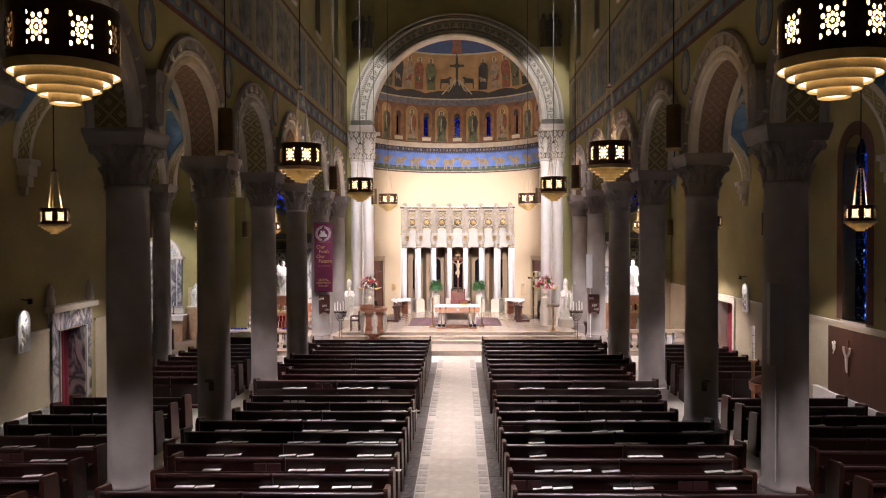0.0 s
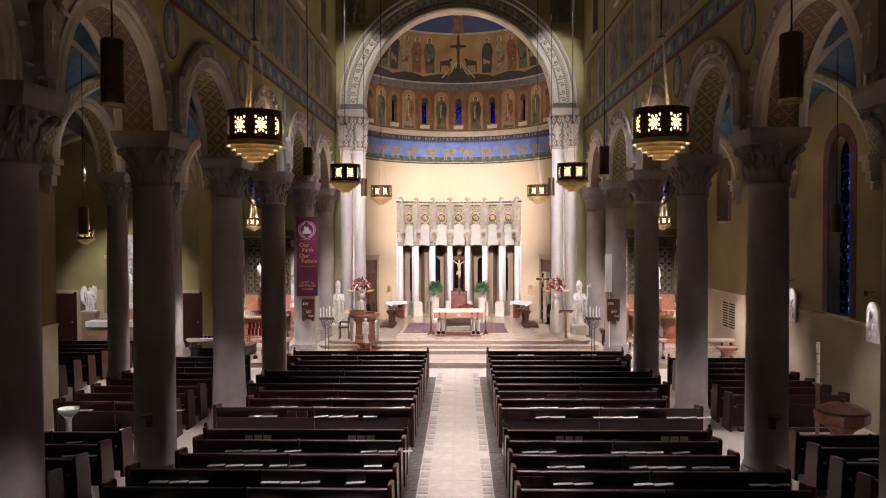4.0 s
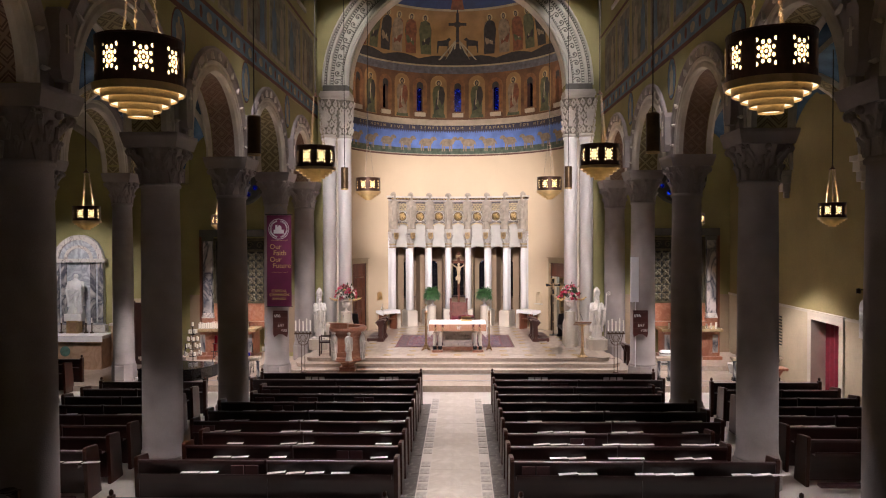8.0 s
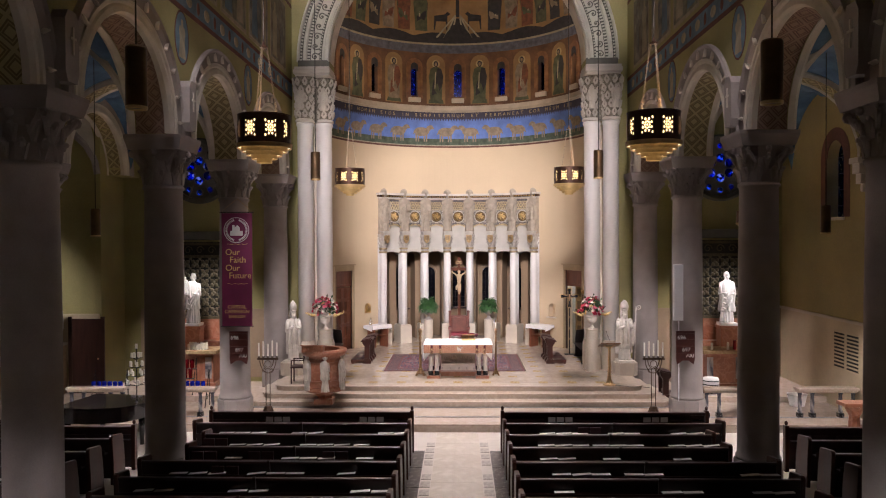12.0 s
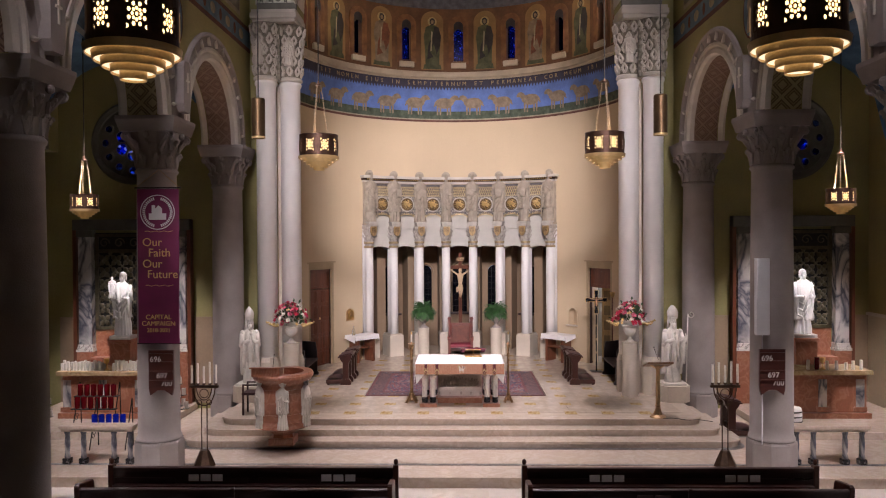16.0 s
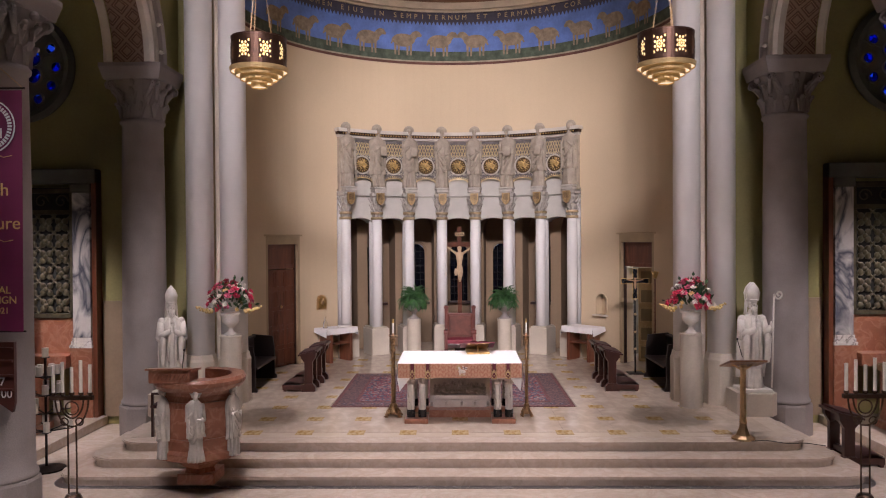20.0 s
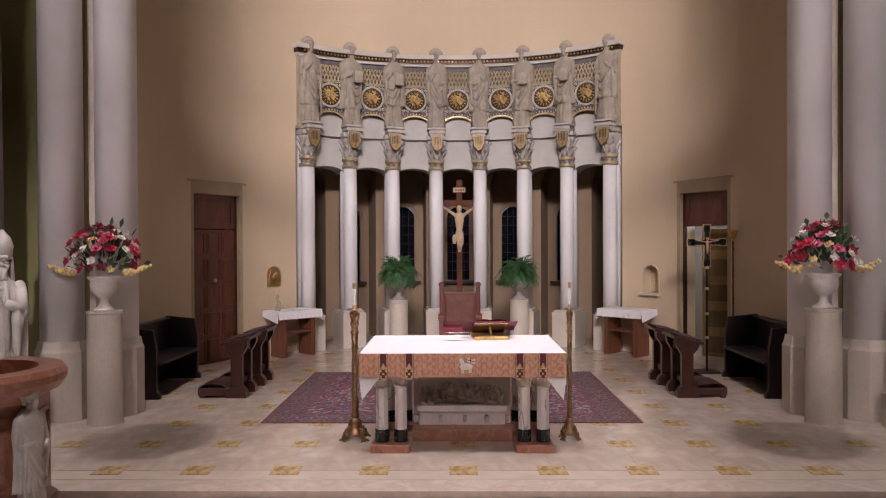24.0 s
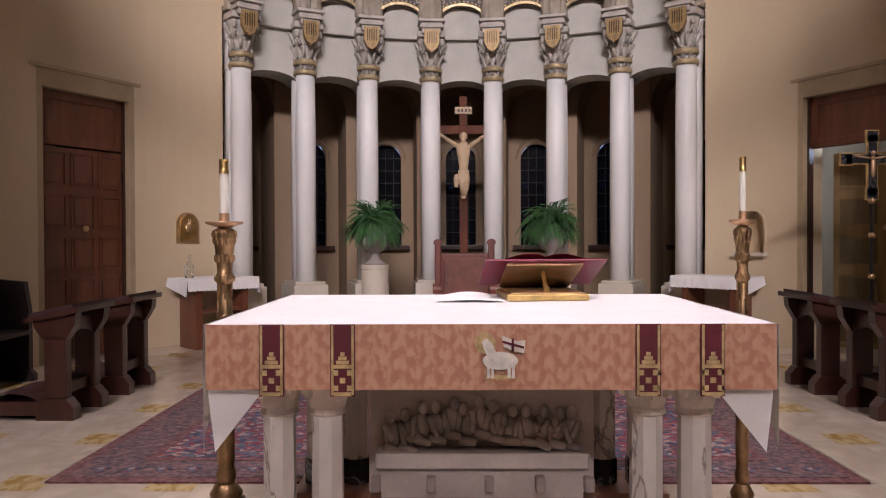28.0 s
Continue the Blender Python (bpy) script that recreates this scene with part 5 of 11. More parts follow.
for u0, u1, v0, v1 in ((-0.07, 0.07, 0.5, 1.75), (-0.42, 0.42, 1.2, 1.32), (-0.14, 0.14, 1.16, 1.36), (-0.03, 0.03, 1.7, 1.95)):
    dome_shape("cross_bar", 0, 7, [(u0, v0), (u1, v0), (u1, v1), (u0, v1)], "robe_dark", paint)
dome_shape("hill", 0, 5, [(-0.6, -0.2), (0.6, -0.2), (0.12, 0.62), (-0.12, 0.62)], "robe_dark", paint, 0.014)
for s in (-1, 1):
    for k in range(3):
        dome_shape("stream", 0, 5, [(s * 0.05, 0.75), (s * 0.1, 0.75), (s * (0.25 + 0.3 * k), -0.1), (s * (0.16 + 0.3 * k), -0.1)], "mural_cream", paint, 0.02)
    deer = [(0.3, 0.18), (0.34, 0.18), (0.36, 0.5), (0.74, 0.5), (0.78, 0.18), (0.82, 0.18), (0.82, 0.7), (0.42, 0.76), (0.3, 0.86), (0.18, 0.78), (0.3, 0.7)]
    dome_shape("deer_shape", 0, 5, [(s * (u + 0.1), v) for u, v in deer], "robe_dark", paint, 0.022)
bm = nb()
grid(bm, 40, 2, lambda u, v: (dome(R0 - 0.012, -88 + 176 * u, 0.5 + (3.5 + 2.2 * abs(math.sin(u * 25))) * v), (u, v)))
part("dark_meadow", bm, "robe_dark", paint)
bm = nb()
grid(bm, 40, 1, lambda u, v: (dome(R0 - 0.015, -88 + 176 * u, 30 + 1.2 * v), (u, v)))
part("blue_border", bm, "mural_cream", paint)
dome_shape("robed_shape", 0, 29, [(x * 0.7, 0.15 + y * 1.1) for x, y in half] + [(-x * 0.7, 0.15 + y * 1.1) for x, y in reversed(half)], "robe_rust", paint)
dome_shape("halo", 0, 29, [(0.26 * math.cos(2 * math.pi * k / 18), 1.15 + 0.26 * math.sin(2 * math.pi * k / 18)) for k in range(18)], "gilt_paint", paint, 0.016)

# ---- ambulatory behind the column screen ----
AMB = 6.3
# cream plaster coloured brown, to stand in for the shade behind the columns
M["plaster_passage_shaded"] = surface("plaster_passage_shaded", (0.3, 0.21, 0.13), 0.85, scale=0.7, vary=0.15, bump=0.1, fine=30)
bm = nb()
n_w = (-33, -22, -11, 0, 11, 22, 33)
edges = [-46]
for a in n_w:
    edges += [a - 2.3, a + 2.3]
edges.append(46)
for i in range(0, len(edges) - 1):
    if i % 2 == 0:
        curved(bm, AMB, AMB + 0.4, edges[i], edges[i + 1], SANCT, 4.9)
    else:
        curved(bm, AMB, AMB + 0.4, edges[i], edges[i + 1], SANCT, 1.75)
        curved(bm, AMB, AMB + 0.4, edges[i], edges[i + 1], 3.36, 4.9)
setting("wall_ambulatory", bm, "plaster_passage_shaded", "cream plastered wall behind the column screen", "wall")
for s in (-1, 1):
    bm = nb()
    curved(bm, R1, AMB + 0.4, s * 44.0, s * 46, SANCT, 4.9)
    setting("ambulatory_end", bm, "plaster_passage_shaded", "cream plastered end of the passage", "wall")
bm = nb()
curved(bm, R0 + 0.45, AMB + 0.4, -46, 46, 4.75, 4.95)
setting("ceiling_ambulatory", bm, "plaster_passage_shaded", "plastered ceiling behind the column screen", "ceiling")
for a in n_w:
    w = thing("ambulatory_window", polar(AMB, a, 1.75), "tall round-headed leaded stained-glass window", "window", "ambulatory windows", "structure")
    w.matrix_basis = w.matrix_basis @ Matrix.Rotation(-radians(a), 4, "Z")
    fr = nb()
    swept_arch(fr, [(0.24, 0.0), (0.24, -0.04), (0.29, -0.05), (0.33, 0.0)], 0, 1.38, 16)
    for s in (-1, 1):
        p, q = sorted((s * 0.24, s * 0.3))
        box(fr, p, q, -0.045, 0.0, 0.0, 1.38)
    part("frame", fr, "plaster_passage_shaded", w)
    part("pane", prism(nb(), [(-0.26, 0.0), (0.26, 0.0)] + arc_points(0, 0.26, 1.36, 14), "y", 0.1, 0.11), "glass_mixed", w)
    lead = nb()
    for z in (0.2, 0.4, 0.6, 0.8, 1.0, 1.2, 1.4):
        box(lead, -0.25, 0.25, 0.085, 0.1, z, z + 0.014)
    for x in (-0.13, 0.0, 0.13):
        box(lead, x - 0.005, x + 0.005, 0.088, 0.1, 0.0, 1.55)
    part("leading", lead, "iron", w)
    part("sill", box(nb(), -0.36, 0.36, -0.14, 0.02, -0.07, 0.0, 0.01), "dark_wood", w)
    # deep pilasters between the windows
for a in (-38.5, -27.5, -16.5, -5.5, 5.5, 16.5, 27.5, 38.5):
    bm = nb()
    curved(bm, AMB - 0.75, AMB + 0.02, a - 1.5, a + 1.5, SANCT, 4.3)
    setting("ambulatory_pilaster", bm, "plaster_passage_shaded", "plain plastered pier between the windows", "pier")
for a in n_w:
    bm = nb()
    for k in range(10):
        t0, t1 = math.pi * k / 10, math.pi * (k + 1) / 10
        # thin barrel over each window bay
        for q in ((t0, t1),):
            u0, u1 = 4.0 * math.cos(q[0]), 4.0 * math.cos(q[1])
            z0, z1 = 3.75 + 0.5 * math.sin(q[0]), 3.75 + 0.5 * math.sin(q[1])
            v = [bm.verts.new(p) for p in (polar(AMB - 0.7, a + u0, z0), polar(AMB, a + u0, z0), polar(AMB, a + u1, z1), polar(AMB - 0.7, a + u1, z1))]
            bm.faces.new(v)
            v = [bm.verts.new(p) for p in (polar(AMB - 0.7, a + u0, z0), polar(AMB - 0.7, a + u1, z1), polar(AMB - 0.7, a + u1, 4.76), polar(AMB - 0.7, a + u0, 4.76))]
            bm.faces.new(v)
    setting("ambulatory_arch", bm, "plaster_passage_shaded", "plastered arch over a window bay", "arch")

# ---- column screen with saints ----
screen_angles = [(-38.5 + 11 * i) for i in range(8)]
shaft_bm = nb()
lathe(shaft_bm, [(0.142, 1.28 - SANCT), (0.142, 2.6), (0.132, 4.0 - SANCT)], 24)
shaft_me = mesh_of(shaft_bm, "shaft", "white_shaft", True)
ped_bm = nb()
box(ped_bm, -0.23, 0.23, -0.23, 0.23, 0.0, 0.66, 0.01)
box(ped_bm, -0.2, 0.2, -0.2, 0.2, 0.66, 0.7, 0.008)
ped_me = mesh_of(ped_bm, "pedestal", "limestone")
cap_bm = nb()
lathe(cap_bm, [(0.136, 0.0), (0.145, 0.02), (0.136, 0.05), (0.14, 0.18), (0.155, 0.34), (0.21, 0.53), (0.235, 0.6)], 16)
for k in range(3):
    for i in range(8):
        a = 2 * math.pi * (i + 0.5 * (k % 2)) / 8
        d = Vector((math.cos(a), math.sin(a), 0))
        z = 0.08 + 0.16 * k
        rod(cap_bm, d * (0.13 + 0.02 * k) + Vector((0, 0, z)), d * (0.19 + 0.045 * k) + Vector((0, 0, z + 0.13)), 0.03, 0.02, 6)
        ball(cap_bm, d * (0.2 + 0.045 * k) + Vector((0, 0, z + 0.14)), 0.026, 6, 5)
for i in range(4):
    a = math.pi / 4 + i * math.pi / 2
    ball(cap_bm, (0.285 * math.cos(a), 0.285 * math.sin(a), 0.53), 0.055, 8, 6)
    for e in range(5):
        ball(cap_bm, (0.3 * math.cos(a + 0.1 * (e - 2)), 0.3 * math.sin(a + 0.1 * (e - 2)), 0.45 - 0.03 * abs(e - 2)), 0.024, 5, 4)
M["cap_stone"] = surface("cap_stone", (0.5, 0.46, 0.4), 0.65, scale=6, vary=0.25, bump=0.3, fine=45)
M["gilt_dull"] = surface("gilt_dull", (0.45, 0.35, 0.2), 0.5, 0.5, scale=18, vary=0.3, bump=0.2, fine=60)
cap_me = mesh_of(cap_bm, "capital", "cap_stone", True)
cap_top = mesh_of(box(nb(), -0.26, 0.26, -0.26, 0.26, 0.6, 0.68, 0.012), "abacus", "cap_stone")
M["cove_plaster"] = surface("cove_plaster", (0.52, 0.5, 0.44), 0.7, scale=3, vary=0.12, bump=0.06, fine=40)
M["shield_gilt"] = surface("shield_gilt", (0.42, 0.29, 0.13), 0.5, 0.4, scale=20, vary=0.4, bump=0.3, fine=60)
shield_me = mesh_of(prism(nb(), [(-0.1, 0.66), (-0.1, 0.48), (-0.06, 0.4), (0.0, 0.36), (0.06, 0.4), (0.1, 0.48), (0.1, 0.66)], "y", -0.29, -0.23), "shield", "shield_gilt")
M["bar_dark"] = surface("bar_dark", (0.07, 0.035, 0.015), 0.6, scale=8, vary=0.2, bump=0)
bars = nb()
for x in (-0.06, -0.03, 0.0, 0.03, 0.06):
    box(bars, x - 0.006, x + 0.006, -0.294, -0.29, 0.47, 0.63)
bar_me = mesh_of(bars, "writing_bars", "bar_dark")
band_me = mesh_of(lathe(nb(), [(0.146, 0.0), (0.156, 0.015), (0.156, 0.05), (0.146, 0.065)], 20, cap=False), "gilt_band", "gilt_dull", True)
plinth_bm = nb()
box(plinth_bm, -0.13, 0.13, -0.15, 0.12, -0.05, 0.02, 0.008)
box(plinth_bm, -0.16, 0.16, -0.18, 0.14, 0.02, 0.07, 0.008)
box(plinth_bm, -0.14, 0.14, -0.16, 0.14, 0.07, 0.1, 0.005)
box(plinth_bm, -0.18, 0.18, -0.2, 0.16, 0.1, 0.14, 0.008)
plinth_me = mesh_of(plinth_bm, "plinth", "cap_stone")
for i, a in enumerate(screen_angles):
    m = Matrix.Translation(polar(R0 - 0.02, a, SANCT)) @ Matrix.Rotation(-radians(a), 4, "Z")
    c = thing("screen_column", m, "slim white twin column with carved gilded capital and limestone pedestal", "column", "screen columns", "structure")
    for dy in (0.0, 0.2):
        share("shaft", shaft_me, c, Matrix.Translation((0, dy, 0)) @ Matrix.Diagonal((0.94, 0.94, 1, 1)))
        share("pedestal", ped_me, c, Matrix.Translation((0, dy * 0.92, 0)))
    up = Matrix.Translation((0, 0, 4.0 - SANCT))
    for nm, me in (("shield", shield_me), ("writing_bars", bar_me), ("gilt_band", band_me)):
        share(nm, me, c, up)
    for nm, me in (("capital", cap_me), ("abacus", cap_top)):
        share(nm, me, c, up @ Matrix.Diagonal((0.74, 0.74, 0.98, 1)))
    share("gilt_band", band_me, c, up @ Matrix.Translation((0, 0, 0.13)))
    share("plinth", plinth_me, c, Matrix.Translation((0, -0.1, 4.67 - SANCT)))
    part("back_capital", lathe(nb(), [(0.13, 0.0), (0.15, 0.3), (0.2, 0.6), (0.2, 0.7)], 12, 0, 0.2), "white_shaft", c, at=up)
    st = thing("saint_statue", m @ Matrix.Translation((0, -0.12, 4.81 - SANCT)), "weathered grey stone saint with a halo on a bracket", "statue", "screen statues")
    bm = figure(0.0, 1.52, 0.205, seed=i + 3)
    hl = nb()
    lathe(hl, [(0.13, -0.012), (0.14, 0.0), (0.13, 0.012)], 20)
    hl.transform(Matrix.Translation((0, 0.085, 1.455)) @ Matrix.Rotation(math.pi / 2 + 0.25, 4, "X"))
    merge(bm, hl)
    if i in (0, 7):
        rod(bm, (0.12 if i == 0 else -0.12, -0.2, 0.1), (0.12 if i == 0 else -0.12, -0.19, 1.05), 0.02, 0.02, 6)
    elif i in (1, 2, 5, 6):
        box(bm, -0.02, 0.14, -0.24, -0.17, 0.78, 1.0, 0.008)
    me = mesh_of(bm, "saint_statue", "figure_stone", True)
    bpy.data.objects.remove(st)
    st = tagged(new("saint_statue", me), "weathered grey stone saint with a halo on a bracket", "statue", "screen statues")
    st.matrix_basis = m @ Matrix.Translation((0, -0.12, 4.81 - SANCT))
# the wall between and above: white coved arches, pierced gilded tracery, cornice
bm = nb()
curved(bm, R0 + 0.12, R0 + 0.42, -41.5, 41.5, 4.0, 5.3)
cov = thing("screen_wall", (0, 0, 0), "white coved wall with gilded tracery over the column screen", "wall", "", "structure")
bm = nb()
for a in n_w:
    for k in range(12):
        def arc(t):
            return a + 4.4 * math.cos(t), 3.92 + 0.13 * math.sin(t)
        (u0, z0), (u1, z1) = arc(math.pi * k / 12), arc(math.pi * (k + 1) / 12)
        for (r0, r1, zt) in ((R0 + 0.06, R0 + 0.5, 4.62),):
            q = [polar(r0, u0, z0), polar(r0, u1, z1), polar(r0, u1, zt), polar(r0, u0, zt)]
            bm.faces.new([bm.verts.new(p) for p in q])
            q = [polar(r0, u0, z0), polar(r1, u0, z0), polar(r1, u1, z1), polar(r0, u1, z1)]
            bm.faces.new([bm.verts.new(p) for p in q])
for a in screen_angles:
    curved(bm, R0 + 0.06, R0 + 0.5, a - 1.1, a + 1.1, 4.0, 4.62)
part("lower_cove", bm, "cove_plaster", cov)
bm = nb()
curved(bm, R0 - 0.02, R0 + 0.4, -40, 40, 4.6, 4.65)
part("ledge", bm, "cove_plaster", cov)
bm = nb()
curved(bm, R0 - 0.012, R0 + 0.3, -40.6, 40.6, 4.65, 5.3)
part("upper_cove", bm, "cove_plaster", cov)
bm = nb()
for a in n_w:
    for k in range(12):
        def arc2(t):
            return a + 4.6 * math.cos(t), 4.78 + 0.27 * math.sin(t)
        (u0, z0), (u1, z1) = arc2(math.pi * k / 12), arc2(math.pi * (k + 1) / 12)
        q = [polar(R0 - 0.085, u0, z0), polar(R0 - 0.085, u1, z1), polar(R0 - 0.085, u1, 6.0), polar(R0 - 0.085, u0, 6.0)]
        bm.faces.new([bm.verts.new(p) for p in q])
        q = [polar(R0 - 0.085, u0, z0), polar(R0 - 0.01, u0, z0), polar(R0 - 0.01, u1, z1), polar(R0 - 0.085, u1, z1)]
        bm.faces.new([bm.verts.new(p) for p in q])
part("frieze_ground", bm, "frieze_ground", cov)
bm = nb()
for s in (-1, 1):
    curved(bm, R0 - 0.1, R0 + 0.1, s * 38.4, s * 41.2, 4.7, 6.05)
part("end_block", bm, "figure_stone", cov)
bm = nb()
curved(bm, R0 - 0.1, R0 + 0.1, -41.5, 41.5, 6.02, 6.08)
curved(bm, R0 - 0.2, R0 + 0.1, -42.3, 42.3, 6.15, 6.23)
part("cornice", bm, "stone_pale", cov)
bm = nb()
curved(bm, R0 - 0.14, R0 + 0.1, -41.8, 41.8, 6.08, 6.15)
part("cornice_frieze", bm, "bronze", cov)
bead = nb()
ball(bead, (0, 0, 0), 0.022, 6, 5)
bead_me = mesh_of(bead, "bead", "gold", True)
for i in range(90):
    share("bead", bead_me, cov, Matrix.Translation(polar(R0 - 0.15, -40 + 80 * i / 89, 6.115)))
M["lace_gilt"] = surface("lace_gilt", (0.66, 0.52, 0.28), 0.45, 0.4, scale=18, vary=0.4, bump=0.2, fine=60)
M["lace_stone"] = surface("lace_stone", (0.6, 0.55, 0.46), 0.6, scale=18, vary=0.3, bump=0.2, fine=60)
M["roundel_bronze"] = surface("roundel_bronze", (0.2, 0.13, 0.06), 0.5, 0.4, scale=18, vary=0.4, bump=0.2, fine=60)
disc = nb()
lathe(disc, [(0.225, -0.01), (0.235, 0.015), (0.225, 0.03), (0.21, 0.018), (0.205, 0.03), (0.195, 0.02)], 32, cap=False)
for i in range(24):
    t = 2 * math.pi * i / 24
    ball(disc, (0.218 * math.cos(t), 0.218 * math.sin(t), 0.024), 0.012, 5, 4)
disc_me = mesh_of(disc, "roundel_rim", "lace_stone", True)
ground_me = mesh_of(lathe(nb(), [(0.2, 0.0), (0.2, 0.012), (0.0001, 0.014)], 24), "roundel_ground", "roundel_bronze", True)
gold_bm = nb()
rg = random.Random(8)
for i in range(16):
    t = 2 * math.pi * i / 16
    rod(gold_bm, (0.125 * math.cos(t), 0.125 * math.sin(t), 0.02), (0.165 * math.cos(t), 0.165 * math.sin(t), 0.022), 0.011, 0.008, 5)
for i in range(46):
    t, q = rg.uniform(0, 6.28), 0.11 * math.sqrt(rg.random())
    x, y, d = q * math.cos(t), q * math.sin(t), rg.uniform(0, 6.28)
    rod(gold_bm, (x, y, 0.025), (x + 0.045 * math.cos(d), y + 0.045 * math.sin(d), 0.034), 0.02, 0.011, 5)
ball(gold_bm, (0, 0.02, 0.03), 0.05, 8, 6, 0.8, 1.4, 0.5)
M["gilt_bright"] = surface("gilt_bright", (0.72, 0.5, 0.2), 0.35, 0.6, scale=12, vary=0.3, bump=0.2, fine=60)
gold_me = mesh_of(gold_bm, "gilded_relief", "gilt_bright", True)
lace = nb()
for i in range(11):
    for q in (-1, 1):
        rod(lace, (-0.34 + 0.068 * i, 0, -0.06), (-0.34 + 0.068 * i + q * 0.13, 0, 0.26), 0.011, 0.011, 4)
    for j in range(4):
        ball(lace, (-0.34 + 0.068 * i + 0.034 * (j % 2), 0, -0.03 + 0.08 * j), 0.014, 5, 4)
lace_me = mesh_of(lace, "tracery", "lace_gilt")
scr = nb()
for j in range(10):
    for i in range(11):
        x, z = -0.36 + 0.072 * i + 0.036 * (j % 2), -0.33 + 0.066 * j
        if 0.235 < math.hypot(x, z) and z > -0.27 + 0.2 * (1 - (x / 0.38) ** 2) - 0.12 and abs(x) < 0.38:
            rr = 0.026
            for k in range(6):
                t0, t1 = 2 * math.pi * k / 6, 2 * math.pi * (k + 1) / 6
                rod(scr, (x + rr * math.cos(t0), 0, z + rr * math.sin(t0)), (x + rr * math.cos(t1), 0, z + rr * math.sin(t1)), 0.007, 0.007, 4)
            ball(scr, (x, 0, z), 0.01, 5, 4)
scr_me = mesh_of(scr, "scrollwork", "lace_stone")
arcrim = swept_arch(nb(), [(0.345, 0.0), (0.345, -0.03), (0.385, -0.03), (0.385, 0.0)], 0, 0, 18)
arcrim.transform(Matrix.Diagonal((1, 1, 0.8, 1)))
for i in range(22):
    t = math.pi * (i + 0.5) / 22
    ball(arcrim, (0.41 * math.cos(t), -0.02, 0.33 * math.sin(t)), 0.017, 5, 4)
rim_me = mesh_of(arcrim, "arch_rim", "lace_gilt")
for i, a in enumerate(n_w):
    base = Matrix.Translation(polar(R0 - 0.1, a, 0)) @ Matrix.Rotation(-radians(a), 4, "Z")
    face = Matrix.Rotation(math.pi / 2, 4, "X")
    share("roundel_rim", disc_me, cov, base @ Matrix.Translation((0, 0, 5.36)) @ face)
    share("roundel_ground", ground_me, cov, base @ Matrix.Translation((0, 0.004, 5.36)) @ face)
    share("gilded_relief", gold_me, cov, base @ Matrix.Translation((0, 0, 5.36)) @ face)
    share("tracery", lace_me, cov, base @ Matrix.Translation((0, 0, 5.66)))
    share("scrollwork", scr_me, cov, base @ Matrix.Translation((0, 0, 5.36)))
    share("arch_rim", rim_me, cov, base @ Matrix.Translation((0, 0, 4.76)))

M["door_stone"] = surface("door_stone", (0.42, 0.32, 0.19), 0.7, scale=3, vary=0.15, bump=0.15, fine=40)
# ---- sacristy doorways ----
# wall colour held dark to stand in for the dimness of the room
M["sacristy_dim_plaster"] = surface("sacristy_dim_plaster", (0.2, 0.16, 0.11), 0.8, scale=1.2, vary=0.2, bump=0.1, fine=30)
for s in (-1, 1):
    mid = s * (D0 + D1) / 2
    m = Matrix.Translation(polar(R0, mid, SANCT)) @ Matrix.Rotation(-radians(mid), 4, "Z")
    w = APSE_R * radians(D1 - D0) / 2
    h = D_TOP - SANCT
    fr = thing("doorway", m, "limestone door surround with a moulded head in the apse wall", "door frame", "sacristy doorways", "structure")
    for q in (-1, 1):
        p0, p1 = sorted((q * (w - 0.02), q * (w + 0.13)))
        part("jamb", box(nb(), p0, p1, -0.04, 0.09, 0.0, h, 0.008), "door_stone", fr)
        p0, p1 = sorted((q * (w - 0.045), q * (w - 0.02)))
        part("stop", box(nb(), p0, p1, 0.03, 0.1, 0.0, h - 0.02), "dark_wood", fr)
    part("head", box(nb(), -w - 0.13, w + 0.13, -0.04, 0.09, h - 0.02, h + 0.2, 0.008), "door_stone", fr)
    part("hood", box(nb(), -w - 0.135, w + 0.135, -0.055, 0.03, h + 0.165, h + 0.205, 0.006), "door_stone", fr)
    tr = thing("overdoor_panel", m @ Matrix.Translation((0, 0.075, 2.24)), "red-brown wooden panel above a sacristy door", "panel", "overdoor panels", "structure")
    part("board", box(nb(), -w + 0.03, w - 0.03, 0.0, 0.05, 0.0, h - 2.26), "door_wood", tr)
    rim = nb()
    for bx in ((-w + 0.03, w - 0.03, 0.0, 0.09), (-w + 0.03, w - 0.03, h - 2.35, h - 2.26), (-w + 0.03, -w + 0.13, 0.0, h - 2.26), (w - 0.13, w - 0.03, 0.0, h - 2.26)):
        box(rim, bx[0], bx[1], -0.02, 0.0, bx[2], bx[3], 0.004)
    part("rim", rim, "door_wood", tr)
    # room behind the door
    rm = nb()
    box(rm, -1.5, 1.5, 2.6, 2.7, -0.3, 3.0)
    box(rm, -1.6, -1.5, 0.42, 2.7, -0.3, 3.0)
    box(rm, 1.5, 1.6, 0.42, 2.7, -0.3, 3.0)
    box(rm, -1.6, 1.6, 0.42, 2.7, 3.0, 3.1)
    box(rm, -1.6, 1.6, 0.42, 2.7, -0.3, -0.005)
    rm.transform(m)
    setting("sacristy_walls", rm, "sacristy_dim_plaster", "plain walls of the room behind the apse", "wall")


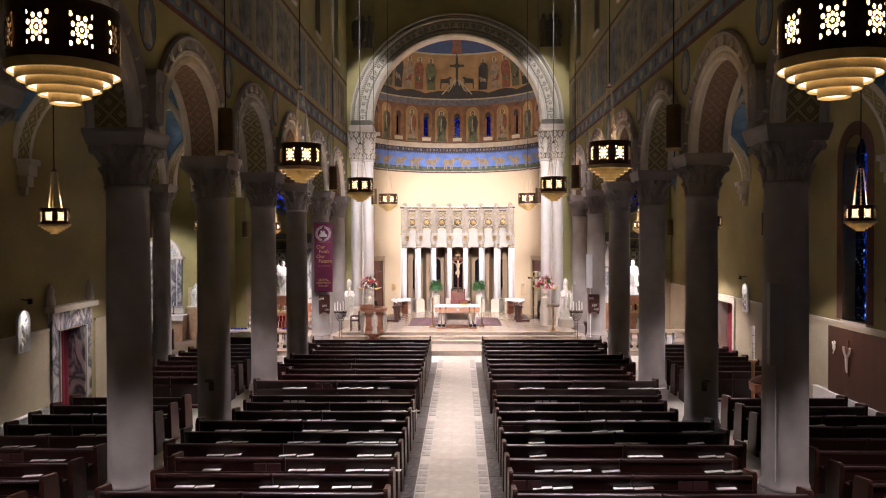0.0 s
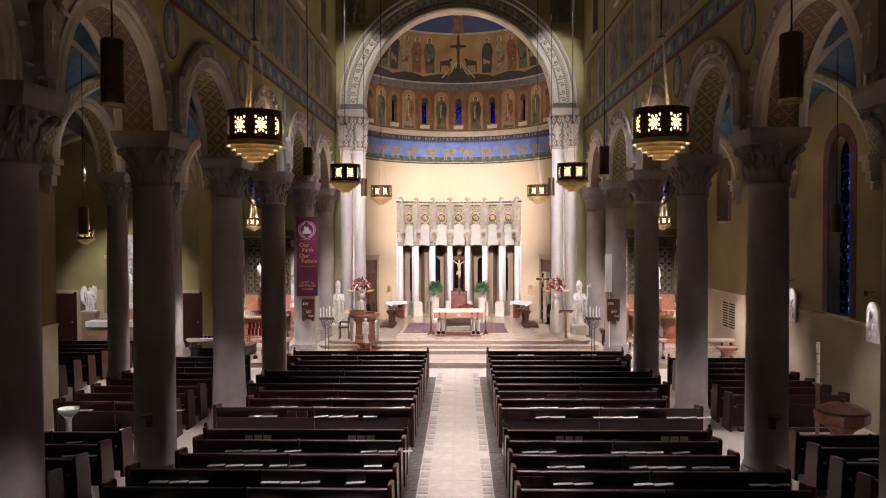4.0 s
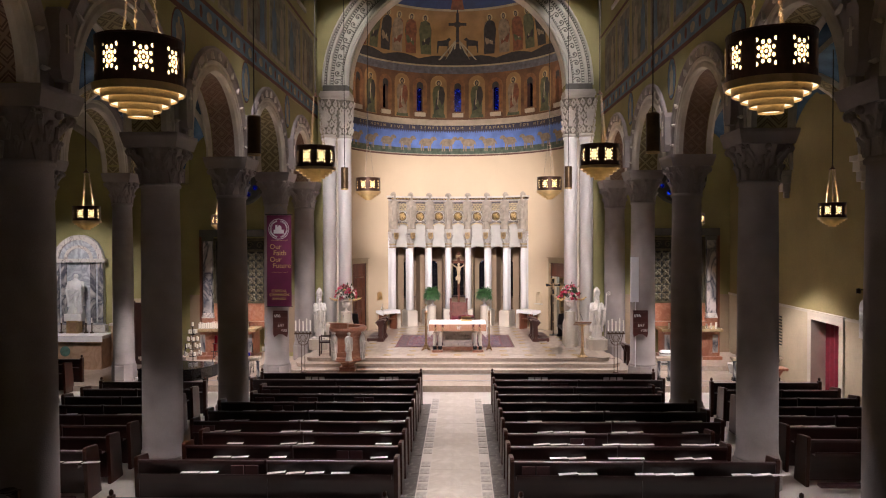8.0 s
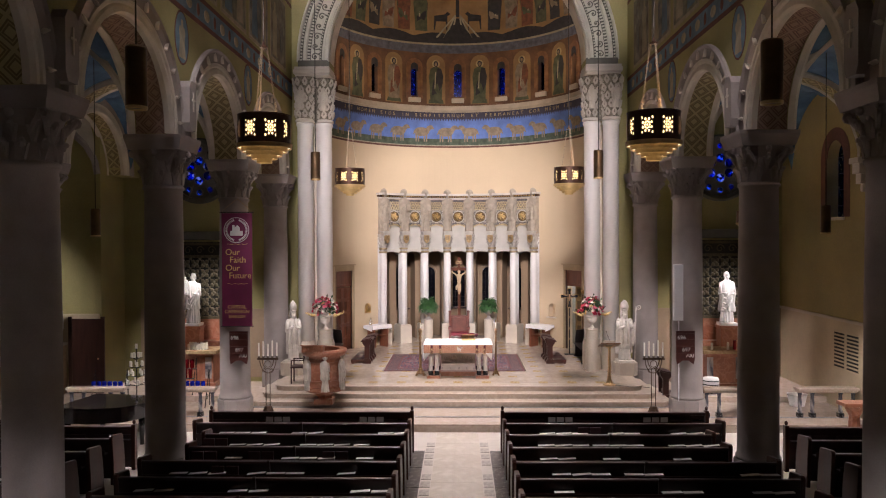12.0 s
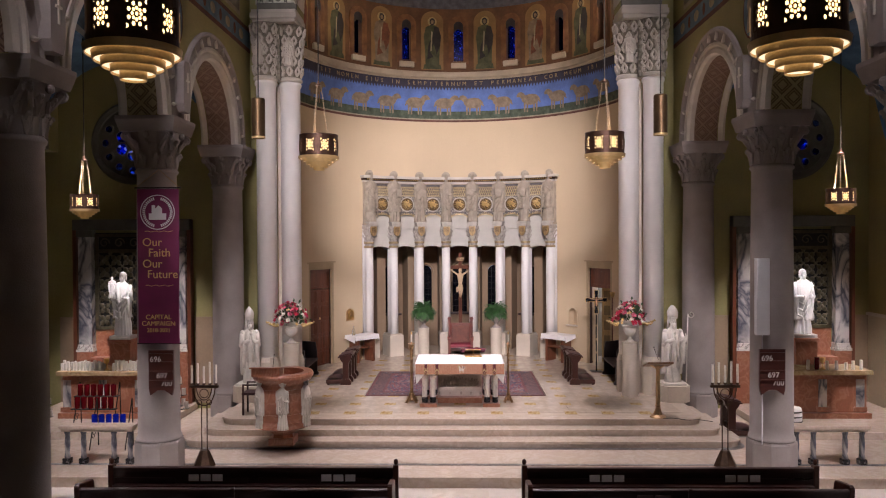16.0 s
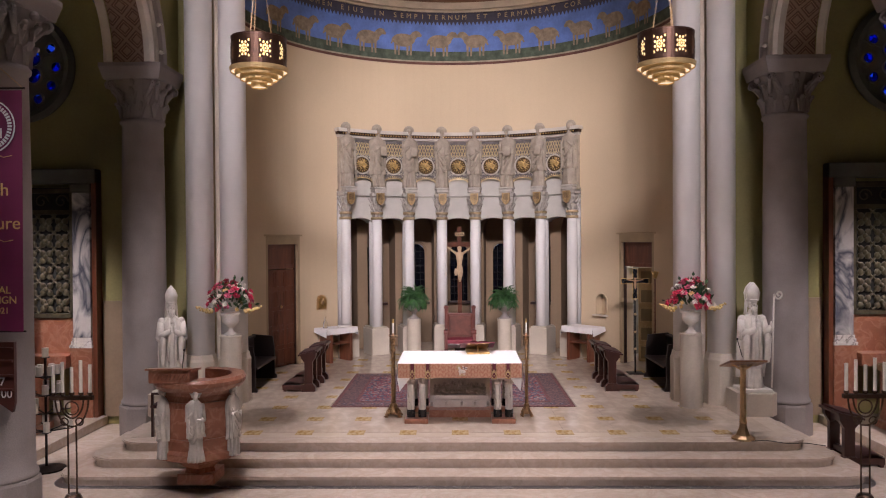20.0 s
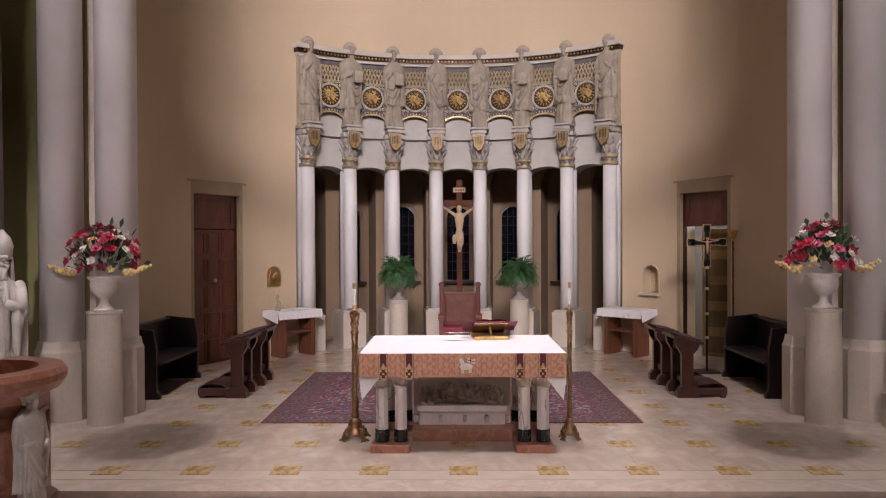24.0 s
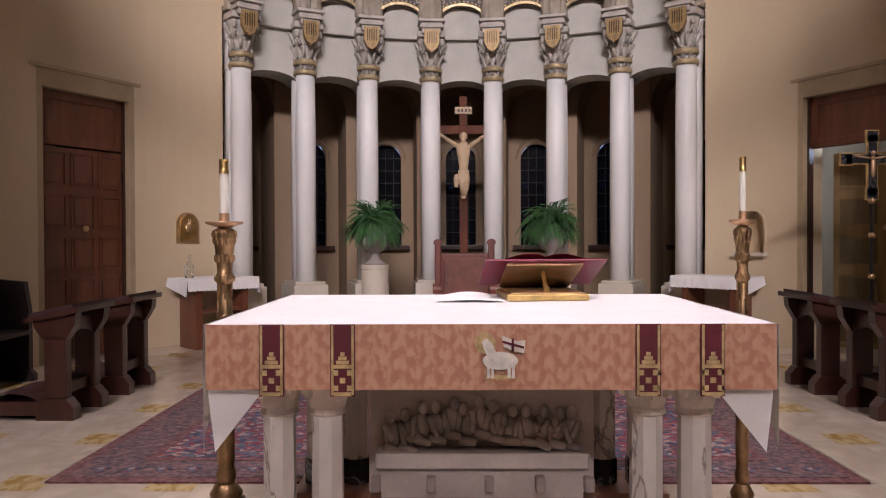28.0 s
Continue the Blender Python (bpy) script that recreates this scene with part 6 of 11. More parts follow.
def panelled_door(m, w, h, label, cols, rows, material, inset):
    d = thing("sacristy_door", m, label, "door", "sacristy doors")
    part("leaf", box(nb(), 0.0, w, 0.0, 0.05, 0.01, h), material, d)
    px, pz = w / cols, h / rows
    for c in range(cols):
        for r in range(rows):
            f = nb()
            x0, x1, z0, z1 = c * px + 0.045, (c + 1) * px - 0.045, r * pz + 0.06, (r + 1) * pz - 0.06
            for b in ((x0 - 0.02, x1 + 0.02, z0 - 0.02, z0), (x0 - 0.02, x1 + 0.02, z1, z1 + 0.02), (x0 - 0.02, x0, z0, z1), (x1, x1 + 0.02, z0, z1)):
                box(f, b[0], b[1], -0.018, 0.0, b[2], b[3])
            pn = part("door_panel", f, material, d)
            part("inset", box(nb(), x0 + 0.02, x1 - 0.02, -0.012, -0.001, z0 + 0.02, z1 - 0.02, 0.004), inset, pn)
    lk = nb()
    lathe(lk, [(0.035, 0.0), (0.035, 0.015), (0.02, 0.03)], 14)
    lk.transform(Matrix.Translation((w * 0.52, -0.018, h * 0.62)) @ Matrix.Rotation(math.pi / 2, 4, "X"))
    part("lock", lk, "brass", d, "round brass lock")
    for z in (0.3, h - 0.35):
        part("hinge", box(nb(), w - 0.02, w + 0.02, -0.03, 0.0, z, z + 0.14), "iron", d)
    return d


M["door_olive"] = surface("door_olive", (0.2, 0.14, 0.06), 0.45, scale=2.5, vary=0.25, bump=0.08, fine=30, stretch=(5, 5, 0.6))
M["door_yellow"] = surface("door_yellow", (0.4, 0.27, 0.11), 0.45, scale=2.5, vary=0.25, bump=0.08, fine=30, stretch=(5, 5, 0.6))
mid = (D0 + D1) / 2
wd = APSE_R * radians(D1 - D0) - 0.06
panelled_door(Matrix.Translation(polar(R0, -mid, SANCT)) @ Matrix.Rotation(radians(mid), 4, "Z") @ Matrix.Translation((-wd / 2, 0.07, 0)), wd, 2.22, "closed red-brown panelled wooden door with a brass lock", 3, 5, "door_wood", "door_wood")
hinge = Matrix.Translation(polar(R0, mid, SANCT)) @ Matrix.Rotation(-radians(mid), 4, "Z") @ Matrix.Translation((-wd / 2, 0.45, 0)) @ Matrix.Rotation(radians(34), 4, "Z")
panelled_door(hinge, wd - 0.02, 2.2, "open yellowish panelled door leading to a lit room", 2, 5, "door_yellow", "door_olive")
lamp("sacristy_light", "POINT", polar(R0 + 1.4, mid, 2.9), (0, 0, 0), 90, (0.75, 0.88, 1.0), 0.15)

# ---- pews ----
M["book_paper"] = surface("book_paper", (0.72, 0.7, 0.66), 0.7, scale=9, vary=0.1, bump=0.05, fine=40)
M["book_cover"] = surface("book_cover", (0.06, 0.02, 0.02), 0.5, scale=9, vary=0.2, bump=0.05, fine=40)
M["kneel_pad"] = surface("kneel_pad", (0.045, 0.013, 0.014), 0.5, scale=9, vary=0.2, bump=0.1, fine=60)
M["aisle_slab"] = marble("aisle_slab", (0.68, 0.62, 0.53), (0.56, 0.49, 0.4), 0.28, 1.1, 0.16)
PEW_TOP = 0.86


def end_outline(front=True):
    """Side outline of a pew end in (y, z): a full board; the sitter faces +y and the back leans."""
    return [(-0.12, 0.0), (0.38, 0.0), (0.38, 0.07), (0.34, 0.12), (0.32, 0.5), (0.27, 0.84), (0.24, 0.88), (-0.13, 0.93), (-0.17, 0.91), (-0.18, 0.87), (-0.14, 0.5)]


end_bm = prism(nb(), end_outline(), "x", -0.035, 0.035)
bmesh.ops.bevel(end_bm, geom=[e for e in end_bm.edges if abs(e.verts[0].co.x - e.verts[1].co.x) < 1e-6], offset=0.008, segments=1, affect="EDGES")
end_me = mesh_of(end_bm, "pew_end", "pew_end_wood")


def make_pew(length, name="pew", label="dark varnished wooden pew with a kneeler and book rack", mids=1, front_panel=False):
    """A pew along +x from 0 to length; its back is at y = 0 and it faces +y."""
    p = thing(name, (0, 0, 0), label, "pew", "church pews")
    back = nb()
    prism(back, [(-0.1, 0.12), (-0.07, 0.12), (-0.11, 0.84), (-0.14, 0.84)], "x", 0.03, length - 0.03)
    part("backrest", back, "pew_wood", p)
    rail = nb()
    prism(rail, [(-0.165, 0.825), (-0.08, 0.825), (-0.085, 0.86), (-0.1, 0.872), (-0.145, 0.872), (-0.16, 0.86)], "x", 0.02, length - 0.02)
    part("top_rail", rail, "pew_wood", p)
    part("seat", box(nb(), 0.03, length - 0.03, -0.07, 0.36, 0.41, 0.45, 0.012), "pew_wood", p)
    part("apron", box(nb(), 0.03, length - 0.03, 0.3, 0.325, 0.28, 0.41), "pew_wood", p)
    part("book_rack", merge(box(nb(), 0.1, length - 0.1, -0.27, -0.12, 0.6, 0.615), box(nb(), 0.1, length - 0.1, -0.275, -0.262, 0.6, 0.68)), "pew_wood", p)
    part("kneeler", box(nb(), 0.1, length - 0.1, -0.5, -0.32, 0.1, 0.16, 0.02), "kneel_pad", p)
    for x in (0.035, length - 0.035):
        share("pew_end", end_me, p, Matrix.Translation((x, 0, 0)))
    for k in range(mids):
        x = length * (k + 1) / (mids + 1)
        part("centre_support", prism(nb(), [(-0.12, 0.0), (0.3, 0.0), (0.32, 0.41), (-0.06, 0.41), (-0.11, 0.86), (-0.15, 0.9), (-0.18, 0.88)], "x", x - 0.025, x + 0.025), "pew_wood", p)
    return p


def make_screen(length):
    """The panelled screen before the first pew of a block."""
    p = thing("panelled_screen", (0, 0, 0), "dark wooden panelled screen before the first pew", "screen", "pew screens")
    part("top_rail", box(nb(), 0.0, length, -0.05, 0.05, 0.8, 0.86, 0.012), "pew_wood", p)
    part("board", box(nb(), 0.02, length - 0.02, -0.015, 0.015, 0.05, 0.8), "pew_wood", p)
    n = max(2, int(length / 0.9))
    for i in range(n):
        a, b = length * i / n + 0.08, length * (i + 1) / n - 0.08
        part("raised_panel", box(nb(), a, b, -0.03, 0.03, 0.16, 0.7, 0.012), "pew_wood", p)
    for x in (0.04, length - 0.04):
        part("post", box(nb(), x - 0.04, x + 0.04, -0.06, 0.06, 0.0, 0.9, 0.012), "pew_end_wood", p)
        k = nb()
        lathe(k, [(0.02, 0.9), (0.035, 0.93), (0.03, 0.97), (0.0001, 0.99)], 10, x, 0)
        part("finial", k, "pew_end_wood", p, smooth=True)
    part("book_rack", box(nb(), 0.1, length - 0.1, -0.14, -0.015, 0.6, 0.615), "pew_wood", p)
    return p


AISLE_X = 0.92
rows_front = [23.47 - 0.866 * i for i in range(9)]      # down to 16.54
rows_rear = [13.95 - 0.866 * i for i in range(16)]
near_col = [y for y in COL_Y]
proto = {}


def place(kind, length, x, y, mirrored=False):
    key = (kind, round(length, 2))
    if key not in proto:
        proto[key] = make_pew(length) if kind == "pew" else make_screen(length)
        ob = proto[key]
        ob.matrix_basis = Matrix.Translation((x, y, 0))
        return ob
    return copy_thing(proto[key], Matrix.Translation((x, y, 0)))


book_bm = nb()
box(book_bm, -0.105, 0.105, -0.015, 0.012, 0.0, 0.19)
book_me = mesh_of(book_bm, "hymn_book", "book_cover")
leaflet_bm = nb()
prism(leaflet_bm, [(-0.15, 0.0), (0.15, 0.015), (0.155, 0.02), (-0.148, 0.006)], "y", -0.1, 0.0)
leaflet_me = mesh_of(leaflet_bm, "leaflet", "book_paper")
card_bm = nb()
box(card_bm, -0.075, 0.075, -0.01, 0.0, 0.0, 0.1)
card_me = mesh_of(card_bm, "card", "book_paper")
rnd = random.Random(11)


def papers(x0, x1, y):
    """Open leaflets lying over the book rack on the back of a pew."""
    n = 2 if x1 - x0 < 3.5 else 3
    for k in range(n):
        c = x0 + (x1 - x0) * (k + 0.5) / n + rnd.uniform(-0.25, 0.25)
        for j in range(rnd.choice((1, 2, 2, 3))):
            ob = tagged(new("leaflet", leaflet_me), "white printed leaflet lying in a pew rack", "leaflet", "leaflets")
            ob.matrix_basis = Matrix.Translation((c + j * 0.32, y - 0.155, 0.682)) @ Matrix.Rotation(rnd.uniform(-0.06, 0.06), 4, "Z") @ Matrix.Rotation(rnd.uniform(-0.04, 0.04), 4, "Y")
        if rnd.random() < 0.1:
            for j in range(2):
                ob = tagged(new("hymn_book", book_me), "dark red hymn book standing in a pew rack", "book", "hymn books")
                ob.matrix_basis = Matrix.Translation((max(c - 0.4, x0 + 0.4) - j * 0.24, y - 0.2, 0.616))


for sx in (-1, 1):
    for y in rows_front + rows_rear:
        clash = min(abs(y - 0.05 - c) for c in COL_Y)
        outer = 4.82 if clash < 0.62 else 5.3
        length = outer - AISLE_X
        x = AISLE_X if sx > 0 else -outer
        place("pew", length, x, y)
        if y > 1:
            papers(x, x + length, y)
    for y, b in ((24.36, 5.3), (14.62, 4.9)):
        place("screen", b - AISLE_X, AISLE_X if sx > 0 else -b, y)
        for k in range(2):
            x = sx * (2.0 + 2.0 * k)
            for j in range(3):
                ob = tagged(new("reserved_card", card_me), "small white card on a pew front", "card", "pew cards")
                ob.matrix_basis = Matrix.Translation((x + 0.18 * j, y - 0.03 - 0.015, 0.66))
    # pews in the side aisles
    for y in [22.25 - 0.866 * i for i in range(25)]:
        if sx > 0 and 14.7 < y < 17.7:
            continue
        if sx < 0 and 15.2 < y < 16.4:
            continue
        place("pew", 2.75, 6.35 if sx > 0 else -9.1, y)
        if y > 8 and rnd.random() < 0.6:
            papers(6.5 if sx > 0 else -9.0, 9.0 if sx > 0 else -6.5, y)
    place("screen", 2.75, 6.35 if sx > 0 else -9.1, 23.1)
# pews of the side chapel
for i in range(6):
    place("pew", 3.7, -15.0, 25.7 - 0.866 * i)
place("screen", 3.7, -15.0, 26.6)

# ---- nave aisle paving ----
pav = thing("aisle_paving", (0, 0, 0), "pale stone slabs of the centre aisle between dark marble borders", "paving", "", "structure")
slab_me = mesh_of(box(nb(), -0.478, 0.478, -0.448, 0.448, 0.0, 0.006), "slab", "aisle_slab")
grey_me = mesh_of(box(nb(), -0.09, 0.09, -0.16, 0.16, 0.0, 0.007), "inlay", "inlay_grey")
dark_me = mesh_of(box(nb(), -0.085, 0.2, -0.59, 0.59, 0.0, 0.006), "border", "floor_dark")
for i in range(32):
    y = FRONT - 0.5 - 0.9 * i
    share("slab", slab_me, pav, Matrix.Translation((0, y, 0)))
    for s in (-1, 1):
        if y < 25.2:
            share("inlay", grey_me, pav, Matrix.Translation((s * 0.585, y - 0.1, 0)))
            if i % 4 != 3:
                share("inlay", grey_me, pav, Matrix.Translation((s * 0.585, y + 0.35, 0)))
for i in range(24):
    for s in (-1, 1):
        share("border", dark_me, pav, Matrix.Translation((s * 0.78, 23.85 - 1.2 * i, 0)) @ Matrix.Rotation(0.0 if s > 0 else math.pi, 4, "Z"))

# ---- hanging lamps ----


def pierced_face(bm, w, h, t):
    """A dark square plate pierced with a ring of commas round a cross, laid on x and z."""
    def ring(pts):
        vs = [bm.verts.new((x, -t, z)) for x, z in pts]
        return [bm.edges.new((vs[i], vs[(i + 1) % len(vs)])) for i in range(len(vs))]
    edges = ring([(-w, -h), (w, -h), (w, h), (-w, h)])
    for a, b, r, q in [(0, 0, 0.13, 1)] + [(0.36 * math.cos(k * math.pi / 4), 0.36 * math.sin(k * math.pi / 4), 0.125, 1) for k in range(8)] + \
            [(0.68 * math.cos(k * math.pi / 4 + 0.39), 0.68 * math.sin(k * math.pi / 4 + 0.39), 0.15, 1) for k in range(8)] + [(sx * 0.8, sz * 0.8, 0.15, 1) for sx in (-1, 1) for sz in (-1, 1)]:
        edges += ring([(w * (a + r * math.cos(2 * math.pi * i / 8)), h * (b + r * math.sin(2 * math.pi * i / 8))) for i in range(8)])
    bmesh.ops.triangle_fill(bm, use_beauty=True, use_dissolve=False, edges=edges)


def make_lamp(r, drop, name, label, group):
    """A pierced bronze drum over stepped brass rings, hung by three chains from a rod. Origin at the drum's lower rim."""
    L = thing(name, (0, 0, 0), label, "pendant lamp", group)
    h = r * 1.1
    for nm, z0, z1 in (("lower_band", 0.0, h * 0.2), ("upper_band", h * 0.8, h)):
        part(nm, lathe(nb(), [(r * 0.975, z0), (r, z0), (r, z1), (r * 0.975, z1), (r * 0.975, z0)], 48, cap=False), "lamp_drum", L)
    faces = 8
    for k in range(faces):
        post = lathe(nb(), [(r * 0.975, h * 0.2), (r * 0.998, h * 0.2), (r * 0.998, h * 0.8), (r * 0.975, h * 0.8), (r * 0.975, h * 0.2)], 4, 0, 0, 45 * k + 12.5, 20.0, cap=False)
        part("drum_plate", post, "lamp_drum", L)
    part("top_rim", lathe(nb(), [(r * 0.96, h - 0.005), (r * 1.015, h - 0.005), (r * 1.015, h + 0.012), (r * 0.96, h + 0.012), (r * 0.96, h - 0.005)], 48, cap=False), "lamp_drum", L)
    for k in range(faces):
        a = 2 * math.pi * k / faces
        g = nb()
        pierced_face(g, r * 0.25, h * 0.31, 0.002)
        g.transform(Matrix.Rotation(a, 4, "Z") @ Matrix.Translation((r * 0.985, 0, h * 0.5)) @ Matrix.Rotation(math.pi / 2, 4, "Z"))
        part("pierced_panel", g, "lamp_drum", L)
    part("diffuser", lathe(nb(), [(r * 0.86, h * 0.1), (r * 0.86, h * 0.9)], 24, cap=False), "lamp_glow", L)
    tiers = ((1.07, 0.02, -0.15), (0.89, -0.1, -0.29), (0.7, -0.24, -0.43), (0.5, -0.38, -0.56), (0.3, -0.5, -0.7))
    for i, (k, z0, z1) in enumerate(tiers):
        rr = r * k
        tier = part("tier", lathe(nb(), [(rr * 0.95, r * z0), (rr, r * z0), (rr * 0.97, r * z1), (rr * 0.94, r * z1), (rr * 0.94, r * z0)], 48, cap=False), "lamp_ring", L)
        inner = r * tiers[i + 1][0] * 0.9 if i < 4 else 0.0001
        part("tier_glass", lathe(nb(), [(rr * 0.945, r * (z1 + 0.055)), (inner, r * (z1 + 0.055))], 40, cap=False), "lamp_inner", tier)
    top = h + r * 2.67
    for k in range(3):
        a = 2 * math.pi * k / 3 + 0.4
        ch = nb()
        p0, p1 = Vector((r * 0.5 * math.cos(a), r * 0.5 * math.sin(a), h * 0.92)), Vector((0.05 * math.cos(a), 0.05 * math.sin(a), top))
        n = 22
        for i in range(n):
            q0, q1 = p0.lerp(p1, i / n), p0.lerp(p1, (i + 0.86) / n)
            mid = (q0 + q1) / 2
            d = (q1 - q0) / 2
            side = Vector((-math.sin(a), math.cos(a), 0)) if i % 2 else Vector((math.cos(a), math.sin(a), 0))
            for s in (-1, 1):
                rod(ch, q0, mid + side * 0.014 * s, 0.005, 0.005, 4)
                rod(ch, mid + side * 0.014 * s, q1, 0.006, 0.006, 4)
        part("chain", ch, "chain", L)
    part("hub", lathe(nb(), [(0.06, top - 0.01), (0.065, top), (0.03, top + 0.025), (0.015, top + 0.08)], 16), "lamp_drum", L, smooth=True)
    rd = nb()
    rod(rd, (0, 0, top), (0, 0, drop), 0.012, 0.012, 8)
    part("rod", rd, "iron", L)
    return L


big = make_lamp(0.395, TOP - 5.99, "nave_lamp", "large pierced bronze drum lamp with stepped brass rings on chains", "nave lamps")
big.matrix_basis = Matrix.Translation((NX - 2.95, 2.45, 5.99))
for sx, y in ((1, 2.45), (-1, 11.13), (1, 11.13), (-1, 19.8), (1, 19.8), (-1, 28.75), (1, 28.75)):
    copy_thing(big, Matrix.Translation((NX + sx * 2.95, y, 5.99)) @ Matrix.Rotation(0.3 * sx, 4, "Z"))
small = make_lamp(0.27, 3.55, "aisle_lamp", "small pierced bronze drum lamp with brass rings on chains", "aisle lamps")
small.matrix_basis = Matrix.Translation((-7.72, 19.75, 4.9))
for x, y in ((7.9, 20.1), (-7.7, 28.5), (7.58, 28.3), (-7.62, 11.0), (7.8, 11.3)):
    copy_thing(small, Matrix.Translation((x, y, 4.92)) @ Matrix.Rotation(0.5 * x, 4, "Z"))
chapel_lamp = make_lamp(0.27, 4.3, "aisle_lamp", "small pierced bronze drum lamp hung in the side chapel", "aisle lamps")
chapel_lamp.matrix_basis = Matrix.Translation((-12.46, 25.2, 4.48))
# their bulbs shine upwards out of the open drums
for y in (2.45, 11.13, 19.8, 28.75):
    for sx in (-1, 1):
        lamp("lamp_light", "SPOT", (NX + sx * 2.95, y, 6.4), (NX + sx * 2.95, y, 9), 4, WARM, 0.12, 150, 0.4)
for x, y, z in ((7.9, 20.1, 5.17), (-7.72, 19.75, 5.17), (-7.7, 28.5, 5.17), (7.58, 28.3, 5.17), (-7.62, 11.0, 5.17), (7.8, 11.3, 5.17), (-12.46, 25.2, 4.73)):
    lamp("lamp_light", "SPOT", (x, y, z), (x, y, z + 3), 14 if y > 27 else 18, WARM, 0.1, 150, 0.4)

# ---- cylinder downlights hung beside the arcade ----


def make_can(cord):
    c = thing("cylinder_light", (0, 0, 0), "slim dark bronze cylinder downlight on a cord", "downlight", "cylinder downlights")
    part("can", lathe(nb(), [(0.1, 0.02), (0.1, 0.58), (0.09, 0.6), (0.0001, 0.6)], 24), "can_bronze", c, smooth=False)
    part("rim", lathe(nb(), [(0.088, 0.06), (0.088, 0.0), (0.102, 0.0), (0.102, 0.03)], 24, cap=False), "lamp_ring", c)
    part("lens", lathe(nb(), [(0.087, 0.03), (0.0001, 0.03)], 20, cap=False), "can_glow", c)
    r = nb()
    rod(r, (0, 0, 0.6), (0, 0, cord), 0.009, 0.009, 6)
    part("cord", r, "iron", c)
    return c


M["can_bronze"] = surface("can_bronze", (0.16, 0.1, 0.05), 0.38, 0.85, scale=6, vary=0.3, bump=0.05, fine=40)
M["can_glow"] = glow("can_glow", (1.0, 0.9, 0.75), 6.0)
can = make_can(TOP - 5.8)
CANS = [(sx * 3.0, y) for y in (6.8, 15.46, 24.4) for sx in (-1, 1)]
can.matrix_basis = Matrix.Translation((CANS[0][0], CANS[0][1], 5.8))
for x, y in CANS[1:]:
    copy_thing(can, Matrix.Translation((x, y, 5.8)))
AISLE_CANS = [(sx * 7.8, y) for y in (7.0, 15.8, 24.5) for sx in (-1, 1)]
aisle_can = make_can(3.85)
aisle_can.matrix_basis = Matrix.Translation((*AISLE_CANS[0], 4.62))
for x, y in AISLE_CANS[1:]:
    copy_thing(aisle_can, Matrix.Translation((x, y, 4.62)))
for x, y in AISLE_CANS:
    lamp("aisle_beam", "SPOT", (x, y, 4.6), (x, y, 0), 620 if y > 20 else 220, WHITE, 0.08, 108, 0.5)
for x, y in CANS:
    lamp("cylinder_beam", "SPOT", (x, y, 5.79), (x, y, 0), 420, WHITE, 0.06, 82, 0.4)

# ---- the altar ----
S0 = SANCT + 0.006
M["chair_wood"] = surface("chair_wood", (0.16, 0.04, 0.025), 0.5, scale=4, vary=0.35, bump=0.08, fine=40, stretch=(3, 3, 0.6), coat=0.2)
M["cross_wood"] = surface("cross_wood", (0.13, 0.045, 0.024), 0.6, spec=0.15, scale=4, vary=0.4, bump=0.1, fine=40, stretch=(3, 3, 0.6))


def damask():
    m, nt, nodes, links, b = node_mat("damask")
    tc = nodes.new("ShaderNodeTexCoord")
    sep = nodes.new("ShaderNodeSeparateXYZ")
    nz = nodes.new("ShaderNodeTexNoise")
    nz.inputs["Scale"].default_value, nz.inputs["Detail"].default_value = 26, 3
    fine = nodes.new("ShaderNodeTexNoise")
    fine.inputs["Scale"].default_value = 220
    links.new(tc.outputs["Object"], sep.inputs[0])
    links.new(tc.outputs["Object"], nz.inputs["Vector"])
    links.new(tc.outputs["Object"], fine.inputs["Vector"])

    def op(kind, a, c=None):
        n = nodes.new("ShaderNodeMath")
        n.operation = kind
        for i, v in ((0, a), (1, c)):
            if isinstance(v, (int, float)):
                n.inputs[i].default_value = v
            elif v is not None:
                links.new(v, n.inputs[i])
        return n.outputs[0]
    x = op("ADD", sep.outputs[0], op("MULTIPLY", op("SUBTRACT", nz.outputs[0], 0.5), 0.035))
    z = op("ADD", sep.outputs[2], op("MULTIPLY", op("SUBTRACT", nz.outputs[0], 0.5), 0.05))
    tri = op("PINGPONG", op("DIVIDE", x, 0.05), 1.0)
    flame = op("SINE", op("ADD", op("MULTIPLY", z, 95.0), op("MULTIPLY", tri, 6.2)))
    stem = op("SINE", op("MULTIPLY", tri, 9.4))
    both = op("ADD", op("ADD", op("MULTIPLY", flame, 0.1), op("MULTIPLY", stem, 0.09)), op("ADD", nz.outputs[0], op("MULTIPLY", fine.outputs[0], 0.2)))
    r = ramp_of(nodes, [(0.3, (0.4, 0.165, 0.095)), (0.55, (0.43, 0.19, 0.11)), (0.68, (0.5, 0.27, 0.16)), (0.95, (0.53, 0.31, 0.2))])
    links.new(both, r.inputs[0])
    links.new(r.outputs[0], b.inputs["Base Color"])
    b.inputs["Roughness"].default_value = 0.55
    b.inputs["Sheen Weight"].default_value = 0.3
    bp = nodes.new("ShaderNodeBump")
    bp.inputs["Strength"].default_value, bp.inputs["Distance"].default_value = 0.2, 0.003
    links.new(both, bp.inputs["Height"])
    links.new(bp.outputs[0], b.inputs["Normal"])
    return m


M["damask"] = damask()
M["maroon"] = surface("maroon", (0.12, 0.008, 0.018), 0.6, scale=14, vary=0.25, bump=0.15, fine=120)
M["gold_thread"] = surface("gold_thread", (0.6, 0.43, 0.2), 0.55, 0.2, scale=30, vary=0.35, bump=0.2, fine=140)
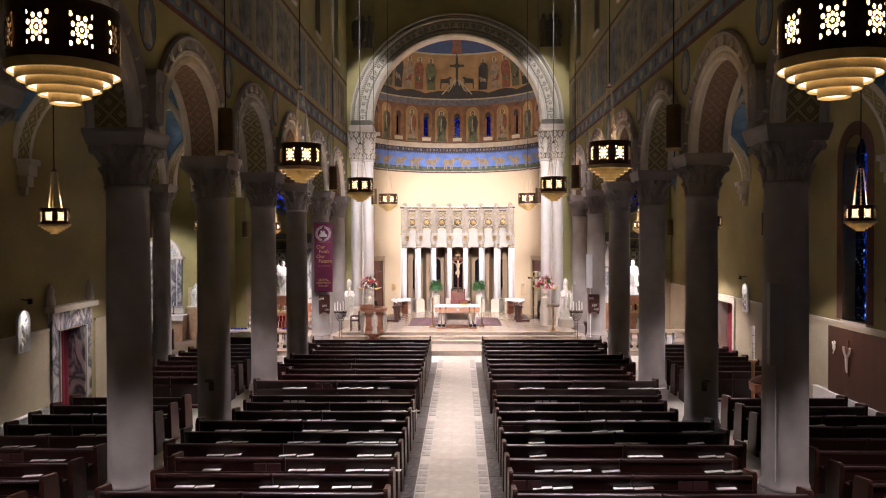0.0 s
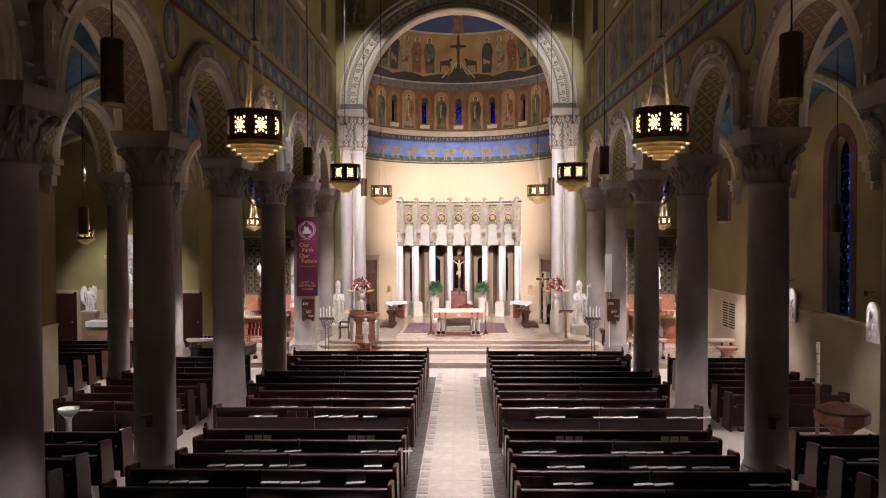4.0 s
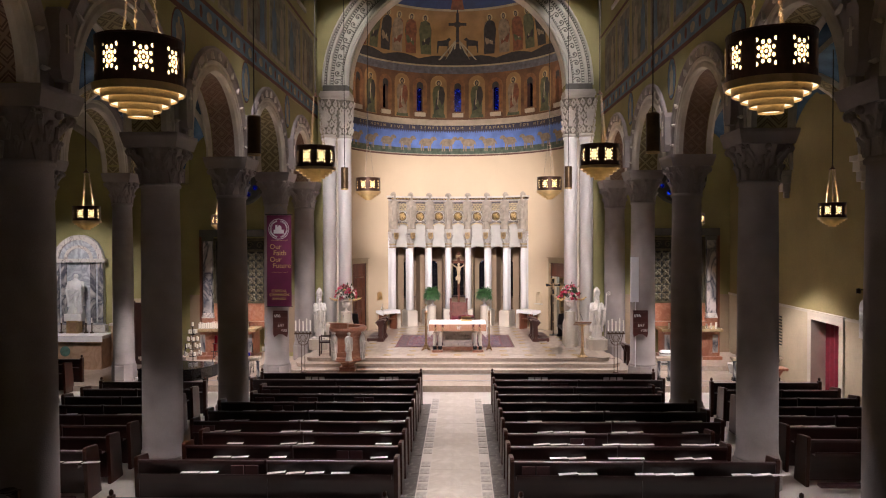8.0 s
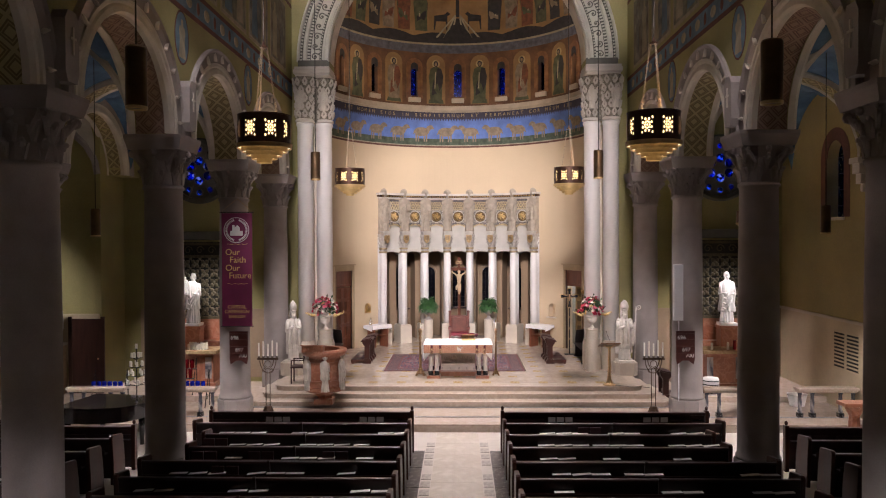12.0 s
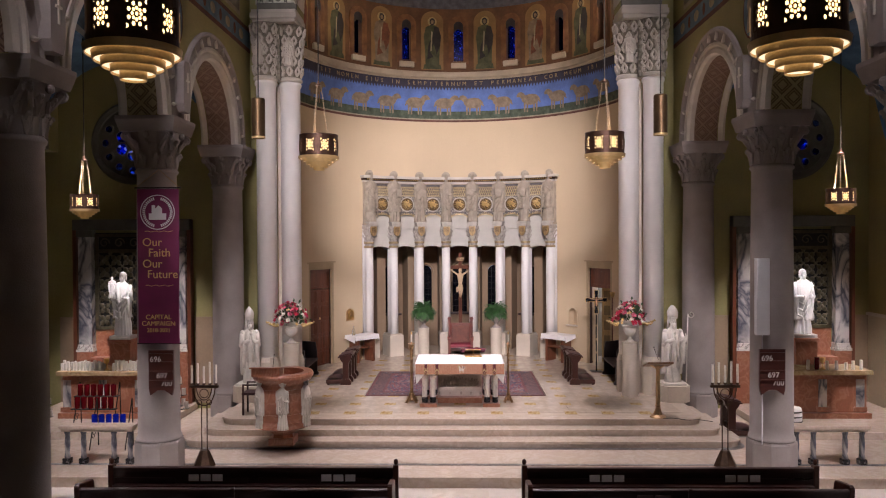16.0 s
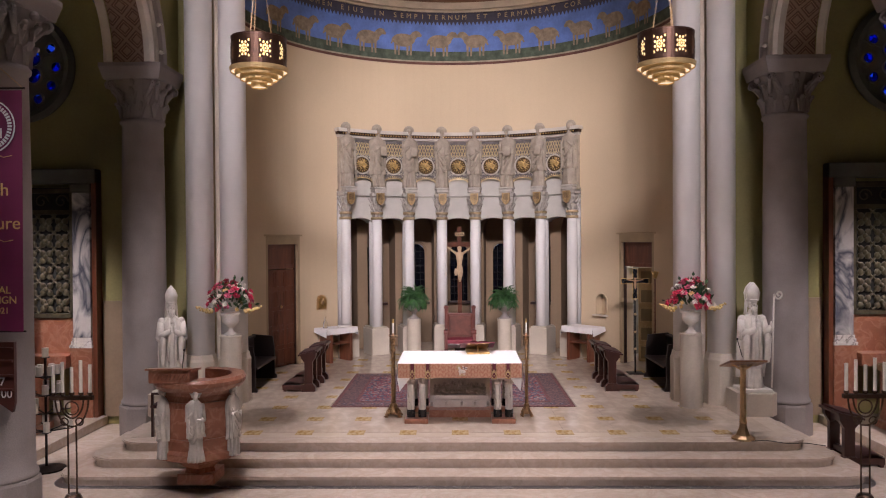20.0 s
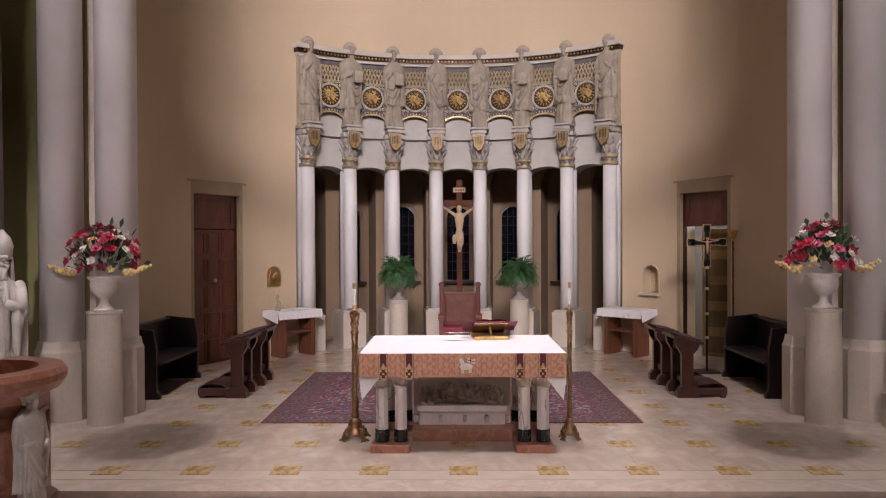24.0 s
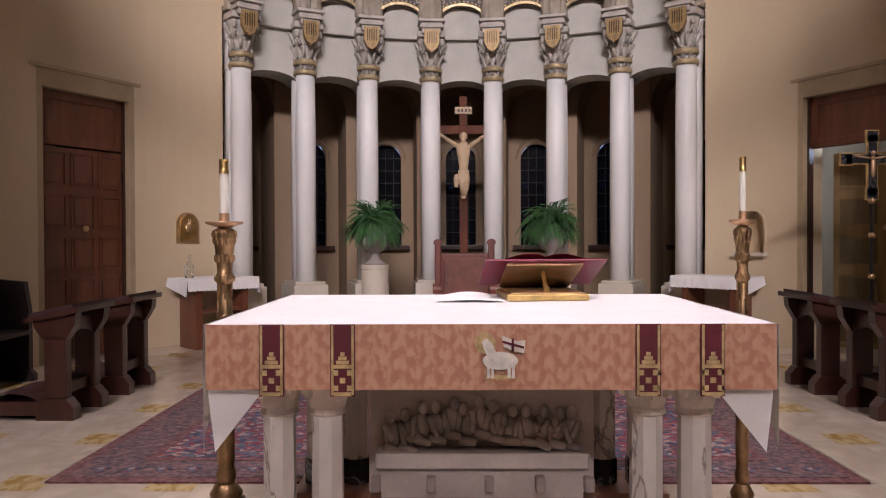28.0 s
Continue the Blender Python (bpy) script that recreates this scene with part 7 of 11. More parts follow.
M["thread_white"] = surface("thread_white", (0.72, 0.66, 0.58), 0.8, scale=30, vary=0.2, bump=0.2, fine=140)
M["red_cloth"] = surface("red_cloth", (0.22, 0.012, 0.03), 0.6, scale=8, vary=0.25, bump=0.1, fine=90)
M["copper"] = surface("copper", (0.66, 0.42, 0.25), 0.45, 0.85, scale=12, vary=0.2, bump=0.15, fine=60)
M["gold_dim"] = surface("gold_dim", (0.3, 0.12, 0.07), 0.6, 0.1, scale=30, vary=0.3, bump=0.2, fine=140)
M["red_page"] = surface("red_page", (0.4, 0.03, 0.07), 0.7, scale=6, vary=0.15, bump=0.05)
M["missal_red"] = surface("missal_red", (0.2, 0.016, 0.045), 0.5, scale=6, vary=0.2, bump=0.1, fine=80)
M["relief_stone"] = surface("relief_stone", (0.64, 0.55, 0.48), 0.6, scale=5, vary=0.15, bump=0.12, fine=40)
M["relief_umber"] = surface("relief_umber", (0.52, 0.44, 0.38), 0.6, scale=7, vary=0.3, bump=0.2, fine=40)
M["wax"] = surface("wax", (0.8, 0.76, 0.66), 0.45, scale=6, vary=0.06, bump=0.02)
M["altar_linen"] = surface("altar_linen", (0.82, 0.79, 0.77), 0.9, scale=5, vary=0.04, bump=0.2, fine=12)
AX, AY0, AY1, AZ = 0.961, 29.43, 30.8, 1.565
altar = thing("altar", (0, (AY0 + AY1) / 2, S0), "free-standing marble altar on paired veined columns and red marble plinths", "altar")
cy = (AY0 + AY1) / 2


def alt(bm):
    bm.transform(Matrix.Translation((0, -cy, -S0)))
    return bm


part("mensa", alt(box(nb(), -0.93, 0.93, AY0 + 0.04, AY1 - 0.04, 1.36, 1.545, 0.012)), "white_marble", altar)
for s in (-1, 1):
    for y0, y1 in ((AY0 + 0.09, AY0 + 0.45), (AY1 - 0.45, AY1 - 0.09)):
        a, b = sorted((s * 0.5, s * 0.87))
        part("plinth", alt(box(nb(), a, b, y0, y1, S0, S0 + 0.075, 0.008)), "red_marble", altar)
        for dx in (0.595, 0.775):
            c = nb()
            yy = (y0 + y1) / 2
            lathe(c, [(0.062, S0 + 0.195), (0.06, 1.2)], 8, s * dx, yy, 22.5)
            leg = part("leg", alt(c), "white_marble", altar)
            f = nb()
            lathe(f, [(0.07, S0 + 0.075), (0.07, S0 + 0.195)], 8, s * dx, yy, 22.5)
            part("leg_foot", alt(f), "black_marble", leg)
            k = nb()
            lathe(k, [(0.062, 1.2), (0.075, 1.21), (0.068, 1.23), (0.085, 1.3), (0.1, 1.36)], 12, s * dx, yy)
            for i in range(8):
                t = 2 * math.pi * i / 8
                ball(k, (s * dx + 0.085 * math.cos(t), yy + 0.085 * math.sin(t), 1.3), 0.024, 6, 5, 1, 1, 1.4)
            part("leg_capital", alt(k), "relief_stone", leg)
part("step", alt(box(nb(), -0.5, 0.5, AY0 + 0.52, AY1 - 0.2, S0, S0 + 0.12, 0.01)), "red_marble", altar)
part("relief_table", alt(merge(box(nb(), -0.46, 0.46, 30.12, 30.3, 0.86, 0.93, 0.01), box(nb(), -0.44, 0.44, 30.16, 30.3, S0 + 0.12, 0.86))), "relief_stone", altar)
rel = nb()
box(rel, -0.5, 0.5, 30.24, 30.34, S0 + 0.12, 1.36)
part("relief_ground", alt(rel), "relief_stone", altar)
rel = nb()
rr = random.Random(4)
for i in range(13):
    # seated shapes leaning together, higher towards the middle
    x = -0.39 + 0.065 * i
    z = 0.99 + 0.05 * math.cos(x * 3.2) + rr.uniform(-0.02, 0.02)
    ball(rel, (x, 30.2, z), 0.045, 10, 8, rr.uniform(0.9, 1.3), 0.9, rr.uniform(1.2, 1.7))
    ball(rel, (x + rr.uniform(-0.015, 0.015), 30.17, z + 0.082), 0.026, 10, 8, 0.9, 1, 1.15)
    for q in (-1, 1):
        rod(rel, (x + q * 0.035, 30.18, z + 0.04), (x + q * rr.uniform(-0.01, 0.06), 30.15, z - rr.uniform(-0.01, 0.05)), 0.017, 0.012, 6)
    rod(rel, (x - 0.03, 30.165, z - 0.045), (x + 0.04, 30.15, z - rr.uniform(0.05, 0.085)), 0.024, 0.018, 6)
for x in (-0.46, -0.22, 0.03, 0.25, 0.46):
    box(rel, x - 0.02, x + 0.02, 30.1, 30.16, S0 + 0.16, S0 + 0.22, 0.005)
part("carved_relief", alt(rel), "relief_umber", altar, "carved stone relief of plain seated shapes", True)
# linen cloth: flat top, hanging corners at both ends
cloth = thing("altar_cloth", (0, cy, AZ), "white linen altar cloth with hanging pointed corners", "altar cloth")
top = nb()
grid(top, 20, 12, lambda u, v: ((-AX + 2 * AX * u, AY0 + (AY1 - AY0) * v - cy, 0.002 * math.sin(u * 40) * math.sin(v * 19)), (u, v)))
part("top", top, "altar_linen", cloth, smooth=True)
for s in (-1, 1):
    def drop(u, v):
        d = 0.24 + 0.2 * abs(2 * u - 1) ** 3
        return (s * (AX + 0.012 + 0.02 * math.sin(u * 17) * v), AY0 + (AY1 - AY0) * u - cy, -d * v), (u, v)
    part("end_fall", grid(nb(), 24, 6, drop), "altar_linen", cloth, smooth=True)
    tri_c = nb()
    v = [tri_c.verts.new(p) for p in ((s * (AX + 0.01), AY0 + 0.03 - cy, -0.2), (s * (AX - 0.2), AY0 + 0.035 - cy, -0.21), (s * (AX - 0.02), AY0 + 0.02 - cy, -0.44))]
    tri_c.faces.new(v)
    part("corner_fold", tri_c, "altar_linen", cloth)
front = thing("altar_frontal", (0, AY0 - 0.012, AZ), "salmon damask altar frontal with maroon and gold bands", "altar frontal")


def fall(u, v):
    return (-AX + 2 * AX * u, 0.004 * math.sin(u * 23) * v, 0.002 - 0.222 * v), (u, v)


part("damask_cloth", grid(nb(), 40, 4, fall), "damask", front, smooth=True)
for x, w, bright in ((-0.735, 0.042, True), (-0.495, 0.042, True), (0.53, 0.042, True), (0.745, 0.04, True)):
    band = part("maroon_band", box(nb(), x - w, x + w, -0.01, -0.005, -0.24, 0.003), "maroon", front)
    tr = nb()
    for s in (-1, 1):
        box(tr, x + s * w * 0.82 - 0.004, x + s * w * 0.82 + 0.004, -0.013, -0.01, -0.235, 0.0)
    for i, q in enumerate((0.03, 0.022, 0.014, 0.007)):
        box(tr, x - q, x + q, -0.013, -0.01, -0.145 + 0.014 * i, -0.133 + 0.014 * i)
    for dx, dz in ((-0.026, -0.16), (0.026, -0.16), (-0.026, -0.212), (0.026, -0.212)):
        box(tr, x + dx - 0.011, x + dx + 0.011, -0.013, -0.01, dz - 0.009, dz + 0.009)
    for dz in (-0.186,):
        box(tr, x - 0.009, x + 0.009, -0.014, -0.01, dz - 0.009, dz + 0.009)
    box(tr, x - w * 0.7, x + w * 0.7, -0.013, -0.01, -0.238, -0.226)
    part("gold_pattern", tr, "gold_thread" if bright else "gold_dim", band)
em = nb()
X0 = 0.035
prism(em, [(X0 + 0.052 * math.cos(2 * math.pi * i / 18) * 1.15, -0.12 + 0.03 * math.sin(2 * math.pi * i / 18)) for i in range(18)], "y", -0.0125, -0.006)
prism(em, [(X0 - 0.03, -0.13), (X0 - 0.055, -0.08), (X0 - 0.062, -0.055), (X0 - 0.045, -0.045), (X0 - 0.028, -0.06), (X0 - 0.01, -0.1)], "y", -0.0142, -0.006)
for dx, dz in ((-0.04, -0.005), (-0.026, 0.0), (0.03, 0.0), (0.044, 0.0)):
    box(em, X0 + dx - 0.005, X0 + dx + 0.005, -0.0108, -0.006, -0.178 + dz * 0, -0.125)
part("lamb_shape", em, "thread_white", front, "white embroidered lamb shape")
hl = nb()
prism(hl, [(X0 - 0.05 + 0.036 * math.cos(2 * math.pi * i / 18), -0.062 + 0.036 * math.sin(2 * math.pi * i / 18)) for i in range(18)], "y", -0.008, -0.004)
part("halo", hl, "gold_thread", front)
part("ground_line", prism(nb(), [(X0 - 0.055, -0.182), (X0 + 0.06, -0.182), (X0 + 0.045, -0.168), (X0 - 0.04, -0.168)], "y", -0.01, -0.004), "gold_thread", front)
fl = nb()
prism(fl, [(X0 + 0.005, -0.035), (X0 + 0.055, -0.055), (X0 + 0.085, -0.052), (X0 + 0.08, -0.095), (X0 + 0.05, -0.09), (X0 + 0.012, -0.075)], "y", -0.01, -0.005)
flag = part("flag", fl, "thread_white", front)
fl = nb()
prism(fl, [(X0 + 0.008, -0.052), (X0 + 0.08, -0.072), (X0 + 0.08, -0.08), (X0 + 0.008, -0.06)], "y", -0.013, -0.01)
box(fl, X0 + 0.038, X0 + 0.046, -0.013, -0.01, -0.088, -0.045)
part("flag_cross", fl, "maroon", flag)

# missal on its stand, turned towards the apse
st = thing("missal_stand", Matrix.Translation((0.3, 30.6, AZ + 0.003)) @ Matrix.Rotation(math.pi + 0.06, 4, "Z"), "brass missal stand with a square base and slanted rest", "book stand")
part("base", box(nb(), -0.19, 0.19, -0.2, 0.25, 0.0, 0.03, 0.005), "gold", st)
part("base_top", box(nb(), -0.17, 0.17, -0.18, 0.23, 0.03, 0.036), "brass", st)
part("rest", prism(nb(), [(-0.17, 0.05), (-0.165, 0.04), (0.17, 0.16), (0.165, 0.17)], "x", -0.18, 0.18), "brass", st)
part("lip", box(nb(), -0.18, 0.18, -0.19, -0.165, 0.036, 0.075, 0.004), "brass", st)
pr = nb()
rod(pr, (0, 0.2, 0.036), (0, 0.1, 0.125), 0.012, 0.01, 8)
ball(pr, (0, 0.2, 0.05), 0.018, 8, 6)
part("prop", pr, "gold", st)
bk = thing("missal", st.matrix_basis.copy(), "open altar book in maroon covers resting on its stand", "book")
cv = nb()
for q in (-1, 1):
    prism(cv, [(-0.16, 0.058), (-0.156, 0.052), (0.2, 0.184), (0.196, 0.19)], "x", *sorted((0.003 * q, q * 0.285)))
part("cover", cv, "missal_red", bk)
pg = nb()
for q in (-1, 1):
    def page(u, v):
        x = q * 0.265 * u
        y = -0.145 + 0.32 * v
        return (x, y, 0.072 + (y + 0.145) * 0.37 + 0.03 * math.sin(math.pi * min(1, 0.12 + u * 1.2)) * (1 - u * 0.5)), (u, v)
    grid(pg, 8, 2, page)
part("page_block", pg, "red_page", bk, smooth=True)
pp = nb()
grid(pp, 10, 5, lambda u, v: ((-0.2 + 0.3 * u, 30.3 + 0.3 * v, AZ + 0.006 + 0.018 * math.sin(u * 3.1) * (0.3 + v)), (u, v)))
ob = tagged(new("linen_napkin", mesh_of(pp, "linen_napkin", "altar_linen", True)), "white folded linen lying on the altar", "linen")

# tall altar candlesticks
def candlestick():
    c = thing("altar_candlestick", (0, 0, 0), "tall brass candlestick with a carved knop and clawed foot", "candlestick", "altar candlesticks")
    part("foot", lathe(nb(), [(0.15, 0.05), (0.14, 0.08), (0.1, 0.11), (0.085, 0.15), (0.1, 0.18), (0.06, 0.22)], 16), "brass_aged", c, smooth=True)
    for i in range(4):
        a = 2 * math.pi * i / 4 + math.pi / 4
        k = nb()
        rod(k, (0.1 * math.cos(a), 0.1 * math.sin(a), 0.1), (0.2 * math.cos(a), 0.2 * math.sin(a), 0.03), 0.04, 0.03, 8)
        ball(k, (0.21 * math.cos(a), 0.21 * math.sin(a), 0.028), 0.032, 8, 6, 1, 1, 0.85)
        for e in range(5):
            g = 0.12 + 0.02 * e
            ball(k, (g * math.cos(a + 0.12 * (-1) ** e), g * math.sin(a + 0.12 * (-1) ** e), 0.13 - 0.016 * e), 0.02, 6, 5)
        for e in (-0.3, 0.0, 0.3):
            rod(k, (0.2 * math.cos(a), 0.2 * math.sin(a), 0.035), (0.245 * math.cos(a + e), 0.245 * math.sin(a + e), 0.008), 0.014, 0.008, 6)
        part("claw", k, "brass_aged", c, smooth=True)
    stem = part("stem", lathe(nb(), [(0.05, 0.22), (0.062, 0.26), (0.046, 0.29), (0.052, 0.32), (0.054, 0.46), (0.046, 0.48), (0.06, 0.5), (0.06, 0.52), (0.043, 0.54), (0.042, 0.66), (0.052, 0.67), (0.052, 0.69), (0.042, 0.7), (0.041, 0.9), (0.052, 0.91), (0.052, 0.93), (0.041, 0.94), (0.04, 1.06)], 16), "brass_aged", c, smooth=True)
    kn = lathe(nb(), [(0.04, 1.06), (0.056, 1.075), (0.056, 1.095), (0.044, 1.11), (0.048, 1.16), (0.06, 1.23), (0.07, 1.275), (0.07, 1.285), (0.03, 1.3)], 20)
    for i in range(12):
        a = 2 * math.pi * i / 12
        for rr, z, q in ((0.058, 1.245, 0.014), (0.066, 1.27, 0.012), (0.054, 1.085, 0.01), (0.05, 1.17, 0.014)):
            ball(kn, (rr * math.cos(a), rr * math.sin(a), z), q, 6, 5, 1, 1, 1.4)
    part("knop", kn, "brass_aged", c, smooth=True)
    lf = nb()
    for z in (0.34, 0.52, 0.7, 0.88, 1.0):
        for i in range(6):
            a = 2 * math.pi * i / 6 + z * 3
            rod(lf, (0.04 * math.cos(a), 0.04 * math.sin(a), z), (0.042 * math.cos(a), 0.042 * math.sin(a), z + 0.11), 0.008, 0.008, 5)
    part("stem_leaves", lf, "brass_aged", stem, smooth=True)
    part("drip_pan", lathe(nb(), [(0.03, 1.298), (0.108, 1.314), (0.112, 1.324), (0.03, 1.312)], 24), "copper", c, smooth=True)
    part("socket", lathe(nb(), [(0.03, 1.31), (0.03, 1.36)], 16), "copper", c)
    candle = part("candle", lathe(nb(), [(0.026, 1.36), (0.026, 1.53)], 16), "wax", c)
    part("follower", lathe(nb(), [(0.03, 1.525), (0.03, 1.535), (0.027, 1.545), (0.027, 1.58), (0.03, 1.585), (0.0001, 1.586)], 16), "gold", candle)
    return c


cs = candlestick()
cs.matrix_basis = Matrix.Translation((-1.085, 30.05, S0)) @ Matrix.Diagonal((0.7, 0.7, 1, 1))
copy_thing(cs, Matrix.Translation((1.085, 30.05, S0)) @ Matrix.Diagonal((0.7, 0.7, 1, 1)))

# ---- rug ----


def rug_mat():
    m, nt, nodes, links, b = node_mat("rug_weave")
    tc = nodes.new("ShaderNodeTexCoord")
    vo, nz = nodes.new("ShaderNodeTexVoronoi"), nodes.new("ShaderNodeTexNoise")
    vo.inputs["Scale"].default_value, nz.inputs["Scale"].default_value, nz.inputs["Detail"].default_value = 30, 5, 6
    links.new(tc.outputs["Object"], vo.inputs["Vector"])
    links.new(tc.outputs["Object"], nz.inputs["Vector"])
    sp = nodes.new("ShaderNodeSeparateColor")
    links.new(vo.outputs["Color"], sp.inputs[0])
    r = ramp_of(nodes, [(0.0, (0.05, 0.055, 0.1)), (0.22, (0.1, 0.11, 0.15)), (0.42, (0.19, 0.035, 0.05)), (0.66, (0.34, 0.27, 0.24)), (0.84, (0.26, 0.1, 0.1))])
    r.color_ramp.interpolation = "CONSTANT"
    links.new(sp.outputs[0], r.inputs[0])
    g = ramp_of(nodes, [(0.3, (0.65, 0.6, 0.62)), (0.7, (1.1, 1.05, 1.05))])
    links.new(nz.outputs[0], g.inputs[0])
    mx = nodes.new("ShaderNodeMixRGB")
    mx.blend_type, mx.inputs[0].default_value = "MULTIPLY", 1
    links.new(r.outputs[0], mx.inputs[1])
    links.new(g.outputs[0], mx.inputs[2])
    links.new(mx.outputs[0], b.inputs["Base Color"])
    b.inputs["Roughness"].default_value = 0.95
    return m


M["rug_weave"] = rug_mat()
M["rug_fringe"] = surface("rug_fringe", (0.4, 0.34, 0.28), 0.9, scale=20, vary=0.3, bump=0)
M["rug_red"] = surface("rug_red", (0.17, 0.025, 0.04), 0.95, scale=30, vary=0.5, bump=0.3, fine=160, tint=(0.24, 0.12, 0.11))
M["rug_blue"] = surface("rug_blue", (0.06, 0.06, 0.1), 0.95, scale=30, vary=0.6, bump=0.3, fine=160, tint=(0.27, 0.15, 0.14))
rug = thing("rug", (-0.12, 32.33, S0), "patterned oriental rug in wine red and slate blue", "rug")
W, H = 2.1, 1.62
part("field", box(nb(), -W, W, -H, H, 0.0, 0.012), "rug_red", rug)
part("border", box(nb(), -W + 0.07, W - 0.07, -H + 0.07, H - 0.07, 0.012, 0.0145), "rug_blue", rug)
part("guard_stripe", box(nb(), -W + 0.36, W - 0.36, -H + 0.36, H - 0.36, 0.0145, 0.0165), "rug_red", rug)
part("centre", box(nb(), -W + 0.42, W - 0.42, -H + 0.42, H - 0.42, 0.0165, 0.0185), "rug_weave", rug)
med = nb()
prism(med, [(-1.2, 0), (-0.8, 0.35), (0, 0.6), (0.8, 0.35), (1.2, 0), (0.8, -0.35), (0, -0.6), (-0.8, -0.35)], "z", 0.0185, 0.0205)
part("medallion", med, "rug_red", rug)
fg = nb()
for s in (-1, 1):
    for i in range(160):
        y = -H + 2 * H * i / 159
        rod(fg, (s * W, y, 0.006), (s * (W + 0.03), y + 0.01 * math.sin(i), 0.004), 0.003, 0.002, 3)
tagged(part("fringe", fg, "rug_fringe", rug), kind="stuff")
motif_me = mesh_of(prism(nb(), [(-0.05, 0.0), (0.0, -0.07), (0.05, 0.0), (0.0, 0.07)], "z", 0.0, 0.0025), "border_motif", "rug_weave")
for i in range(24):
    for s in (-1, 1):
        share("border_motif", motif_me, rug, Matrix.Translation((-W + 0.2 + (2 * W - 0.4) * i / 23, s * (H - 0.21), 0.0145)))

# ---- presider's chair ----
M["chair_leather"] = surface("chair_leather", (0.17, 0.055, 0.035), 0.6, scale=6, vary=0.4, bump=0.12, fine=40)
ch = thing("presider_chair", (0.02, 36.35, S0), "carved dark red wooden armchair with red upholstery", "armchair")
part("back_frame", merge(box(nb(), -0.38, -0.3, 0.14, 0.24, 0.0, 1.22, 0.02), box(nb(), 0.3, 0.38, 0.14, 0.24, 0.0, 1.22, 0.02)), "chair_wood", ch)
part("top_rail", box(nb(), -0.3, 0.3, 0.16, 0.23, 0.82, 1.06, 0.02), "chair_wood", ch)
part("back_panel", box(nb(), -0.3, 0.3, 0.14, 0.2, 0.42, 0.84, 0.015), "chair_wood", ch)
part("back_upholstery", box(nb(), -0.27, 0.27, 0.115, 0.165, 0.5, 1.0, 0.02), "chair_leather", ch, "worn brown leather back panel")
for s in (-1, 1):
    part("scroll", prism(nb(), [(s * 0.34 + 0.055 * math.cos(2 * math.pi * k / 14), 1.2 + 0.045 * math.sin(2 * math.pi * k / 14)) for k in range(14)], "y", 0.12, 0.25), "chair_wood", ch)
    part("arm_scroll", prism(nb(), [(-0.3 + 0.06 * math.cos(2 * math.pi * k / 14), 0.64 + 0.06 * math.sin(2 * math.pi * k / 14)) for k in range(14)], "x", *sorted((s * 0.29, s * 0.395))), "chair_wood", ch)
part("seat", box(nb(), -0.34, 0.34, -0.32, 0.14, 0.36, 0.46, 0.03), "red_cloth", ch)
for s in (-1, 1):
    a, b = sorted((s * 0.3, s * 0.38))
    part("armrest", box(nb(), a, b, -0.34, 0.16, 0.6, 0.67, 0.02), "chair_wood", ch)
    part("leg", box(nb(), a, b, -0.34, -0.26, 0.0, 0.6, 0.012), "chair_wood", ch)
part("apron", box(nb(), -0.3, 0.3, -0.33, -0.29, 0.26, 0.36, 0.006), "dark_wood", ch)

# ---- crucifix ----
M["corpus"] = surface("corpus", (0.58, 0.42, 0.26), 0.5, scale=7, vary=0.25, bump=0.1, fine=40)
cx = thing("crucifix", (0.02, 37.42, 1.75), "tall dark wooden crucifix with a pale carved figure", "crucifix")
part("upright", box(nb(), -0.055, 0.055, -0.04, 0.04, -1.15 + 0.0, 2.07, 0.006), "cross_wood", cx)
part("crossbar", box(nb(), -0.48, 0.48, -0.045, 0.03, 1.55, 1.67, 0.006), "cross_wood", cx)
title = part("title_board", box(nb(), -0.12, 0.12, -0.07, -0.045, 1.82, 1.92, 0.006), "light_wood", cx)
tb = nb()
for i in range(4):
    box(tb, -0.08 + 0.05 * i, -0.05 + 0.05 * i, -0.075, -0.07, 1.85, 1.89)
part("title_marks", tb, "bar_dark", title)
co = nb()
drape(co, [(0.99, 0.062, 0.05), (1.08, 0.058, 0.045), (1.18, 0.072, 0.058), (1.28, 0.09, 0.066), (1.36, 0.098, 0.06), (1.405, 0.07, 0.045), (1.43, 0.034, 0.032), (1.47, 0.028, 0.028)], (2, 3), 0.03, 2, 24, 18)
ball(co, (0, 0, 1.5), 0.052, 12, 10, 0.85, 1.0, 1.2)
ball(co, (0, 0.02, 1.51), 0.058, 12, 8, 1.0, 0.8, 1.05)
ball(co, (-0.01, -0.045, 1.455), 0.03, 8, 6, 0.9, 0.8, 1.3)
drape(co, [(0.87, 0.085, 0.066), (0.93, 0.088, 0.07), (1.0, 0.078, 0.062), (1.045, 0.074, 0.06)], (5, 7, 9), 0.22, 4, 28, 8)
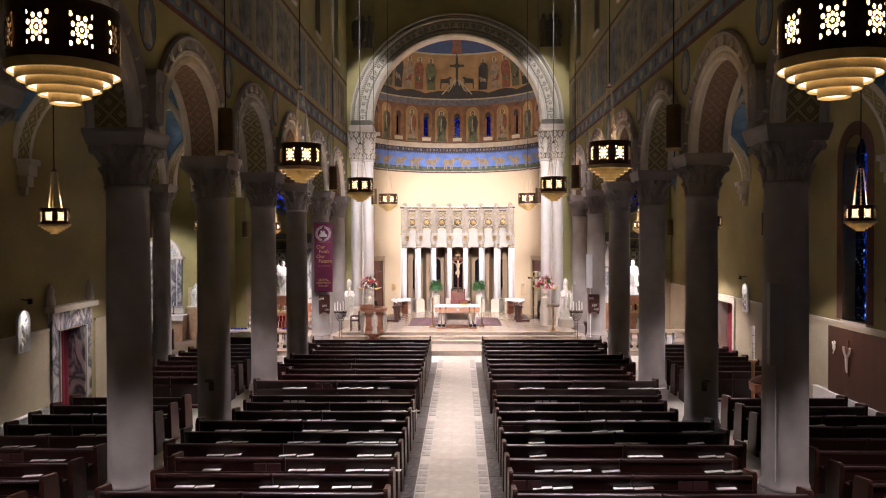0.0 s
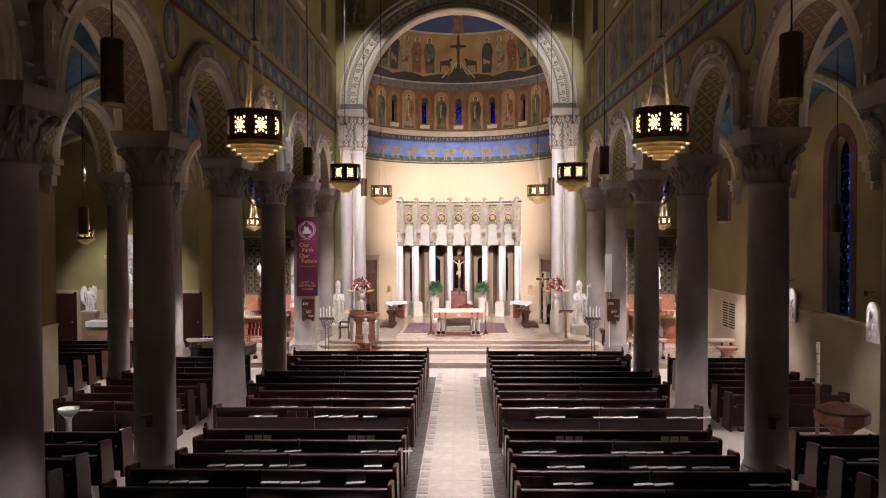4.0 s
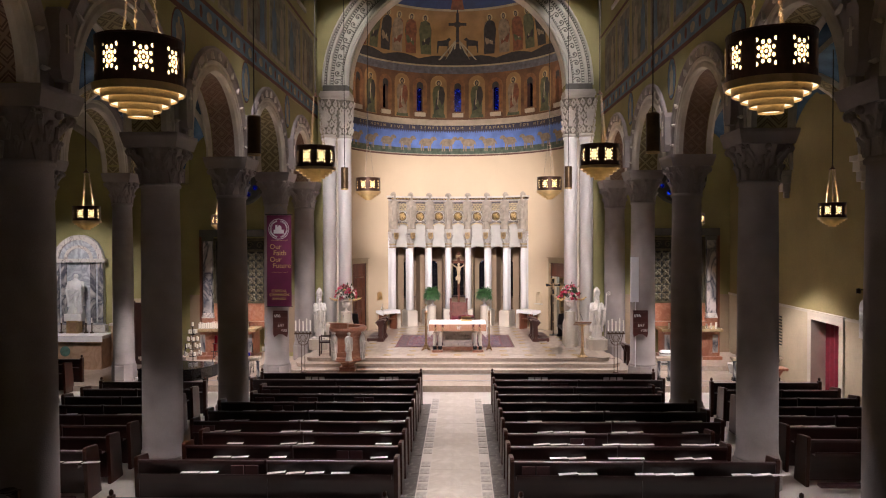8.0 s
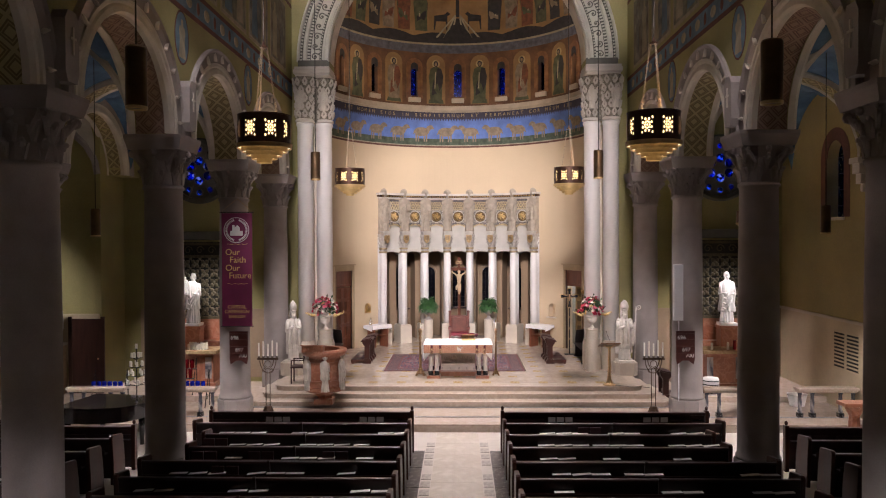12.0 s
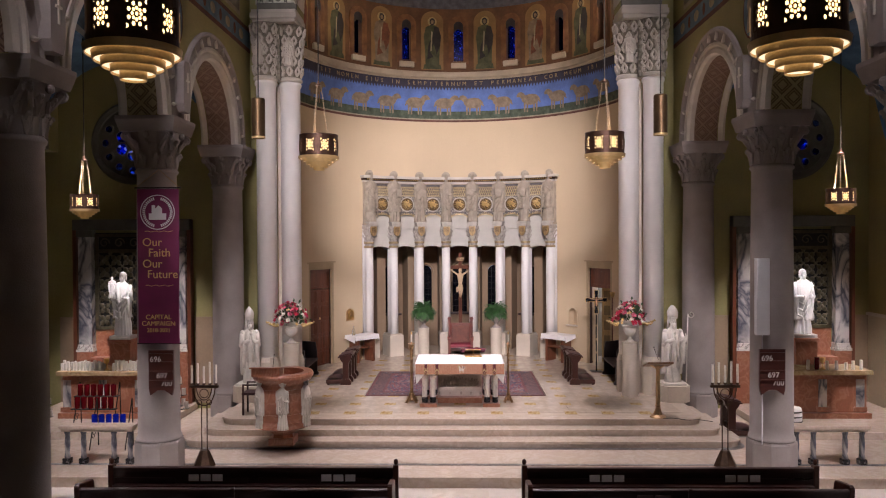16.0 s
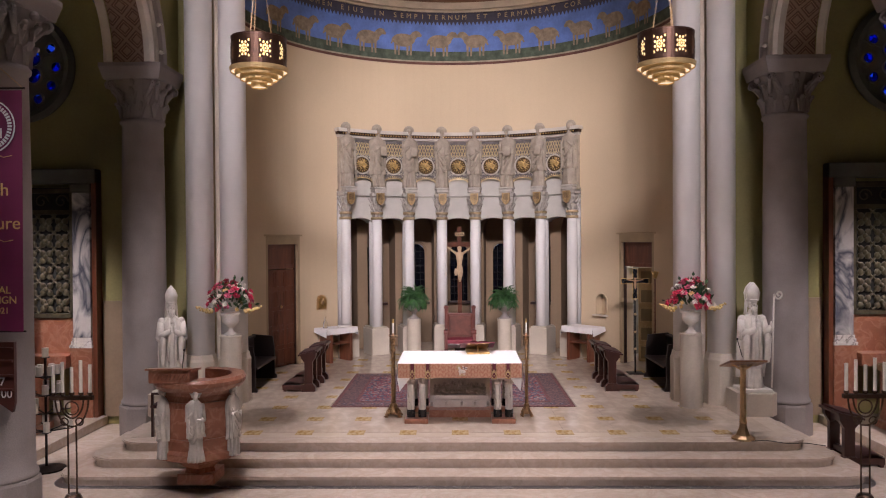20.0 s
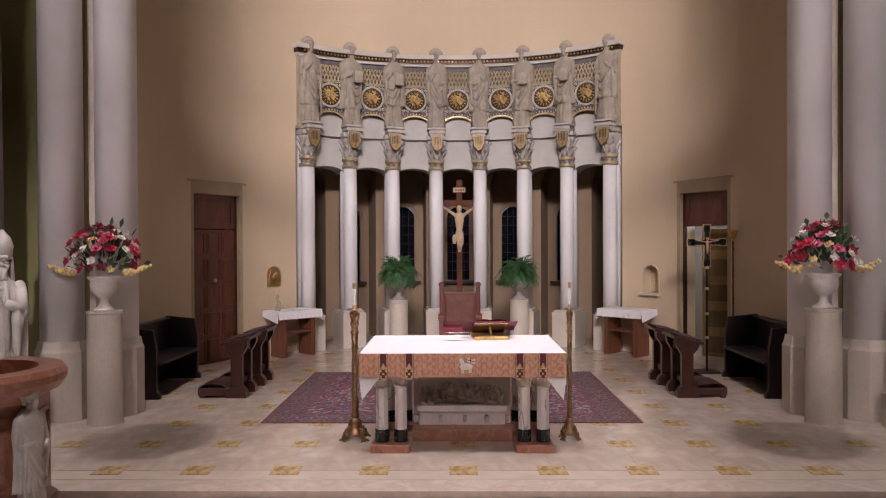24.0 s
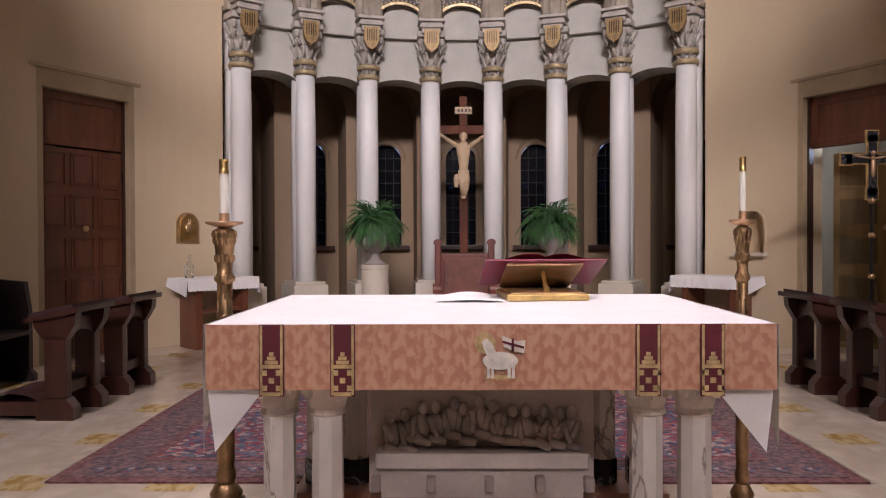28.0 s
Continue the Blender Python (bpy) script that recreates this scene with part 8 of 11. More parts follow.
for s in (-1, 1):
    a, b, c = (s * 0.085, 0.0, 1.375), (s * 0.225, 0.02, 1.475), (s * 0.37, 0.04, 1.585)
    rod(co, a, b, 0.033, 0.024, 10)
    rod(co, b, c, 0.026, 0.017, 10)
    ball(co, a, 0.036, 10, 8)
    ball(co, b, 0.025, 8, 6)
    ball(co, (s * 0.385, 0.04, 1.595), 0.022, 8, 6, 1.4, 0.7, 0.9)
    hip, knee, heel = (s * 0.038, 0.0, 0.94), (s * 0.032 + 0.012, -0.05, 0.83), (s * 0.014 + 0.004, 0.02, 0.69)
    rod(co, hip, knee, 0.05, 0.034, 10)
    ball(co, knee, 0.036, 10, 8)
    rod(co, knee, heel, 0.034, 0.02, 10)
    rod(co, heel, (s * 0.012, -0.02, 0.655), 0.022, 0.014, 8)
fl2 = drape(nb(), [(-0.12, 0.03, 0.02), (0.0, 0.04, 0.03), (0.06, 0.02, 0.02)], (4, 5, 7), 0.3, 6, 20, 8)
fl2.transform(Matrix.Translation((-0.1, -0.01, 0.93)))
merge(co, fl2)
co.transform(Matrix.Translation((0, -0.105, 0)))
part("carved_figure", co, "corpus", cx, "pale carved wooden figure", True)
part("base_block", box(nb(), -0.14, 0.14, -0.12, 0.12, -1.145, -0.95, 0.01), "dark_wood", cx)

# ---- sanctuary: urns, ferns, flowers, pedestals ----
gm, nt, nodes, links, b = node_mat("clear_glass")
b.inputs["Base Color"].default_value = (0.9, 0.93, 0.93, 1)
b.inputs["Transmission Weight"].default_value, b.inputs["Roughness"].default_value = 1.0, 0.03
M["clear_glass"] = gm
M["fern"] = surface("fern", (0.03, 0.11, 0.03), 0.5, scale=9, vary=0.5, bump=0.1, fine=40, tint=(0.08, 0.22, 0.06))
M["leaf_green"] = surface("leaf_green", (0.035, 0.09, 0.03), 0.5, scale=12, vary=0.5, bump=0.1, fine=40)
M["petal_red"] = surface("petal_red", (0.55, 0.02, 0.07), 0.6, scale=20, vary=0.35, bump=0.1, fine=60)
M["petal_pink"] = surface("petal_pink", (0.66, 0.12, 0.22), 0.6, scale=20, vary=0.35, bump=0.1, fine=60)
M["petal_white"] = surface("petal_white", (0.78, 0.75, 0.66), 0.6, scale=20, vary=0.15, bump=0.1, fine=60)
M["petal_yellow"] = surface("petal_yellow", (0.68, 0.5, 0.2), 0.6, scale=20, vary=0.25, bump=0.1, fine=60)


def urn_profile(r, h):
    return [(r * 0.62, 0.0), (r * 0.62, h * 0.06), (r * 0.45, h * 0.1), (r * 0.26, h * 0.2), (r * 0.24, h * 0.32), (r * 0.34, h * 0.38), (r * 0.6, h * 0.46), (r * 0.82, h * 0.6), (r * 0.86, h * 0.78), (r * 0.8, h * 0.86), (r * 1.0, h * 0.95), (r * 1.0, h), (r * 0.85, h)]


def urn(bm, r, h, flutes=0):
    lathe(bm, urn_profile(r, h), 24)
    return bm


def frond(bm, base, yaw, lift, length, rnd):
    """One arching fern frond: a thin rib with paired drooping leaflets."""
    p = Vector(base)
    d = Vector((math.cos(yaw) * math.cos(lift), math.sin(yaw) * math.cos(lift), math.sin(lift)))
    n = 12
    down = Vector((0, 0, -1))
    for i in range(n):
        q = p + d * (length / n)
        side = Vector((-math.sin(yaw), math.cos(yaw), 0))
        w = (0.05 * math.sin(math.pi * (i + 2.5) / (n + 3)) + 0.012) * rnd.uniform(0.8, 1.2)
        for s in (-1, 1):
            mid = p.lerp(q, 0.5) + side * s * w * 0.55 + d * 0.012
            tip = q + side * s * w + down * w * 0.55 + d * 0.015
            bm.faces.new([bm.verts.new(t) for t in (p, mid + d * 0.016, tip, mid - d * 0.016)])
        p = q
        d = (d + down * (3.3 / n) * (0.5 + rnd.random() * 0.7)).normalized()


for s in (-1, 1):
    t = thing("urn_pedestal", (s * 1.12, 36.5, S0), "plain beige cylindrical stone pedestal", "pedestal", "urn pedestals")
    part("drum", lathe(nb(), [(0.17, 0.0), (0.17, 0.86), (0.175, 0.87), (0.175, 0.92)], 28), "limestone", t)
    u = thing("fern_urn", (s * 1.12, 36.5, S0 + 0.92), "grey stone urn with a lush green fern", "potted fern", "fern urns")
    part("urn", urn(nb(), 0.22, 0.44), "stone", u, smooth=True)
    fb = nb()
    rnd = random.Random(20 + s)
    for i in range(230):
        frond(fb, (rnd.uniform(-0.1, 0.1), rnd.uniform(-0.1, 0.1), 0.42 + rnd.uniform(0, 0.1)), rnd.uniform(0, 6.28), rnd.uniform(0.25, 1.5), rnd.uniform(0.3, 0.47), rnd)
    part("fronds", fb, "fern", u, "green fern fronds")


def flowers(seed):
    f = thing("flower_arrangement", (0, 0, 0), "white urn of red, pink and white flowers with yellow sprays", "flowers", "flower arrangements")
    part("urn", urn(nb(), 0.17, 0.36), "statue", f, smooth=True)
    rnd = random.Random(seed)
    lf = nb()
    for i in range(170):
        a, e, r = rnd.uniform(0, 6.28), rnd.uniform(-0.25, 1.4), rnd.uniform(0.14, 0.3) + (0.13 if i % 8 == 0 else 0.0)
        c = Vector((r * math.cos(a) * math.cos(e), r * math.sin(a) * math.cos(e) * 0.7, 0.5 + r * math.sin(e) * 1.05))
        d = (c - Vector((0, 0, 0.36))).normalized()
        sd = d.cross(Vector((rnd.random(), rnd.random(), 0.3))).normalized() * 0.028
        q = c + d * rnd.uniform(0.07, 0.14)
        lf.faces.new([lf.verts.new(p) for p in (c, (c + q) / 2 + sd, q, (c + q) / 2 - sd)])
    tagged(part("leaves", lf, "leaf_green", f), kind="stuff")
    for nm, mt, n, size in (("red_bloom", "petal_red", 24, 0.078), ("pink_bloom", "petal_pink", 12, 0.07), ("white_bloom", "petal_white", 26, 0.055), ("yellow_bloom", "petal_yellow", 12, 0.042)):
        for i in range(n):
            a, e, r = rnd.uniform(0, 6.28), rnd.uniform(-0.2, 1.3), rnd.uniform(0.29, 0.4)
            c = Vector((r * math.cos(a) * math.cos(e), r * math.sin(a) * math.cos(e) * 0.75, 0.5 + r * math.sin(e) * 1.0))
            out = (c - Vector((0, 0, 0.4))).normalized()
            b = nb()
            for k in range(9):
                t = 2 * math.pi * k / 9
                tilt = 0.5 if k % 2 else 0.95
                p = Vector((math.cos(t) * tilt, math.sin(t) * tilt, 0.35 + 0.3 * (k % 2)))
                w = Vector((-math.sin(t), math.cos(t), 0)) * 0.42
                pts = [Vector((0, 0, 0)), p * 0.6 + w, p * 1.05, p * 0.6 - w]
                b.faces.new([b.verts.new(q * size) for q in pts])
            ball(b, (0, 0, size * 0.25), size * 0.32, 6, 5)
            b.transform(Matrix.Translation(c) @ out.to_track_quat("Z", "Y").to_matrix().to_4x4())
            part(nm, b, mt, f)
    for s in (-1, 1):
        sp = nb()
        for i in range(16):
            u = i / 15
            ball(sp, (s * (0.28 + 0.26 * u), -0.1 + rnd.uniform(-0.03, 0.03), 0.4 - 0.02 * u + 0.1 * u * u + rnd.uniform(-0.025, 0.025)), 0.032 - 0.014 * u, 6, 5)
        part("yellow_spray", sp, "petal_yellow", f, smooth=True)
    return f


for s in (-1, 1):
    t = thing("flower_pedestal", (s * 3.95, 30.72, S0), "plain beige cylindrical flower pedestal", "pedestal", "flower pedestals")
    part("drum", lathe(nb(), [(0.19, 0.0), (0.185, 0.02), (0.182, 1.22), (0.19, 1.23), (0.19, 1.255)], 32), "limestone", t)
    fl = flowers(31 + s)
    fl.matrix_basis = Matrix.Translation((s * 3.95, 30.72, S0 + 1.255)) @ Matrix.Diagonal((1.02, 1.02, 1.05, 1))

# bishops in stone beside the arch
def bishop(s):
    """A mitred statue in one mesh: alb, open cope, stole, bearded head, joined palms or a crozier."""
    bm = nb()
    drape(bm, [(0.0, 0.2, 0.17), (0.05, 0.19, 0.16), (0.45, 0.165, 0.13), (0.85, 0.17, 0.13), (1.08, 0.19, 0.13), (1.2, 0.17, 0.11), (1.27, 0.07, 0.07), (1.34, 0.055, 0.06)], (9, 12, 16, 20), 0.42, 40 + s, 60, 26)
    sk = nb()
    drape(sk, [(0.34, 0.19, 0.15), (0.5, 0.185, 0.15), (0.9, 0.18, 0.145), (1.02, 0.185, 0.14)], (6, 9, 13), 0.3, 52 + s, 52, 14)
    merge(bm, sk)
    cope(bm, 1.52, 0.225, 150, 5 + s)
    for q in (-1, 1):
        # stole, sleeves and the cope's edge falling from each arm
        prism(bm, [(q * 0.03, 1.24), (q * 0.075, 1.24), (q * 0.1, 0.5), (q * 0.045, 0.5)][::q], "y", -0.185, -0.13)
        elbow = Vector((q * 0.235, -0.06, 0.9))
        wrist = Vector((q * 0.05, -0.24, 1.02)) if s < 0 or q < 0 else Vector((0.26, -0.2, 1.06))
        rod(bm, (q * 0.2, 0.0, 1.16), elbow, 0.07, 0.075, 12)
        ball(bm, (q * 0.19, 0.0, 1.17), 0.075, 10, 8)
        ball(bm, elbow, 0.075, 10, 8)
        rod(bm, elbow, wrist, 0.07, 0.045, 12)
        ball(bm, wrist + Vector((-q * 0.015, -0.03, 0.045)), 0.03, 8, 6, 0.7, 0.7, 1.8)
        fall = nb()
        drape(fall, [(-0.52, 0.03, 0.03), (-0.4, 0.05, 0.05), (-0.12, 0.07, 0.08), (0.0, 0.05, 0.06)], (3, 4, 5), 0.5, 61 + q, 24, 12)
        fall.transform(Matrix.Translation(elbow.lerp(wrist, 0.35)))
        merge(bm, fall)
        # mitre with its two peaks and hanging bands
        prism(bm, [(-0.098, 1.49), (0.098, 1.49), (0.118, 1.62), (0.085, 1.71), (0.0, 1.8), (-0.085, 1.71), (-0.118, 1.62)], "y", *sorted((0.012 * q, 0.08 * q)))
        rod(bm, (q * 0.085, 0.04, 1.5), (q * 0.1, 0.05, 1.24), 0.028, 0.034, 6)
    lathe(bm, [(0.098, 1.475), (0.108, 1.48), (0.108, 1.515), (0.098, 1.52)], 20)
    # head: skull, brow, nose, cheeks and beard
    ball(bm, (0, -0.01, 1.42), 0.088, 16, 12, 0.92, 1.0, 1.15)
    ball(bm, (0, -0.088, 1.465), 0.03, 8, 6, 2.0, 0.6, 0.5)
    ball(bm, (0, -0.105, 1.425), 0.016, 8, 6, 0.9, 1.1, 2.0)
    for q in (-1, 1):
        ball(bm, (q * 0.045, -0.075, 1.405), 0.022, 8, 6)
    rnd = random.Random(70 + s)
    for k in range(14):
        x = -0.065 + 0.01 * k
        rod(bm, (x, -0.085 + abs(x) * 0.5, 1.39 + abs(x) * 0.3), (x * 0.55 + rnd.uniform(-0.012, 0.012), -0.135 + abs(x) * 0.3, 1.27 - rnd.uniform(0, 0.05) + abs(x) * 0.4), 0.017, 0.008, 6)
    # morse clasp and trimmed hem
    ball(bm, (0, -0.165, 1.17), 0.035, 10, 8, 1.2, 0.5, 0.9)
    if s > 0:
        rod(bm, (0.27, -0.2, 0.02), (0.3, -0.23, 1.58), 0.016, 0.016, 8)
        for k in range(16):
            t0, t1 = 2 * math.pi * k / 12 + 3.0, 2 * math.pi * (k + 1) / 12 + 3.0
            r0, r1 = 0.09 - 0.0048 * k, 0.09 - 0.0048 * (k + 1)
            rod(bm, (0.39 + r0 * math.cos(t0), -0.23, 1.6 + r0 * math.sin(t0)), (0.39 + r1 * math.cos(t1), -0.23, 1.6 + r1 * math.sin(t1)), 0.016, 0.016, 6)
    return bm


for s in (-1, 1):
    z0 = S0 + 0.42
    t = thing("statue_pedestal", (s * 4.82, 30.28, S0), "square pale stone pedestal with cut corners", "pedestal", "statue pedestals")
    pb = prism(nb(), [(-0.32, -0.2), (-0.2, -0.32), (0.2, -0.32), (0.32, -0.2), (0.32, 0.3), (-0.32, 0.3)], "z", 0.0, 0.36)
    part("block", pb, "limestone", t)
    part("slab", box(nb(), -0.25, 0.25, -0.22, 0.22, 0.36, 0.42, 0.02), "statue", t)
    bm = bishop(s)
    ob = tagged(new("bishop_statue", mesh_of(bm, "bishop_statue", "statue", True)), "white stone statue of a mitred bishop" + (" holding a crozier" if s > 0 else " with joined hands").replace(" hands", " palms"), "statue", "bishop statues")
    ob.matrix_basis = Matrix.Translation((s * 4.8, 30.25, S0 + 0.42)) @ Matrix.Diagonal((0.9 if s > 0 else 0.8, 0.9, 0.96, 1)) @ Matrix.Rotation(-s * 0.42 if s < 0 else 0.12, 4, "Z")

# ---- ambo ----
amb = thing("ambo", (-3.42, 27.62, 0.335), "six-sided red marble ambo with white carved corner figures", "ambo")
part("foot", box(nb(), -0.24, 0.24, -0.22, 0.22, 0.0, 0.14, 0.01), "red_marble", amb)
part("stem", lathe(nb(), [(0.22, 0.14), (0.2, 0.2), (0.3, 0.28), (0.44, 0.32), (0.5, 0.37)], 6, 0, 0, 42), "red_marble", amb)
body = nb()
lathe(body, [(0.53, 0.36), (0.53, 0.44), (0.48, 0.48), (0.48, 1.18), (0.52, 1.26)], 6, 0, 0, 42)
part("body", body, "red_marble", amb)
for k in range(6):
    a = radians(12 + 60 * k)
    for z0, z1 in ((0.6, 1.1),):
        f = nb()
        w = 0.17
        box(f, -w, w, -0.02, 0.0, z0, z0 + 0.03)
        box(f, -w, w, -0.02, 0.0, z1 - 0.03, z1)
        box(f, -w, -w + 0.025, -0.02, 0.0, z0, z1)
        box(f, w - 0.025, w, -0.02, 0.0, z0, z1)
        box(f, -w * 0.6, w * 0.6, -0.01, 0.0, z0 + 0.08, z1 - 0.08, 0.004)
        f.transform(Matrix.Rotation(a + math.pi / 2, 4, "Z") @ Matrix.Translation((0, -0.416, 0)))
        part("panel", f, "red_marble", amb)
for k in range(4):
    a = radians(162 + 60 * k)
    fg = figure(0.38, 0.93, 0.115, 0, 0, 60 + k)
    hl = lathe(nb(), [(0.07, -0.008), (0.078, 0.0), (0.07, 0.008)], 14)
    hl.transform(Matrix.Translation((0, 0.02, 1.26)) @ Matrix.Rotation(math.pi / 2 - 0.2, 4, "X"))
    merge(fg, hl)
    fg.transform(Matrix.Translation((0.505 * math.cos(a), 0.505 * math.sin(a), 0)) @ Matrix.Rotation(a + math.pi / 2, 4, "Z"))
    part("corner_figure", fg, "statue", amb, "white carved robed figure", True)
rim = nb()
lathe(rim, [(0.4, 1.27), (0.54, 1.25), (0.58, 1.31), (0.585, 1.36), (0.56, 1.4), (0.4, 1.4), (0.4, 1.27)], 32, 0, 0, 170, 290, cap=False)
part("rim", rim, "red_marble", amb, smooth=False)
rest = nb()
prism(rest, [(-0.17, 1.38), (0.16, 1.38), (0.16, 1.5), (-0.17, 1.55)], "x", -0.26, 0.26)
bmesh.ops.bevel(rest, geom=rest.edges[:], offset=0.012, segments=1, affect="EDGES")
prism(rest, [(-0.2, 1.545), (-0.2, 1.57), (0.18, 1.52), (0.18, 1.495)], "x", -0.29, 0.29)
for i in range(9):
    rod(rest, (-0.2 + 0.05 * i, -0.175, 1.43), (-0.17 + 0.05 * i, -0.18, 1.49), 0.016, 0.01, 5)
rest.transform(Matrix.Translation((-0.2, -0.4, 0)))
part("book_rest", rest, "red_marble", amb)
part("microphone", merge(rod(nb(), (-0.1, -0.4, 1.48), (-0.08, -0.36, 1.76), 0.006, 0.006, 6), ball(nb(), (-0.08, -0.36, 1.77), 0.014, 6, 5)), "iron", amb)

M["board_oak"] = surface("board_oak", (0.26, 0.13, 0.06), 0.4, scale=3, vary=0.3, bump=0.06, fine=30, stretch=(0.5, 4, 4))
# ---- lectern and processional cross ----
lc = thing("lectern", (4.05, 28.62, S0), "brass lectern with a slanted wooden desk and microphone", "lectern")
part("foot", lathe(nb(), [(0.17, 0.0), (0.165, 0.02), (0.1, 0.06), (0.06, 0.16), (0.045, 0.22), (0.06, 0.24), (0.045, 0.27)], 8), "brass", lc)
part("post", lathe(nb(), [(0.045, 0.27), (0.04, 1.0), (0.055, 1.02), (0.05, 1.06)], 8), "brass", lc)
dk = prism(nb(), [(0.22, 1.02), (0.21, 1.0), (-0.22, 1.13), (-0.215, 1.16)], "x", -0.26, 0.26)
part("desk", dk, "board_oak", lc)
br = nb()
for q in (-1, 1):
    rod(br, (0, 0, 0.98), (q * 0.18, 0.02, 1.08), 0.018, 0.014, 6)
part("bracket", br, "brass", lc)
part("microphone", merge(rod(nb(), (0.05, 0.16, 1.15), (-0.08, 0.0, 1.42), 0.006, 0.006, 6), ball(nb(), (-0.08, 0.0, 1.43), 0.015, 6, 5)), "iron", lc)
cb = nb()
pts = [Vector((4.05, 28.5, S0 + 0.004))]
for i in range(14):
    pts.append(pts[-1] + Vector((0.07, -0.02 + 0.04 * math.sin(i * 0.9), 0)))
for p, q in zip(pts, pts[1:]):
    rod(cb, p, q, 0.006, 0.006, 5)
tagged(new("microphone_cable", mesh_of(cb, "microphone_cable", "iron")), "thin black cable lying on the sanctuary floor", "cable")
pc = thing("processional_cross", (3.75, 33.95, S0), "dark and gold processional cross on a slim black stand", "processional cross")
part("stand_foot", box(nb(), -0.16, 0.16, -0.16, 0.16, 0.0, 0.02, 0.006), "iron", pc)
part("pole", lathe(nb(), [(0.018, 0.02), (0.018, 1.58)], 10), "iron", pc)
for z in (0.5, 0.86, 1.24, 1.56):
    part("collar", lathe(nb(), [(0.02, z), (0.032, z + 0.02), (0.02, z + 0.05)], 12), "brass", pc)
for nm, mt, d, g in (("cross_edge", "gold", 0.012, 0.0), ("cross_face", "black_marble", 0.018, 0.012)):
    k = nb()
    for b in ((-0.05, 0.05, 1.62, 2.2), (-0.26, 0.26, 1.92, 2.02)):
        box(k, b[0] + g, b[1] - g, -d, d, b[2] + g, b[3] - g)
    for x, z in ((-0.24, 1.97), (0.24, 1.97), (0, 2.18), (0, 1.65)):
        box(k, x - 0.06 + g, x + 0.06 - g, -d, d, z - 0.06 + g, z + 0.06 - g)
    part(nm, k, mt, pc)
part("carved_figure", merge(merge(ball(nb(), (0, -0.03, 2.02), 0.026, 8, 6), ball(nb(), (0, -0.025, 1.9), 0.035, 8, 6, 0.8, 0.5, 3.0)), rod(rod(nb(), (0, -0.03, 1.97), (-0.17, -0.025, 2.0), 0.012, 0.009, 6), (0, -0.03, 1.97), (0.17, -0.025, 2.0), 0.012, 0.009, 6)), "copper", pc, smooth=True)

# ---- credence tables ----
for s in (-1, 1):
    m = Matrix.Translation(polar(R0 - 0.42, s * 46.0, S0)) @ Matrix.Rotation(-radians(s * 46.0), 4, "Z")
    t = thing("credence_table", m, "red-brown wooden side table against the apse wall", "table", "credence tables")
    part("tabletop", box(nb(), -0.4, 0.4, -0.22, 0.22, 0.76, 0.8, 0.006), "door_wood", t)
    for x in (-0.33, 0.25):
        part("side_panel", box(nb(), x, x + 0.08, -0.2, 0.2, 0.0, 0.76, 0.006), "door_wood", t)
    part("shelf", box(nb(), -0.25, 0.25, -0.18, 0.2, 0.42, 0.45), "door_wood", t)
    c = thing("table_linen", m @ Matrix.Translation((0, 0, 0.806)), "white lace-edged linen over a side table", "table linen", "table linens")
    bm = nb()
    grid(bm, 12, 6, lambda u, v: ((-0.45 + 0.9 * u, -0.25 + 0.5 * v, 0.002), (u, v)))
    part("top", bm, "altar_linen", c)
    bm = nb()
    grid(bm, 40, 3, lambda u, v: ((-0.45 + 0.9 * u, -0.25 - 0.006 * math.sin(u * 60) * v, 0.002 - (0.13 + 0.012 * abs(math.sin(u * 50))) * v), (u, v)))
    part("front_fall", bm, "altar_linen", c)
    for q in (-1, 1):
        bm = nb()
        grid(bm, 20, 3, lambda u, v: ((q * (0.45 + 0.02 * v), -0.25 + 0.5 * u, 0.002 - (0.2 - 0.1 * u) * v), (u, v)))
        part("end_fall", bm, "altar_linen", c)
    if s < 0:
        cr = thing("cruet", m @ Matrix.Translation((-0.28, 0.05, 0.81)), "clear glass cruet with a stopper", "cruet")
        part("bottle", lathe(nb(), [(0.05, 0.0), (0.055, 0.06), (0.05, 0.13), (0.02, 0.18), (0.018, 0.22), (0.028, 0.23)], 16), "clear_glass", cr, smooth=True)
        part("stopper", ball(nb(), (0, 0, 0.25), 0.022, 8, 6), "clear_glass", cr)
        ta = thing("towel", m @ Matrix.Translation((0.15, 0, 0.81)), "folded white towel on a side table", "towel")
        part("cloth", box(nb(), -0.1, 0.1, -0.07, 0.07, 0.0, 0.025, 0.008), "cloth_white", ta)

# aumbry door and wall niche
m = Matrix.Translation(polar(R0, -47.6, 1.82)) @ Matrix.Rotation(radians(47.6), 4, "Z")
t = thing("aumbry", m, "small gilt round-headed wall cupboard", "aumbry")
part("frame", prism(nb(), [(-0.14, 0.0), (0.14, 0.0)] + arc_points(0, 0.14, 0.22, 12), "y", -0.03, 0.02), "brass", t)
part("door", prism(nb(), [(-0.1, 0.03), (0.1, 0.03)] + arc_points(0, 0.1, 0.22, 12), "y", -0.045, -0.03), "gold", t)
kk = nb()
for i in range(9):
    a = math.pi * i / 8
    rod(kk, (0, -0.047, 0.2), (0.085 * math.cos(a), -0.047, 0.2 + 0.085 * math.sin(a)), 0.006, 0.004, 4)
ball(kk, (0, -0.05, 0.17), 0.04, 8, 6, 1, 0.4, 1.2)
part("rays", kk, "brass", t)
m = Matrix.Translation(polar(R0, 49.0, 1.68)) @ Matrix.Rotation(-radians(49.0), 4, "Z")
